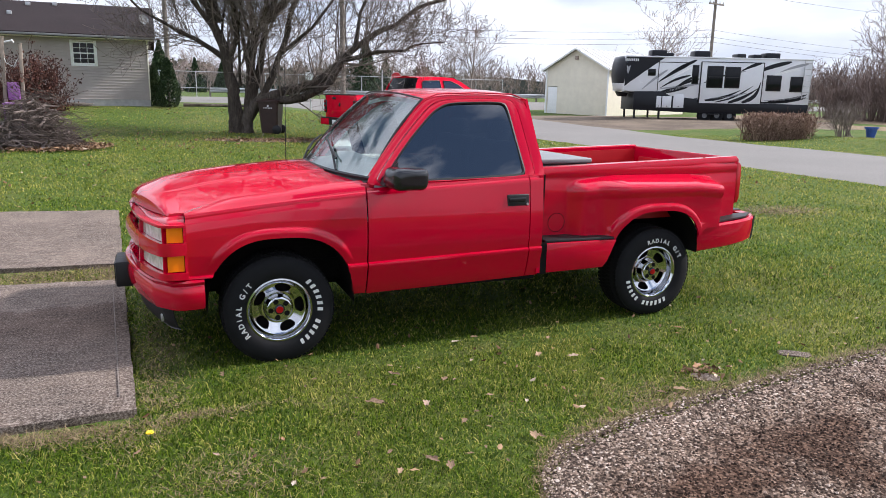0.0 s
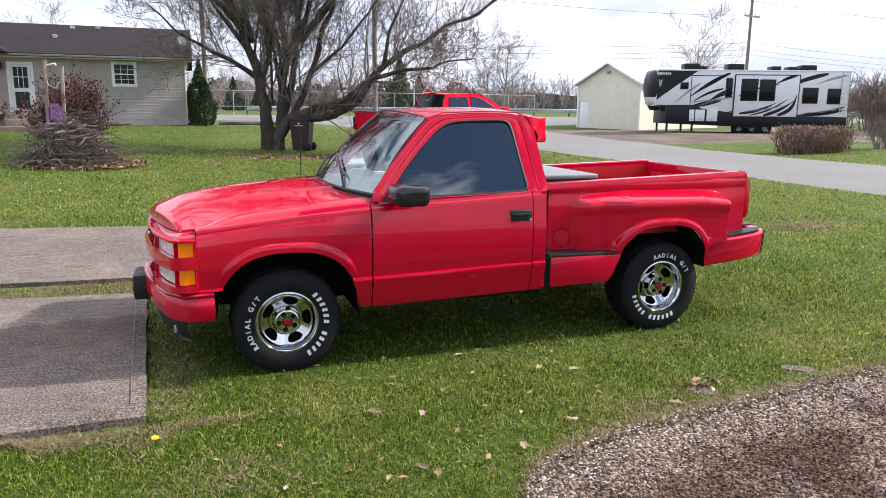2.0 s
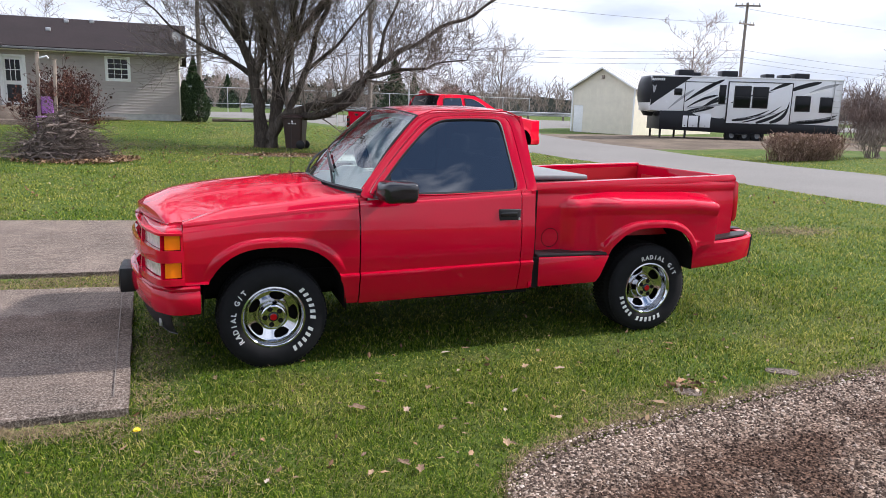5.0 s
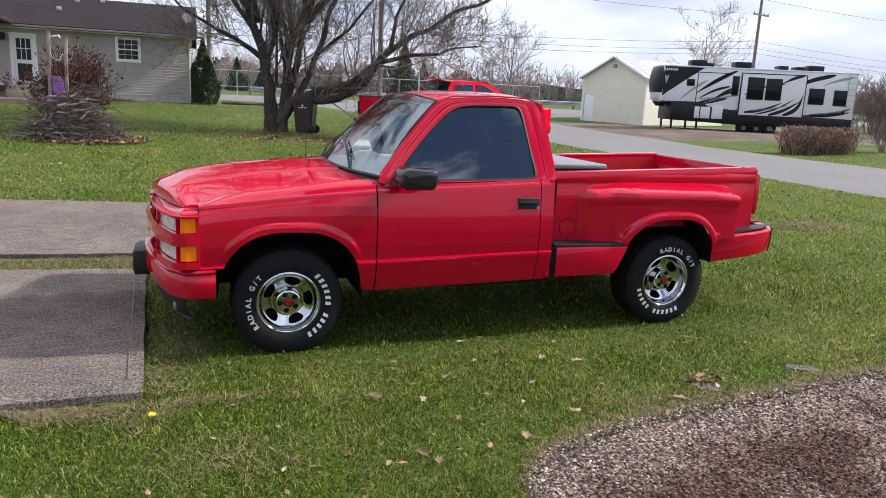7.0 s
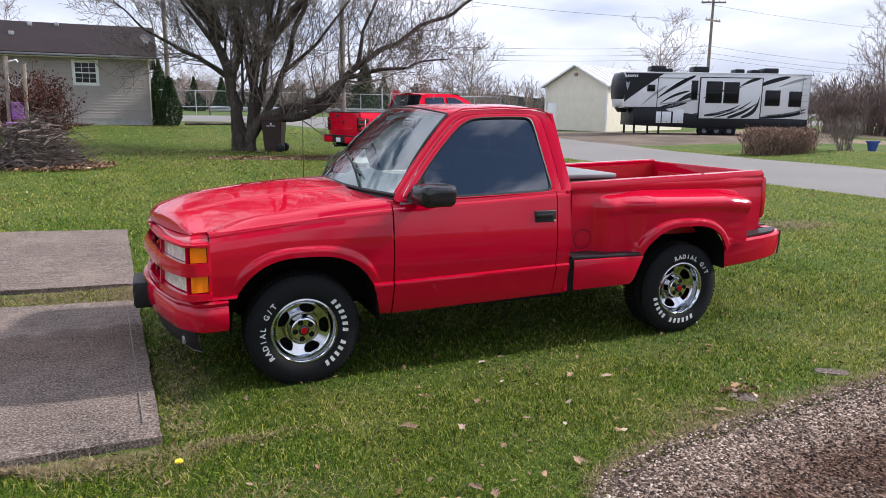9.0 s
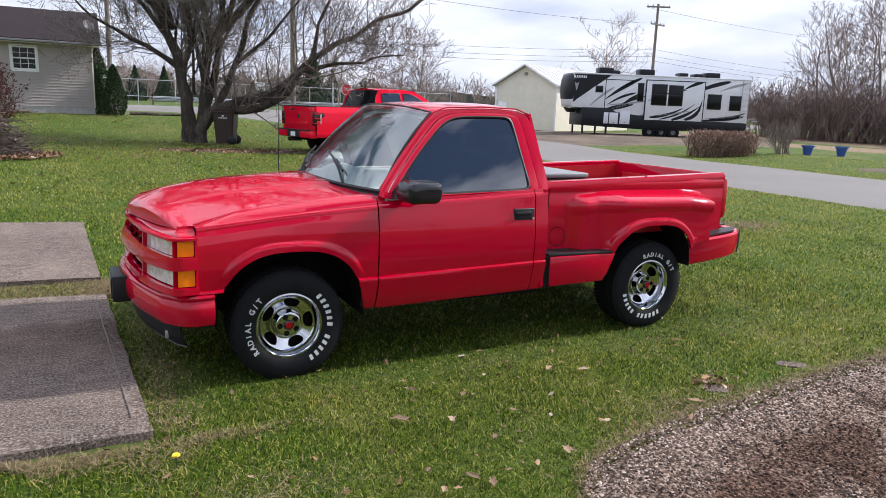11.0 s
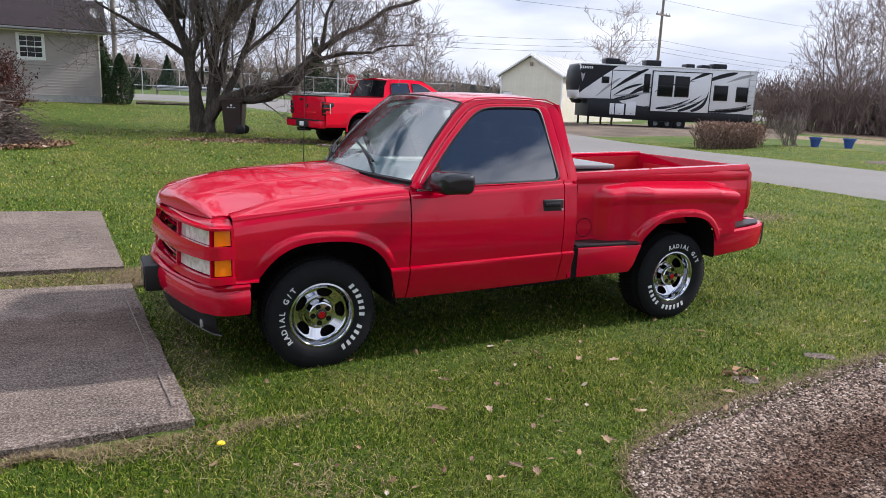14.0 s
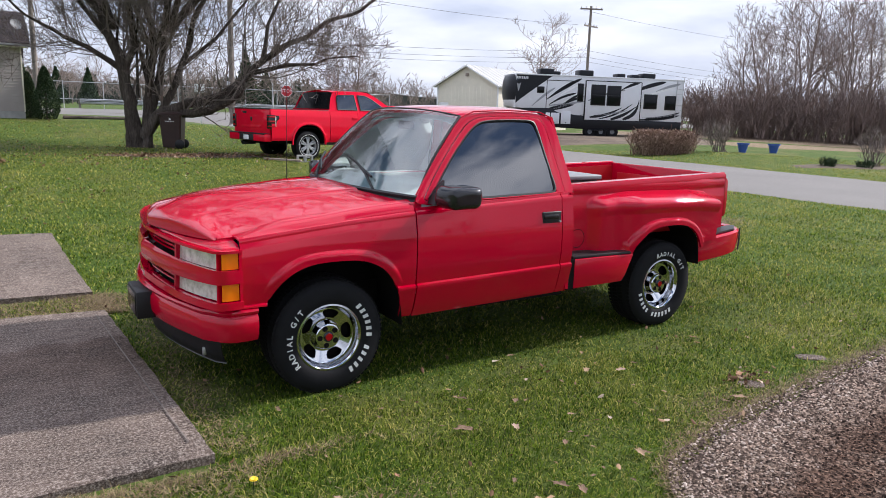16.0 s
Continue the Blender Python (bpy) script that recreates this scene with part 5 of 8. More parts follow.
both("tail_lamp", tail_lamp, TAIL, "dark red vertical tail lens")
both("fuel_door", lambda: lathe(bmesh.new(), [(0.072 + 0.0022 * math.cos(a), 0.003 * math.sin(a)) for a in [2 * math.pi * k / 6 for k in range(7)]], 40, Matrix.Translation((2.125, 0.2095, 0.783))), DARK)
both("lamp_seam", lambda: tubed([(-0.547, side_y(-0.547, z) - 0.002, z) for z in (0.61, 0.7, 0.8, 0.9, 0.985)], 0.0045, 6), DARK)
both("step_panel", lambda: slab_of([(1.942, 0.445), (2.44, 0.452), (2.48, 0.50), (2.555, 0.662), (1.942, 0.668)], 0.018, 0.24, 0.008), RED)
both("step_pad", lambda: slab_of([(1.93, 0.668), (2.545, 0.664), (2.53, 0.684), (1.935, 0.69)], 0.03, 0.235, 0.004), BLACK, "black ribbed step pad")
both("panel_gap", lambda: boxed(1.877, 1.926, 0.06, 0.12, 0.44, 1.17), DARK)
both("step_gap", lambda: boxed(1.880, 1.944, 0.022, 0.10, 0.44, 0.672), DARK)


def rear_path():
    pts = [(3.385, 0.075), (3.5, 0.072), (3.65, 0.075), (3.8, 0.085), (3.92, 0.105), (4.02, 0.145), (4.10, 0.20), (4.15, 0.26), (4.18, 0.34), (4.195, 0.5), (4.20, 0.75)]
    pts = pts + [(x, W - y) for x, y in pts[::-1]]
    return pts[::-1]


def rear_sec(t):
    k = min(t, 1 - t) * 2
    b = curve1(k, (0, 0.492), (0.45, 0.545), (0.75, 0.575), (1, 0.585))
    h = curve1(k, (0, 0.702), (0.4, 0.742), (1, 0.752))
    return [(0.10, h + 0.002), (0.02, h + 0.004), (0.0, h - 0.012), (0.0, lerp(h, b, 0.5)), (0.012, b + 0.015), (0.03, b)]


sweep(rear_path(), rear_sec, RED, "rear_bumper", "red step bumper")
for far in (False, True):
    def my(y):
        return W - y if far else y
    bm = bmesh.new()
    a = [(3.46, 0.10, 0.713), (3.93, 0.13, 0.753), (4.10, 0.26, 0.757), (3.93, 0.27, 0.753), (3.5, 0.24, 0.715)]
    lo = [bm.verts.new((x, my(y), z)) for x, y, z in a]
    hi = [bm.verts.new((x, my(y), z + 0.012)) for x, y, z in a]
    bm.faces.new(hi)
    bm.faces.new(lo)
    for k in range(5):
        bm.faces.new((lo[k], lo[(k + 1) % 5], hi[(k + 1) % 5], hi[k]))
    bmesh.ops.recalc_face_normals(bm, faces=bm.faces[:])
    part("bumper_pad", bm, BLACK, truck, "black grip pad on the bumper")
    part("bumper_gap", tubed([(4.005, my(0.128), 0.565), (4.03, my(0.14), 0.65), (4.06, my(0.165), 0.752)], 0.007, 6), BLACK, truck)
part("bumper_step_pad", boxed(3.95, 4.19, 0.45, W - 0.45, 0.748, 0.762, 0.004), BLACK, truck)
# chassis and wells
part("chassis_rail", boxed(-0.6, 3.9, 0.55, 0.63, 0.42, 0.54), DARK, truck)
part("chassis_rail", boxed(-0.6, 3.9, W - 0.63, W - 0.55, 0.42, 0.54), DARK, truck)
part("underbody", boxed(-0.5, 3.85, 0.32, W - 0.32, 0.54, 0.6), DARK, truck)
part("engine_bay", boxed(-0.55, 0.5, 0.34, W - 0.34, 0.45, 1.0), DARK, truck)
part("fuel_tank", boxed(1.95, 2.45, 0.3, 0.9, 0.36, 0.6, 0.05), DARK, truck)
part("rear_axle", tubed([(2.985, 0.3, 0.36), (2.985, W - 0.3, 0.36)], 0.06, 10), DARK, truck)
# unseen gear, transmission to leaf springs, added to block light under the truck
part("transmission", boxed(0.45, 1.25, 0.80, 1.16, 0.29, 0.56, 0.05), DARK, truck)
part("oil_pan", boxed(-0.35, 0.35, 0.72, 1.22, 0.27, 0.5, 0.05), DARK, truck)
part("crossmember", boxed(0.98, 1.08, 0.55, W - 0.55, 0.33, 0.45, 0.01), DARK, truck)
part("front_crossmember", boxed(-0.12, 0.12, 0.32, W - 0.32, 0.27, 0.42, 0.03), DARK, truck)
part("drive_shaft", tubed([(1.25, CY, 0.42), (2.9, CY, 0.37)], 0.045, 10), DARK, truck)
part("exhaust_pipe", tubed([(0.3, 1.3, 0.36), (1.6, 1.32, 0.34), (2.5, 1.28, 0.34), (3.2, 1.45, 0.55), (3.9, 1.55, 0.45)], 0.03, 8), DARK, truck)
part("muffler", boxed(1.5, 2.1, 1.2, 1.45, 0.28, 0.44, 0.06, 3), DARK, truck)
part("spare_wheel", lathe(bmesh.new(), [(0.1, 0.34), (0.33, 0.34), (0.35, 0.40), (0.33, 0.52), (0.1, 0.52)], 32, Matrix.Translation((3.55, CY, 0)) @ Matrix.Rotation(radians(90), 4, "X")), RUBBER, truck)
part("leaf_spring", tubed([(2.4, 0.58, 0.52), (2.985, 0.58, 0.34), (3.55, 0.58, 0.52)], 0.03, 6), DARK, truck)
part("leaf_spring", tubed([(2.4, W - 0.58, 0.52), (2.985, W - 0.58, 0.34), (3.55, W - 0.58, 0.52)], 0.03, 6), DARK, truck)
part("shock", tubed([(3.42, 0.30, 0.40), (3.36, 0.32, 0.72)], 0.012, 6), BLACK, truck)


def well(c, hw, z0, h, p, y0, y1):
    bm = bmesh.new()
    xs = cosx(c - hw * 0.999, c + hw * 0.999, 24)
    rows = [[bm.verts.new((x, y, arch(x, c, hw, z0, h, p) + 0.004)) for y in (y0, y1)] for x in xs]
    for r, s in zip(rows, rows[1:]):
        bm.faces.new((r[0], s[0], s[1], r[1]))
    bm.faces.new([r[1] for r in rows])
    return bm


both("wheel_well", lambda: well(*F_ARCH, 0.012, 0.55), DARK)
both("wheel_well", lambda: well(*R_ARCH, 0.02, 0.50), DARK)


# small fittings
both("handle_bezel", lambda: box(bmesh.new(), 1.592, 1.766, -0.004, 0.03, 0.952, 1.043, 0.008, 3), BLACK)
both("door_handle", lambda: box(bmesh.new(), 1.605, 1.735, -0.012, 0.0, 0.990, 1.022, 0.005), GLOSSB)
both("lock", lambda: lathe(bmesh.new(), [(0.0, -0.014), (0.009, -0.014), (0.010, -0.005)], 12, Matrix.Translation((1.750, 0, 0.972))), STEEL)


def mirror():
    bm = boxed(0.69, 0.93, -0.235, -0.03, 1.125, 1.262, 0.045, 4)
    bmesh.ops.subdivide_edges(bm, edges=bm.edges[:], cuts=2, use_grid_fill=True)
    for v in bm.verts:
        v.co += Vector((noise.noise(v.co * 14), noise.noise(v.co * 14 + Vector((9, 0, 0))), noise.noise(v.co * 14 + Vector((0, 9, 0))))) * 0.009
        v.co.x -= 0.03 + 0.12 * (v.co.y + 0.03)
    return bm


def mirror_arm():
    return slab_of([(0.665, 1.135), (0.80, 1.14), (0.78, 1.235), (0.71, 1.20)], -0.05, 0.06, 0.015)


both("door_mirror", mirror, WRAP, "black wrapped door mirror")
both("mirror_arm", mirror_arm, BLACK)
part("antenna", tubed([(0.36, 1.80, 1.13), (0.365, 1.80, 1.5), (0.372, 1.805, 1.95)], [0.004, 0.003, 0.002], 5), BLACK, truck)
lid = part("toolbox", boxed(2.0, 2.55, 0.46, W - 0.5, 0.80, 1.205, 0.015), BLACK, truck, "black cargo box in the bed")
part("toolbox_lid", boxed(1.985, 2.57, 0.44, W - 0.48, 1.205, 1.245, 0.012, 3), GREYBOX, lid, "pale grey lid")


# wheels
def ring_text(text, r, mid, step, material, parent):
    """Letters round a sidewall, read clockwise, each its own piece; # stands for a plain bar."""
    n = len(text)
    for k, ch in enumerate(text):
        if ch == " ":
            continue
        a = radians(mid + step * ((n - 1) / 2 - k))
        place = Matrix.Translation((0, -0.0225, 0)) @ Matrix.Rotation(radians(90), 4, "X") @ Matrix.Translation((r * math.cos(a), r * math.sin(a), 0)) @ Matrix.Rotation(a - math.pi / 2, 4, "Z")
        if ch == "#":
            bm = boxed(-0.0105, 0.0105, -0.0175, 0.0175, -0.002, 0.002)
            for v in bm.verts:
                v.co.x += 0.12 * v.co.y
            ob = part("white_bar", bm, material, parent)
        else:
            ob = new("letter", letters(ch, 0.047, material, bold=0.0012))
            ob.parent = parent
        ob.matrix_basis = place


def make_wheel(name, x, y, z, R, rim_r, width, depth, turn, text=True, alloy=CHROME):
    """A wheel facing -y; its outer face at y. The rim is the part, the rest its pieces."""
    bm = bmesh.new()
    lathe(bm, [(rim_r + 0.004, 0.002), (rim_r + 0.006, -0.006), (rim_r - 0.004, -0.008), (rim_r - 0.012, 0.0), (rim_r - 0.02, 0.022), (rim_r - 0.028, depth * 0.75), (rim_r - 0.034, depth)], 64)
    wheel = part(name, bm, alloy, truck, "polished slotted wheel")
    wheel.location = (x, y, z)
    wheel.rotation_euler = (0, radians(turn), 0)
    def dish(r):
        """Depth of the disc's face behind the rim: a raised hub, a valley, a slope out to the barrel."""
        return curve1(r, (0.0, depth * 0.22), (0.074, depth * 0.22), (0.080, depth * 0.30), (0.090, depth * 1.18), (0.097, depth * 1.30), (0.108, depth * 1.28), (rim_r - 0.034, depth * 0.86), (rim_r - 0.022, depth * 0.62))
    bm = bmesh.new()
    n, hub = 240, 0.034
    radii = [0.034, 0.05, 0.066, 0.074, 0.077, 0.080, 0.085, 0.090, 0.093, 0.097, 0.102] + [lerp(0.106, rim_r - 0.034, k / 26) for k in range(27)] + [rim_r - 0.028, rim_r - 0.022]
    rows = [[bm.verts.new((r * math.cos(2 * math.pi * i / n), dish(r), r * math.sin(2 * math.pi * i / n))) for r in radii] for i in range(n)]
    for i in range(n):
        for j in range(len(radii) - 1):
            a = ((i + 0.5) / n * 360 - 5 + 36) % 72 - 36
            r = (radii[j] + radii[j + 1]) / 2
            if abs(a / (20.0 + 90 * (r - 0.135))) ** 3.0 + abs((r - 0.136) / 0.029) ** 3.0 < 1:
                continue
            p, q = rows[i], rows[(i + 1) % n]
            bm.faces.new((p[j], p[j + 1], q[j + 1], q[j]))
    bmesh.ops.delete(bm, geom=[v for v in bm.verts if not v.link_faces], context="VERTS")
    bmesh.ops.recalc_face_normals(bm, faces=bm.faces[:])
    if sum(f.normal.y for f in bm.faces) > 0:
        bmesh.ops.reverse_faces(bm, faces=bm.faces[:])
    solid(bm, 0.010)
    part("wheel_disc", bm, alloy, wheel)
    part("centre_cap", lathe(bmesh.new(), [(0.0, depth * 0.02), (0.024, depth * 0.04), (0.031, depth * 0.12), (0.035, depth * 0.26)], 32), GLOSSB, wheel, "black centre cap")
    part("cap_badge", lathe(bmesh.new(), [(0.0, -0.001), (0.021, 0.0), (0.024, depth * 0.06)], 24), TAIL, wheel, "dark red badge on the cap")
    for k in range(5):
        a = radians(72 * k + 41)
        at = Matrix.Translation((0.055 * math.cos(a), depth * 0.22, 0.055 * math.sin(a)))
        part("lug_recess", lathe(bmesh.new(), [(0.0, -0.001), (0.0145, -0.001), (0.0165, -0.0025), (0.018, 0.001)], 18, at), DARK, wheel)
        part("lug_nut", lathe(bmesh.new(), [(0.0, -0.004), (0.006, -0.004), (0.008, 0.0)], 6, at), GLOSSB, wheel)
    part("brake_drum", lathe(bmesh.new(), [(0.0, depth + 0.05), (rim_r - 0.03, depth + 0.05), (rim_r - 0.03, width - 0.02)], 32), DARK, wheel)
    tyre = part("tyre", lathe(bmesh.new(), [(rim_r - 0.002, 0.006), (rim_r + 0.012, -0.010), (rim_r + 0.035, -0.020), (rim_r + 0.06, -0.023), (R - 0.045, -0.020), (R - 0.025, -0.010), (R - 0.008, 0.008), (R, 0.03), (R + 0.002, width / 2), (R, width - 0.03), (R - 0.02, width - 0.008), (rim_r + 0.05, width + 0.01), (rim_r, width - 0.01)], 72), RUBBER, wheel, "black tyre with raised white lettering" if text else "")
    bm = bmesh.new()
    for k in range(72):
        a = 360 / 72 * k
        for y0, y1, sh in ((0.006, 0.07, 0), (0.08, 0.125, 2.5), (0.135, 0.18, 0), (0.19, width - 0.008, 2.5)):
            box(bm, -0.011, 0.011, y0, y1, R - 0.012 if y0 < 0.02 else R - 0.004, R + 0.006 - (0.006 if y0 < 0.02 or y1 > 0.2 else 0), 0, m=Matrix.Rotation(radians(a + sh), 4, "Y"))
    part("tread", bm, TREAD, wheel, smooth=False)
    if text:
        for t, mid, step in (("RADIAL G/T", 176, 8.8), ("###### #####", -7, 9.3)):
            ring_text(t, rim_r + 0.054, mid, step, WHITE_RUB, wheel)
    return wheel


TR = 0.36
make_wheel("wheel", 0.0, 0.045, 0.343, TR, 0.204, 0.25, 0.055, 0)
make_wheel("wheel", 2.985, 0.10, 0.355, TR, 0.204, 0.25, 0.07, 108)
for x, z in ((0.0, 0.343), (2.985, 0.355)):
    w = make_wheel("wheel", x, W - (0.055 if x == 0 else 0.10), z, TR, 0.204, 0.25, 0.07, 0, False)
    w.rotation_euler = (0, 0, math.pi)

# ---- second pickup, behind ----


def crew_pickup():
    t = thing("crew_cab_pickup", Matrix.Translation((4.4, 14.5, 0.29)) @ Matrix.Rotation(radians(12), 4, "Z"), "bright red four-door pickup on the grass", "pickup truck")
    WD, L = 2.0, 5.75

    def add(name, bm, mat, label="", parent=None):
        return part(name, bm, mat, parent or t, label)

    def sides(name, make, mat, label=""):
        for far in (False, True):
            bm = make()
            if far:
                for v in bm.verts:
                    v.co.y = WD - v.co.y
                bmesh.ops.reverse_faces(bm, faces=bm.faces[:])
            add(name, bm, mat, label)

    RA, FA = (1.17, 0.50, 0.42, 0.55, 2.4), (4.86, 0.50, 0.42, 0.55, 2.4)

    def sy(x, z):
        y = curve1(z, (0.45, 0.06), (0.62, 0.0), (0.95, 0.0), (1.2, 0.012), (1.30, 0.04), (1.36, 0.06))
        return y - lip(x, z, *RA, 0.035) - lip(x, z, *FA, 0.035) + 0.12 * sstep(5.3, 5.75, x)
    sides("bed_side", lambda: strip([0.03, 0.15, 0.3, 0.5, 0.64] + cosx(0.672, 1.668, 22) + [1.7, 1.8, 1.87], lambda x: max(arch(x, *RA), 0.55 if x < 1 else 0.5), lambda x: 1.36, sy, 26), RED2)
    sides("rear_door", lambda: strip([1.885 + 0.05 * k for k in range(20)], lambda x: 0.5, lambda x: 1.33, sy, 14), RED2)
    sides("front_door", lambda: strip([2.845 + 0.05 * k for k in range(23)], lambda x: 0.5, lambda x: 1.31, sy, 14), RED2)
    sides("front_fender", lambda: strip([3.96, 4.1, 4.25] + cosx(4.362, 5.358, 22) + [5.4, 5.5, 5.62, 5.75], lambda x: max(arch(x, *FA), 0.5), lambda x: lerp(1.30, 1.18, sstep(4.6, 5.75, x)), sy, 24, ((0.03, 0.12), (0.05, 0.25))), RED2)
    add("tailgate", boxed(0.0, 0.06, 0.06, WD - 0.06, 0.70, 1.36, 0.02, 3), RED2)
    add("tailgate_step", boxed(-0.015, 0.01, 0.5, WD - 0.5, 0.86, 0.94, 0.006), RED2)
    add("badge", lathe(bmesh.new(), [(0.0, -0.01), (0.05, -0.008), (0.06, 0.0)], 20, Matrix.Translation((-0.004, 1.0, 1.1)) @ Matrix.Rotation(radians(-90), 4, "Z")), BLACK, "plain dark oval")
    for k in range(4):
        add("mark_bar", boxed(-0.004, 0.002, 0.72 + 0.15 * k, 0.82 + 0.15 * k, 0.86, 0.93), BLACK)
    add("tailgate_handle", boxed(-0.012, 0.0, 1.25, 1.45, 1.24, 1.3, 0.006), BLACK)
    sides("tail_lamp", lambda: slab_of([(-0.014, 0.86), (0.17, 0.88), (0.19, 1.06), (0.27, 1.12), (0.26, 1.20), (-0.014, 1.22)], -0.010, 0.17, 0.01), GLOSSB, "dark smoked tail lamp")
    for z0, z1 in ((1.15, 1.19), (1.03, 1.07), (0.90, 0.94)):
        sides("tail_lamp_bar", lambda: boxed(-0.020, 0.15, -0.016, 0.12, z0, z1, 0.006), TAIL)
    sides("tail_lamp_bar", lambda: boxed(0.135, 0.165, -0.016, 0.02, 0.91, 1.18, 0.006), LENS, "pale tail lamp outline")
    add("tailgate_cap", boxed(-0.006, 0.07, 0.05, WD - 0.05, 1.355, 1.385, 0.008), BLACK, "black tailgate top cap")
    sides("fender_flare", lambda: tubed([(RA[0] + 0.525 * math.cos(a), -0.035, RA[2] + 0.02 + 0.565 * math.sin(a) ** 0.85) for a in [math.pi * k / 24 for k in range(25)]], 0.024, 8), RED2)
    sides("body_line", lambda: tubed([(1.75, 0.002, 0.70), (2.9, -0.002, 0.69), (4.2, 0.002, 0.68)], 0.016, 6), RED2)
    add("rear_bumper", boxed(-0.16, 0.06, 0.03, WD - 0.03, 0.52, 0.72, 0.03, 3), RED2)
    add("bumper_pad", boxed(-0.168, 0.03, 0.06, WD - 0.06, 0.705, 0.735, 0.006), BLACK, "black bumper step pad")
    add("plate_recess", boxed(-0.170, -0.15, 0.62, 1.38, 0.525, 0.70, 0.01), BLACK)
    add("plate", boxed(-0.173, -0.166, 0.86, 1.14, 0.55, 0.67, 0.002), SIGNW, "white plate with no marks")
    add("hitch", tubed([(0.1, 1.0, 0.45), (-0.28, 1.0, 0.45), (-0.3, 1.0, 0.52)], 0.035, 8), BLACK)
    add("bed_floor", boxed(0.06, 1.86, 0.1, WD - 0.1, 0.85, 0.9), DARK)
    sides("bed_rail", lambda: boxed(0.03, 1.88, 0.055, 0.16, 1.355, 1.375, 0.008), BLACK)
    add("bed_cover", boxed(0.05, 1.86, 0.14, WD - 0.14, 1.33, 1.362, 0.01), BLACK, "black roll-up bed cover")
    add("rocker", boxed(1.7, 4.35, 0.10, WD - 0.10, 0.42, 0.54), BLACK)
    add("hood", sheet(lambda u, v: Vector((lerp(4.2, 5.78 - 0.16 * abs(2 * v - 1) ** 2, u), lerp(0.2, WD - 0.2, v), lerp(1.36, 1.2, u ** 2) + 0.06 * (1 - abs(2 * v - 1) ** 3) - 0.06 * sstep(0.9, 1, u))), 12, 14, 0.02), RED2)
    add("grille", boxed(5.6, 5.8, 0.3, WD - 0.3, 0.72, 1.17, 0.04), BLACK)
    sides("headlight", lambda: boxed(5.52, 5.765, 0.15, 0.36, 0.86, 1.12, 0.05, 3), LENS)
    add("front_bumper", boxed(5.5, 5.86, 0.14, WD - 0.14, 0.46, 0.74, 0.08, 3), RED2)

    def gy(z):
        return 0.06 + 0.36 * (z - 1.34)
    OUT = [(1.86, 1.34), (1.90, 1.36), (2.02, 1.72), (2.14, 1.885), (2.35, 1.915), (3.0, 1.925), (3.35, 1.90), (3.6, 1.80), (4.0, 1.56), (4.28, 1.37), (4.2, 1.33), (3.0, 1.31)]
    IN1 = [(2.17, 1.40), (2.22, 1.77), (2.28, 1.80), (2.83, 1.82), (2.86, 1.40)]
    IN2 = [(2.98, 1.40), (2.96, 1.82), (3.22, 1.81), (3.45, 1.72), (3.72, 1.55), (3.95, 1.41)]

    def glasshouse():
        bm = bmesh.new()
        bm.faces.new([bm.verts.new((x, gy(z), z)) for x, z in OUT])
        bmesh.ops.recalc_face_normals(bm, faces=bm.faces[:])
        return solid(bm, 0.02)

    sides("cab_side", glasshouse, RED2)
    for loop in (IN1, IN2):
        def pane(loop=loop):
            bm = bmesh.new()
            vs = [bm.verts.new((x, gy(z) - 0.012, z)) for x, z in loop]
            bm.faces.new(vs)
            bmesh.ops.recalc_face_normals(bm, faces=bm.faces[:])
            return solid(bm, 0.006)
        sides("side_window", pane, TINT)

        def edge(loop=loop):
            return tubed([(x, gy(z) - 0.016, z) for x, z in loop] + [(loop[0][0], gy(loop[0][1]) - 0.016, loop[0][1])], 0.014, 5)
        sides("window_trim", edge, BLACK)
    add("roof", sheet(lambda u, v: Vector((lerp(2.12, 3.36, u), lerp(0.27, WD - 0.27, v), 1.955 - 0.045 * abs(2 * v - 1) ** 2.5 - 0.03 * abs(2 * u - 1) ** 3)), 10, 12, 0.03), RED2)
    add("rear_window", sheet(lambda u, v: Vector((lerp(1.93, 2.12, u), lerp(lerp(0.14, WD - 0.14, v), lerp(0.3, WD - 0.3, v), u), lerp(1.40, 1.88, u))), 3, 4, 0.01), RV_PANE, "dark rear glass")
    add("cab_back", boxed(1.87, 1.92, 0.07, WD - 0.07, 0.6, 1.41), RED2)
    add("windshield", sheet(lambda u, v: Vector((lerp(4.25, 3.36, u), lerp(lerp(0.1, WD - 0.1, v), lerp(0.28, WD - 0.28, v), u), lerp(1.37, 1.92, u))), 4, 6, 0.01), RV_PANE)
    add("third_brake_lamp", boxed(2.08, 2.16, 0.85, 1.15, 1.92, 1.95, 0.01), TAIL)
    sides("door_handle", lambda: boxed(2.62, 2.82, -0.02, 0.02, 1.14, 1.2, 0.01), RED2)
    sides("door_handle", lambda: boxed(3.72, 3.92, -0.02, 0.02, 1.13, 1.19, 0.01), RED2)
    sides("door_mirror", lambda: boxed(3.85, 4.05, -0.28, -0.04, 1.3, 1.55, 0.05, 3), RED2)
    add("underbody", boxed(0.1, 5.5, 0.3, WD - 0.3, 0.45, 0.8), DARK)
    sides("wheel_well", lambda: well(*RA, 0.01, 0.5), DARK)
    sides("wheel_well", lambda: well(*FA, 0.01, 0.5), DARK)
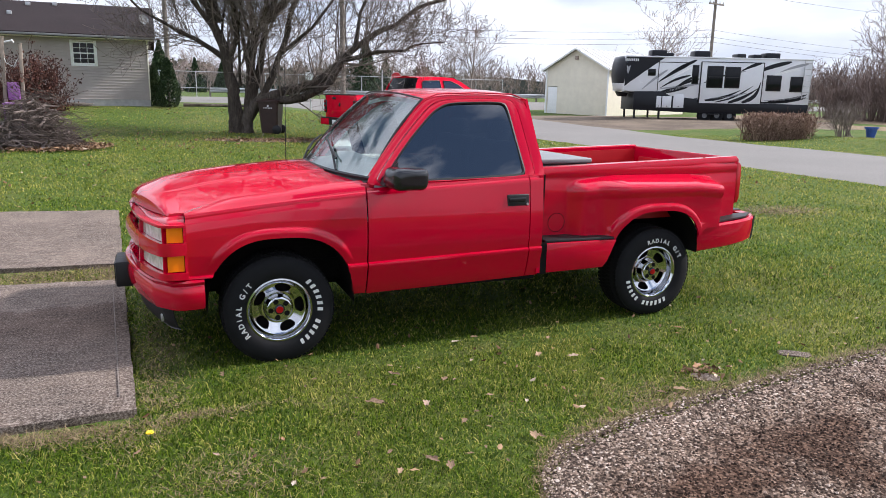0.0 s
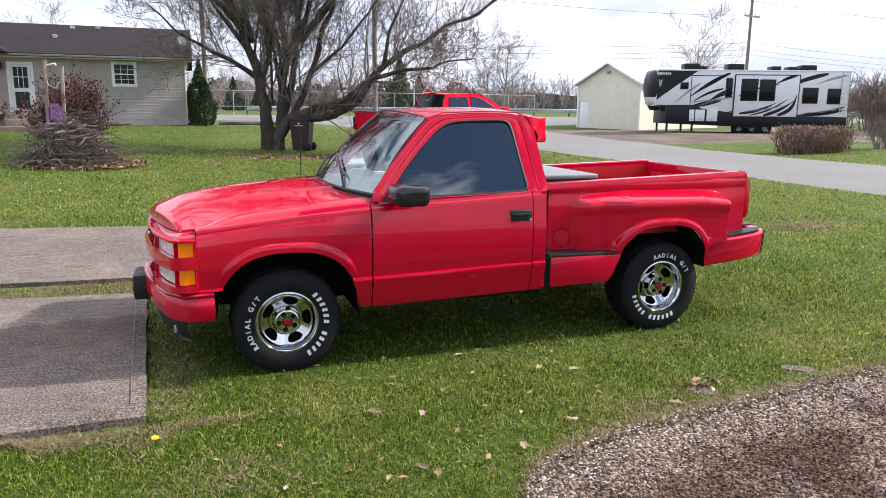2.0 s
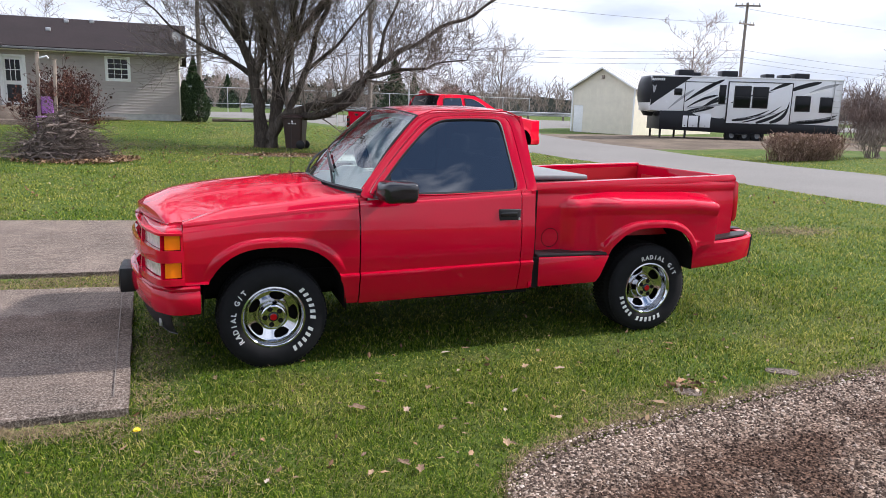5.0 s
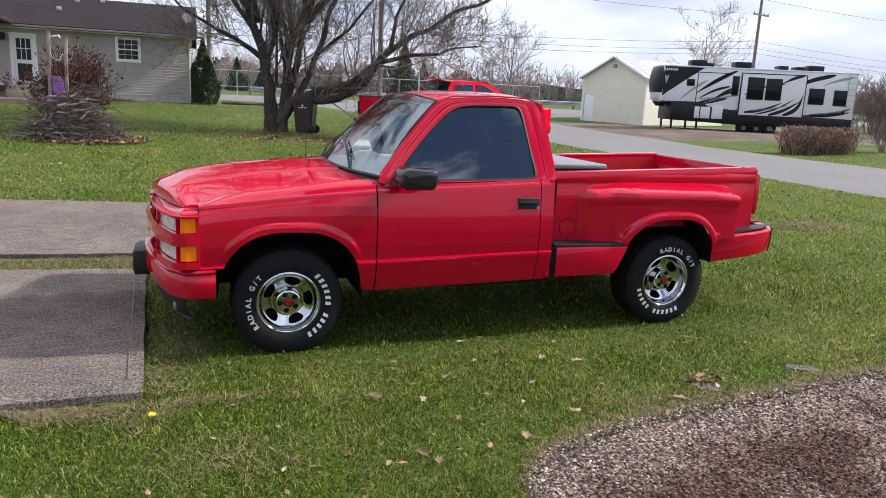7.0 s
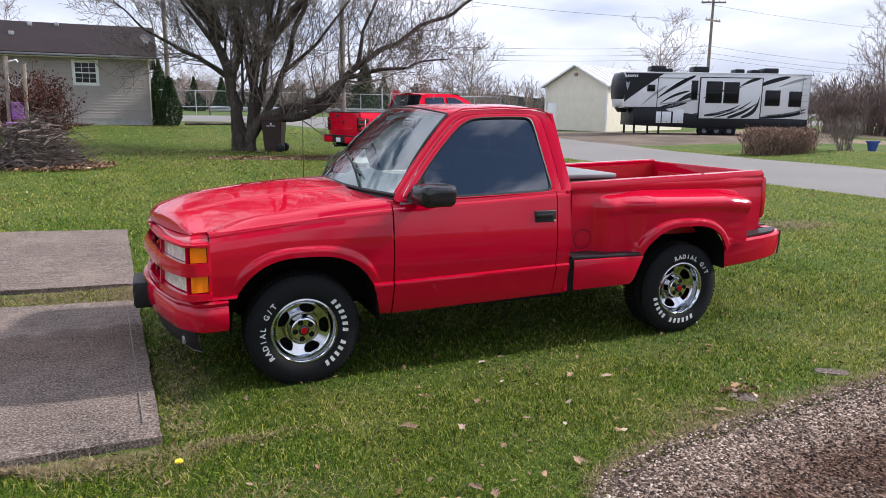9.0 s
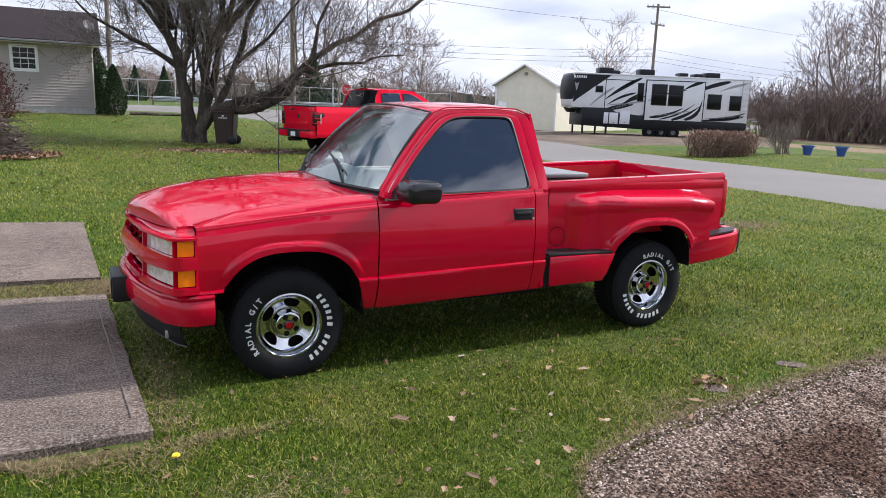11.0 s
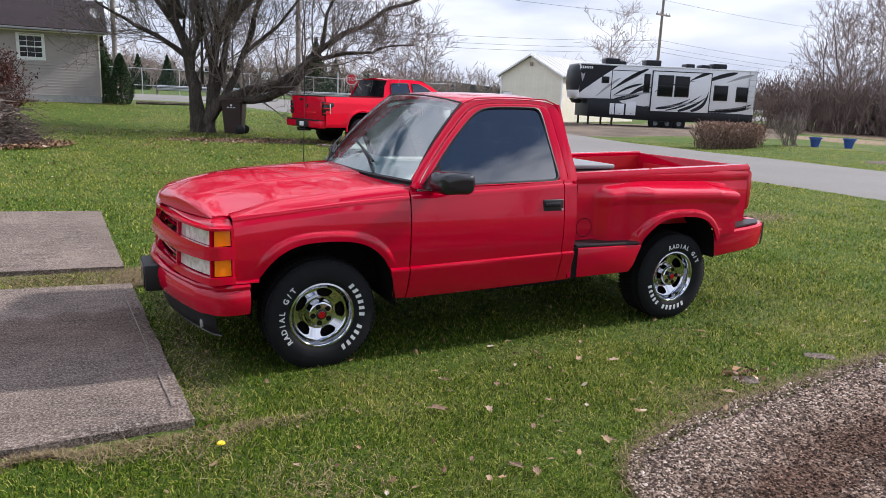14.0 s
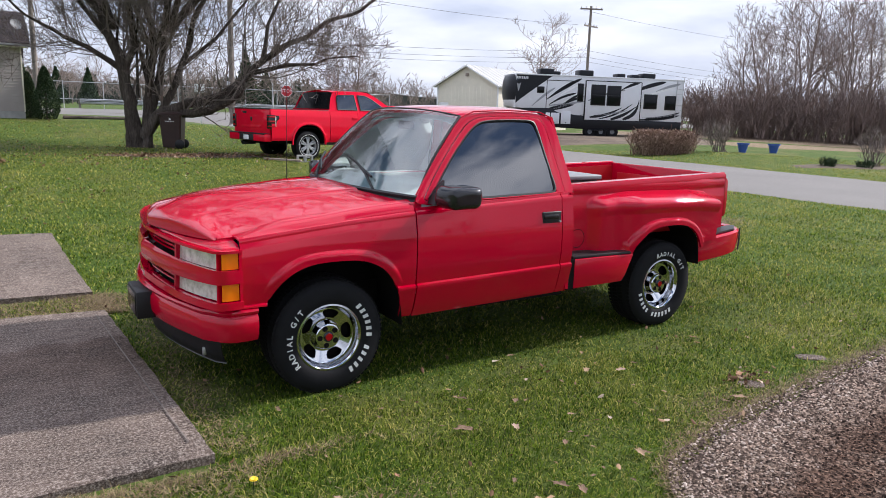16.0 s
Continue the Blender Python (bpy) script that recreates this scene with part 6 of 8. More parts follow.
    for x in (1.17, 4.86):
        for far in (False, True):
            bm = bmesh.new()
            lathe(bm, [(0.255, 0.0), (0.25, -0.01), (0.235, 0.01), (0.225, 0.08)], 40)
            w = add("wheel", bm, ALU, "six-spoke grey alloy wheel")
            w.location = (x, WD - 0.02 if far else 0.02, 0.40)
            w.rotation_euler = (0, 0, math.pi if far else 0)
            for k in range(6):
                for off in (-9, 9):
                    bm = boxed(-0.020, 0.020, 0.012, 0.05, 0.05, 0.245, 0.008, 1, Matrix.Rotation(radians(60 * k + off), 4, "Y"))
                    part("spoke", bm, ALU, w)
            part("hub_cap", lathe(bmesh.new(), [(0.0, 0.005), (0.05, 0.01), (0.07, 0.04)], 20), ALU, w)
            part("brake_disc", lathe(bmesh.new(), [(0.0, 0.09), (0.22, 0.09), (0.22, 0.2)], 24), DARK, w)
            part("tyre", lathe(bmesh.new(), [(0.25, 0.0), (0.27, -0.015), (0.32, -0.022), (0.37, -0.012), (0.395, 0.01), (0.402, 0.05), (0.402, 0.22), (0.385, 0.26), (0.26, 0.27)], 48), RUBBER, w)
            part("tyre_ring", lathe(bmesh.new(), [(0.300, -0.0205), (0.304, -0.0235), (0.310, -0.0225)], 48), SIGNW, w, "raised white sidewall outline")
    return t


crew_pickup()
bm = boxed(-0.55, 0.55, -0.04, 0.04, 0, 0.05, 0.01)
ob = part("wooden_beam", bm, POSTWOOD)
ob.matrix_world = Matrix.Translation((4.45, 13.75, gz(4.45, 13.75) + 0.03)) @ Matrix.Rotation(radians(-52), 4, "Z")
tagged(ob, "pale weathered timber lying in the grass", "timber")
ob = part("concrete_block", wall_with_holes(-0.2, 0.2, 0.0, 0.19, [(-0.16, -0.03, 0.03, 0.16), (0.03, 0.16, 0.03, 0.16)], -0.1, 0.1), FOUND, smooth=False)
ob.matrix_world = Matrix.Translation((5.05, 13.75, gz(5.05, 13.75) - 0.01)) @ Matrix.Rotation(radians(-12), 4, "Z")
tagged(ob, "grey hollow concrete block on the grass by the wheel", "concrete block")


# ---- fifth-wheel trailer ----
def trailer():
    u = Vector((11.33, -4.0, 0)).normalized()
    v = Vector((-u.y, u.x, 0))
    m = Matrix(((u.x, v.x, 0, 24.2), (u.y, v.y, 0, 31.35), (0, 0, 1, 0.40), (0, 0, 0, 1)))
    t = thing("travel_trailer", m, "long white, black and grey fifth-wheel camping trailer", "trailer")
    L, D, S = 12.0, 2.5, 0.0327

    def uz(X, Y):
        """Side-view sketch units to metres along and above the ground."""
        return (X / 2.08 - 115) * S, (233 - Y / 2.08) * S + 0.06

    def add(name, bm, mat, label="", parent=None):
        return part(name, bm, mat, parent or t, label)

    body = [(0.85, 3.68), (0.85, 1.80), (1.0, 1.72), (2.2, 1.66), (2.25, 0.95), (11.9, 0.78), (L, 0.9), (L, 3.62), (11.95, 3.66)]
    add("body", slab_of(body, 0.0, D, 0.03), RV_WHITE)
    add("roof_edge", boxed(0.85, L + 0.03, -0.03, D + 0.03, 3.66, 3.74, 0.02), RV_WHITE)
    add("lower_skirt", slab_of([(1.45, 1.72), (3.1, 1.74), (3.6, 1.50), (6.2, 1.22), (11.98, 1.10), (11.98, 0.56), (6.0, 0.50), (1.45, 0.66)], -0.02, D + 0.02, 0.01), RV_DARK, "black lower storage bays")

    def plate(name, pts, mat, label="", off=-0.006):
        """A flat graphic or fitting on the near side."""
        bm = bmesh.new()
        f = bm.faces.new([bm.verts.new((a, off, b)) for a, b in pts])
        bmesh.ops.recalc_face_normals(bm, faces=bm.faces[:])
        if f.normal.y > 0:
            bmesh.ops.reverse_faces(bm, faces=bm.faces[:])
        solid(bm, 0.004)
        return add(name, bm, mat, label)

    def swoosh(a, b, bow, w0, w1, mat, off=-0.006, n=14):
        """A tapering curved stripe."""
        ax, az = uz(*a)
        bx, bz = uz(*b)
        dx, dz = bx - ax, bz - az
        ln = math.hypot(dx, dz)
        nx, nz = -dz / ln, dx / ln
        up, lo = [], []
        for k in range(n + 1):
            q = k / n
            c = bow * math.sin(math.pi * q)
            w = lerp(w0, w1, q) * math.sin(math.pi * min(1, max(0.02, q * 0.94 + 0.05))) ** 0.5
            x, z = ax + dx * q + nx * c, az + dz * q + nz * c
            up.append((x + nx * w / 2, z + nz * w / 2))
            lo.append((x - nx * w / 2, z - nz * w / 2))
        bm = bmesh.new()
        vu, vl = [bm.verts.new((x, off, z)) for x, z in up], [bm.verts.new((x, off, z)) for x, z in lo]
        for k in range(n):
            bm.faces.new((vl[k], vl[k + 1], vu[k + 1], vu[k]))
        solid(bm, 0.003)
        return add("stripe", bm, mat)

    # dark front cap
    plate("cap_graphic", [uz(*p) for p in ((293, 256), (293, 362), (330, 332), (372, 300), (410, 275), (440, 256))], RV_DARK, "dark front cap graphic", -0.01)
    prof = [(0.50, 3.69), (0.22, 3.58), (0.02, 3.35), (-0.08, 3.0), (-0.08, 2.65), (0.02, 2.3), (0.2, 2.02), (0.45, 1.82), (0.8, 1.72)]

    def cap(u, v):
        k = u * (len(prof) - 1)
        a, b = prof[min(int(k), 7)], prof[min(int(k) + 1, 8)]
        x, z = lerp(a[0], b[0], k - min(int(k), 7)), lerp(a[1], b[1], k - min(int(k), 7))
        return Vector((min(0.9, 0.52 + 0.42 * (x + 0.08) + 0.36 * abs(2 * v - 1) ** 2.6), v * D, z))
    add("front_cap", sheet(lambda u, v: cap(u * 0.68, v), 16, 24, 0.03), RV_DARK, "blue-black moulded nose")
    add("chin", sheet(lambda u, v: cap(0.68 + 0.32 * u, v), 6, 24, 0.03), RV_WHITE)
    plate("mark_shape", [(1.0, 3.55), (0.9, 3.3), (1.05, 3.5)], RV_BLUE, "", -0.014)
    for k in range(7):
        x, z = uz(296 + 7 * k, 266)
        plate("mark_bar", [(x - 0.035, z - 0.07), (x + 0.025, z - 0.07), (x + 0.04, z + 0.07), (x - 0.02, z + 0.07)], SIGNW, "", -0.016)
    plate("mark_shape", [uz(*p) for p in ((296, 285), (304, 292), (312, 285), (308, 305), (303, 318), (299, 305))], RV_GREY, "", -0.016)
    for a, b, bow, w0, w1, mm in (
            ((300, 345), (425, 262), 0.12, 0.30, 0.20, RV_DARK), ((360, 372), (452, 300), 0.05, 0.05, 0.12, RV_GREY), ((420, 345), (545, 268), 0.05, 0.06, 0.20, RV_DARK),
            ((455, 315), (560, 262), 0.02, 0.04, 0.16, RV_DARK), ((430, 365), (540, 318), 0.10, 0.05, 0.12, RV_DARK), ((500, 352), (572, 318), 0.05, 0.05, 0.10, RV_DARK),
            ((450, 380), (600, 345), 0.08, 0.10, 0.06, RV_GREY), ((430, 382), (532, 362), 0.0, 0.18, 0.12, RV_DARK), ((430, 368), (532, 356), 0.0, 0.06, 0.06, RV_GREY),
            ((540, 415), (690, 368), -0.12, 0.30, 0.05, RV_DARK), ((575, 415), (700, 365), -0.18, 0.06, 0.04, RV_GREY), ((690, 415), (800, 360), -0.10, 0.16, 0.05, RV_DARK),
            ((745, 325), (920, 262), 0.12, 0.05, 0.22, RV_DARK), ((880, 300), (985, 268), 0.05, 0.05, 0.14, RV_GREY), ((752, 412), (812, 352), -0.22, 0.10, 0.05, RV_DARK), ((470, 330), (548, 285), 0.02, 0.05, 0.10, SIGNW), ((560, 405), (700, 372), -0.08, 0.06, 0.05, SIGNW), ((590, 345), (745, 300), 0.1, 0.05, 0.05, RV_DARK), ((600, 408), (735, 368), -0.12, 0.14, 0.05, RV_DARK), ((742, 414), (808, 335), -0.3, 0.20, 0.06, RV_DARK), ((845, 408), (992, 380), -0.12, 0.16, 0.10, RV_DARK), ((728, 300), (806, 268), 0.05, 0.05, 0.16, RV_DARK), ((640, 414), (780, 352), -0.15, 0.07, 0.05, RV_DARK), ((470, 372), (575, 330), 0.08, 0.06, 0.12, RV_DARK), ((820, 330), (960, 285), 0.1, 0.05, 0.12, SIGNW),
            ((800, 412), (990, 392), -0.10, 0.05, 0.16, RV_DARK), ((830, 405), (985, 384), -0.08, 0.04, 0.08, RV_GREY), ((620, 400), (760, 378), -0.05, 0.04, 0.08, RV_GREY)):
        swoosh(a, b, bow, w0 * 1.6, w1 * 1.6, mm, -0.074 if a[0] > 585 and b[0] < 810 else -0.006)
    # slide-out room
    (x0, z0), (x1, z1) = uz(578, 418), uz(814, 268)
    so = add("slide_out", boxed(x0, x1, -0.07, 0.1, z0, z1, 0.015), RV_WHITE, "slide-out room section")
    for b in ((x0 - 0.03, x0 + 0.02, z0, z1), (x1 - 0.02, x1 + 0.03, z0, z1), (x0, x1, z1 - 0.03, z1 + 0.02)):
        add("slide_seal", boxed(b[0], b[1], -0.085, 0.05, b[2], b[3], 0.005), BLACK, "", so)
    for (a, b, off) in (((378, 322), (408, 297), 0.0), ((545, 350), (570, 280), 0.0), ((600, 362), (662, 282), -0.07), ((668, 362), (727, 284), -0.07), ((830, 370), (888, 312), 0.0), ((922, 372), (972, 315), 0.0)):
        (x0, z0), (x1, z1) = uz(*a), uz(*b)
        w = add("window", boxed(x0, x1, off - 0.035, off + 0.01, z0, z1, 0.03, 3), BLACK, "dark framed trailer window")
        part("pane", boxed(x0 + 0.06, x1 - 0.06, off - 0.042, off - 0.034, z0 + 0.06, z1 - 0.06, 0.01), RV_PANE, w)
        if z1 - z0 > 1.0 and x1 - x0 > 0.5:
            part("pane_bar", boxed(x0 + 0.05, x1 - 0.05, off - 0.048, off - 0.04, (z0 + z1) / 2 - 0.02, (z0 + z1) / 2 + 0.02), BLACK, w)
    for a, b in (((440, 437), (475, 395)), ((482, 437), (522, 387)), ((418, 437), (436, 395))):
        (x0, z0), (x1, z1) = uz(*a), uz(*b)
        d = add("bay_door", boxed(x0, x1, -0.04, 0.0, z0, z1, 0.012), RV_WHITE, "white storage bay door")
        part("latch", boxed((x0 + x1) / 2 - 0.03, (x0 + x1) / 2 + 0.03, -0.05, -0.038, z0 + 0.06, z0 + 0.1), BLACK, d)
    x, _ = uz(418, 0)
    add("panel_seam", boxed(x - 0.02, x + 0.02, -0.012, 0.0, 1.62, 3.6), BLACK)
    add("panel_seam", boxed(x, x + 1.9, -0.012, 0.0, 3.38, 3.42), BLACK)
    # ladder
    for X in (970, 998):
        x, _ = uz(X, 0)
        add("ladder_rail", tubed([(x, -0.06, 1.4), (x, -0.06, 3.7)], 0.02, 6), STEEL)
    for k in range(7):
        z = lerp(1.5, 3.5, k / 6)
        add("ladder_rung", tubed([(uz(970, 0)[0], -0.06, z), (uz(998, 0)[0], -0.06, z)], 0.015, 6), STEEL)
    for X0, X1, h in ((395, 452, 0.32), (450, 478, 0.18), (556, 616, 0.32), (718, 752, 0.2), (780, 814, 0.18), (828, 883, 0.28)):
        a, b = uz(X0, 0)[0], uz(X1, 0)[0]
        add("roof_unit", boxed(a, b, 0.25, 1.05, 3.72, 3.78 + h, 0.07, 3), RV_DARK, "black roof air unit")
    for X in (608, 655, 704):
        x, _ = uz(X, 0)
        bm = bmesh.new()
        lathe(bm, [(0.155, 0.02), (0.16, 0.0), (0.14, 0.04), (0.06, 0.05), (0.0, 0.03)], 28)
        w = add("wheel", bm, GREYBOX, "trailer wheel")
        w.location = (x, 0.02, 0.40)
        part("tyre", lathe(bmesh.new(), [(0.155, 0.0), (0.20, -0.02), (0.35, -0.015), (0.40, 0.02), (0.41, 0.06), (0.41, 0.2), (0.3, 0.24)], 36), RUBBER, w)
    for X in (342, 436):
        x, _ = uz(X, 0)
        for y in (0.25, D - 0.25):
            add("landing_leg", boxed(x - 0.05, x + 0.05, y - 0.05, y + 0.05, 0.03, 0.9), BLACK)
            add("foot_plate", boxed(x - 0.12, x + 0.12, y - 0.12, y + 0.12, 0.0, 0.04), STEEL)
    add("entry_step", boxed(5.9, 6.5, -0.25, 0.05, 0.45, 0.5), BLACK)
    add("king_pin", slab_of([(0.7, 1.7), (1.4, 1.62), (1.3, 1.4), (0.9, 1.42)], 1.0, 1.5, 0.02), BLACK)
    add("awning_lamp", boxed(0.95, 11.8, 0.9, 1.6, 3.70, 3.745), RV_WHITE)


trailer()

# ---- trees ----


class Wood:
    """Collects tapered limbs as one mesh."""

    def __init__(self, seed):
        self.v, self.f, self.rnd = [], [], random.Random(seed)

    def limb(self, pts, radii, n):
        up = None
        first = len(self.v)
        for k, p in enumerate(pts):
            d = (pts[min(k + 1, len(pts) - 1)] - pts[max(k - 1, 0)])
            d = d.normalized() if d.length > 1e-6 else Vector((0, 0, 1))
            if up is None:
                up = d.orthogonal().normalized()
            a = up - d * up.dot(d)
            a = a.normalized() if a.length > 1e-5 else d.orthogonal().normalized()
            up = a
            b = d.cross(a)
            for j in range(n):
                w = radii[k] * (1 + ((0.22 * noise.noise(p * 3.5 + Vector((j * 5, 0, 0))) + 0.10 * noise.noise(p * 11 + Vector((j * 3, 0, 0)))) if n > 6 else 0))
                self.v.append(p + (a * math.cos(2 * math.pi * j / n) + b * math.sin(2 * math.pi * j / n)) * w)
        for k in range(len(pts) - 1):
            o = first + k * n
            for j in range(n):
                self.f.append((o + j, o + (j + 1) % n, o + n + (j + 1) % n, o + n + j))

    def grow(self, p, d, length, r, level, lift=0.25, split=(9, 7, 5), thin=0.003, spread_k=0.9):
        """A wandering branch and, along it, its side branches."""
        rnd = self.rnd
        steps = max(3, int(length / (0.45 if level < 2 else 0.22)))
        if level >= 2:
            steps = min(steps, 5)
        pts, rad = [p.copy()], [r]
        for k in range(steps):
            d = (d + Vector((rnd.gauss(0, 0.16), rnd.gauss(0, 0.16), rnd.gauss(0, 0.12) + lift * 0.25))).normalized()
            p = p + d * (length / steps)
            pts.append(p.copy())
            rad.append(max(thin, r * (1 - 0.85 * (k + 1) / steps)))
        self.limb(pts, rad, 6 if level == 0 else 4 if level == 1 else 3)
        self.side(pts, rad, length, level, lift, split, thin, spread_k)

    def side(self, pts, rad, length, level, lift, split, thin, spread_k, start=0.25):
        if level >= len(split):
            return
        rnd = self.rnd
        for _ in range(split[level]):
            q = start + (0.98 - start) * rnd.random()
            k = min(len(pts) - 2, int(q * (len(pts) - 1)))
            a = pts[k].lerp(pts[k + 1], rnd.random())
            t = (pts[k + 1] - pts[k]).normalized()
            o = Vector((rnd.gauss(0, 1), rnd.gauss(0, 1), rnd.gauss(0.15, 0.7)))
            o = (o - t * o.dot(t)).normalized()
            d = (t * 0.75 + o * spread_k + Vector((0, 0, lift))).normalized()
            self.grow(a, d, length * (0.32 + 0.34 * rnd.random()) * (1.15 - 0.5 * q), max(thin, rad[k] * 0.5), level + 1, lift, split, thin, spread_k)


rnd_tree = random.Random(9)


def big_tree():
    base = Vector((1.85, 18.8, gz(1.85, 18.8) - 0.05))
    right = Vector((0.94, -0.34, 0))
    back = Vector((0.34, 0.94, 0))
    t = thing("tree", Matrix.Translation(base), "large bare many-stemmed tree with a low spreading limb", "tree")
    w, tw = Wood(5), Wood(6)

    def at(r, z, b=0.0):
        if z > 4:
            r, b, z = r * (1 + 0.09 * (z - 4)), b * (1 + 0.15 * (z - 4)), 4 + (z - 4) * 1.75
        return right * r + back * b + Vector((0, 0, z))
    # main limbs: points across, up and back, with the radius at both ends
    limbs = [
        ([(-0.1, -0.05), (-0.12, 0.5), (-0.22, 1.4), (-0.44, 2.4), (-0.74, 3.45), (-1.14, 4.85), (-1.5, 6.4, 0.3), (-1.7, 8.0, 0.6)], 0.36, 0.05, 9),
        ([(0.2, -0.05), (0.22, 0.5), (0.32, 1.35), (0.48, 2.6), (0.38, 4.15), (0.2, 5.6, -0.3), (0.1, 8.4, -0.5)], 0.27, 0.04, 8),
        ([(0.3, 0.9), (0.62, 2.2, 0.3), (0.85, 4.15, 0.6), (1.05, 6.0, 1.0), (1.1, 8.2, 1.2)], 0.19, 0.03, 7),
        ([(-0.4, 2.2), (0.05, 2.9, -0.2), (-0.05, 4.6, -0.5), (-0.35, 6.2, -0.9), (-0.5, 7.8, -1.0)], 0.16, 0.03, 7),
        ([(0.25, 0.5), (0.7, 1.15), (1.22, 2.3, 0.2), (1.66, 3.7, 0.3), (2.0, 4.8, 0.5), (2.6, 6.8, 0.8), (2.8, 7.9, 0.9)], 0.19, 0.04, 7),
        ([(0.1, 0.35), (0.6, 1.0, -0.1), (1.4, 1.32, -0.2), (2.36, 1.62, -0.3), (3.2, 2.12, -0.3), (3.6, 2.75, -0.2), (4.4, 3.25, 0.0), (5.6, 3.9, 0.2), (7.0, 4.5, 0.3), (8.0, 5.0, 0.4)], 0.27, 0.03, 15),
        ([(3.35, 2.3, -0.3), (4.3, 2.55, -0.6), (5.3, 2.6, -0.8), (6.3, 2.85, -1.0)], 0.11, 0.02, 10),
        ([(3.6, 2.75, -0.2), (3.75, 3.7, 0.0), (4.2, 4.8, 0.3), (4.6, 6.2, 0.5)], 0.10, 0.02, 10),
        ([(0.9, 1.05), (1.6, 1.08, -0.4), (2.2, 1.2, -0.5), (2.75, 1.6, -0.4), (3.1, 2.05, -0.3)], 0.18, 0.12, 3),
        ([(-0.42, 2.3), (-1.2, 2.85, -0.2), (-1.8, 3.1, -0.3), (-2.6, 3.6, -0.3), (-3.6, 4.3, -0.2)], 0.13, 0.02, 13),
        ([(-0.65, 3.1), (-1.5, 4.1, 0.3), (-2.4, 4.9, 0.4), (-3.3, 6.1, 0.5)], 0.11, 0.02, 10),
        ([(0.5, 2.8, 0.1), (1.0, 3.6, -0.8), (1.5, 4.6, -1.6), (1.8, 6.0, -2.2)], 0.10, 0.02, 6),
        ([(0.3, 2.0, 0.1), (-0.1, 3.1, 1.0), (-0.6, 4.4, 1.8), (-0.8, 6.2, 2.4)], 0.11, 0.02, 6),
        ([(1.3, 2.5, 0.2), (2.2, 3.3, 0.5), (3.1, 4.3, 0.7), (3.9, 5.6, 0.8)], 0.10, 0.02, 6)]
    for a, b in ((-4.5, 1.5), (-2.6, 3.0), (0.6, -2.6), (4.2, 2.4), (-5.5, -0.6), (2.8, -2.4), (-2.8, -2.2), (-3.8, 0.4), (5.6, 0.2)):
        s = -0.5 if a < 0 else 1.0
        limbs.append(([(s, 3.4, 0.0), (lerp(s, a, 0.35), 4.9, b * 0.35), (lerp(s, a, 0.7), 6.9, b * 0.7), (a, 9.4, b)], 0.12, 0.02, 8))
    for k in range(5):
        a = rnd_tree.uniform(-0.3, 1.0)
        limbs.append(([(a, rnd_tree.uniform(1.3, 2.2), rnd_tree.uniform(-0.2, 0.2)), (a * 1.15 + rnd_tree.gauss(0, 0.15), 3.1, rnd_tree.gauss(0, 0.35)), (a * 1.4 + rnd_tree.gauss(0, 0.3), 4.7, rnd_tree.gauss(0, 0.6)), (a * 1.7 + rnd_tree.gauss(0, 0.5), 6.6, rnd_tree.gauss(0, 0.9))], rnd_tree.uniform(0.045, 0.085), 0.012, 1))
    for pts, r0, r1, n in limbs:
        p = [at(*q) for q in pts]
        fine = []
        for k in range(len(p) - 1):
            for j in range(6):
                q = p[k].lerp(p[k + 1], j / 6)
                fine.append(q + Vector((noise.noise(q * 0.9), noise.noise(q * 0.9 + Vector((7, 0, 0))), noise.noise(q * 0.9 + Vector((0, 7, 0))))) * (0.20 if k > 1 else 0.03))
        fine.append(p[-1])
        rad = [lerp(r0 * 0.76, r1 * 0.85, (k / (len(fine) - 1)) ** 0.75) * (1 + 0.13 * noise.noise(q * 2.3 + Vector((0, 0, r0 * 40)))) for k, q in enumerate(fine)]
        if pts[0][1] < 0:
            rad[0] *= 1.3
            rad[1] *= 1.12
        w.limb(fine, rad, 16 if r0 > 0.14 else 8)
        ln = sum((b - a).length for a, b in zip(p, p[1:]))
        tw.side(fine, [q * 0.55 for q in rad], min(ln, 5.0), 0, 0.22, (n * 2 + 6, 9, 5), 0.0056, 0.95, 0.3 if r0 > 0.2 else 0.12)
        high = [k for k, q in enumerate(fine) if q.z > 7.2]
        if len(high) > 3:
            tw.side([fine[k] for k in high], [max(0.02, rad[k] * 0.6) for k in high], 5.0, 0, 0.15, (15, 7, 5), 0.011, 1.0, 0.0)
    pymesh("trunk", w.v, w.f, BARK, t, "dark furrowed bark", True)
    pymesh("crown", tw.v, tw.f, TWIG, t, "thin bare twigs", True)


big_tree()


def bare_tree_mesh(seed, h, split, thin):
    w = Wood(seed)
    rnd = w.rnd
    pts = [Vector((0, 0, -0.1))]
    d = Vector((0, 0, 1))
    for k in range(8):
        d = (d + Vector((rnd.gauss(0, 0.07), rnd.gauss(0, 0.07), 0.1))).normalized()
        pts.append(pts[-1] + d * h * 0.8 / 8)
    rad = [h * 0.014 * (1 - 0.85 * k / 8) for k in range(9)]
    w.limb(pts, rad, 6)
    w.side(pts, rad, h * 0.8, 0, 0.22, split, thin, 0.95, 0.2)
    me = bpy.data.meshes.new("bare_tree")
    me.from_pydata([tuple(v) for v in w.v], [], w.f)
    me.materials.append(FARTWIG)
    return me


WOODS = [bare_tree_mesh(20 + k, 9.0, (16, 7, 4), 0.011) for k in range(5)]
rnd = random.Random(11)


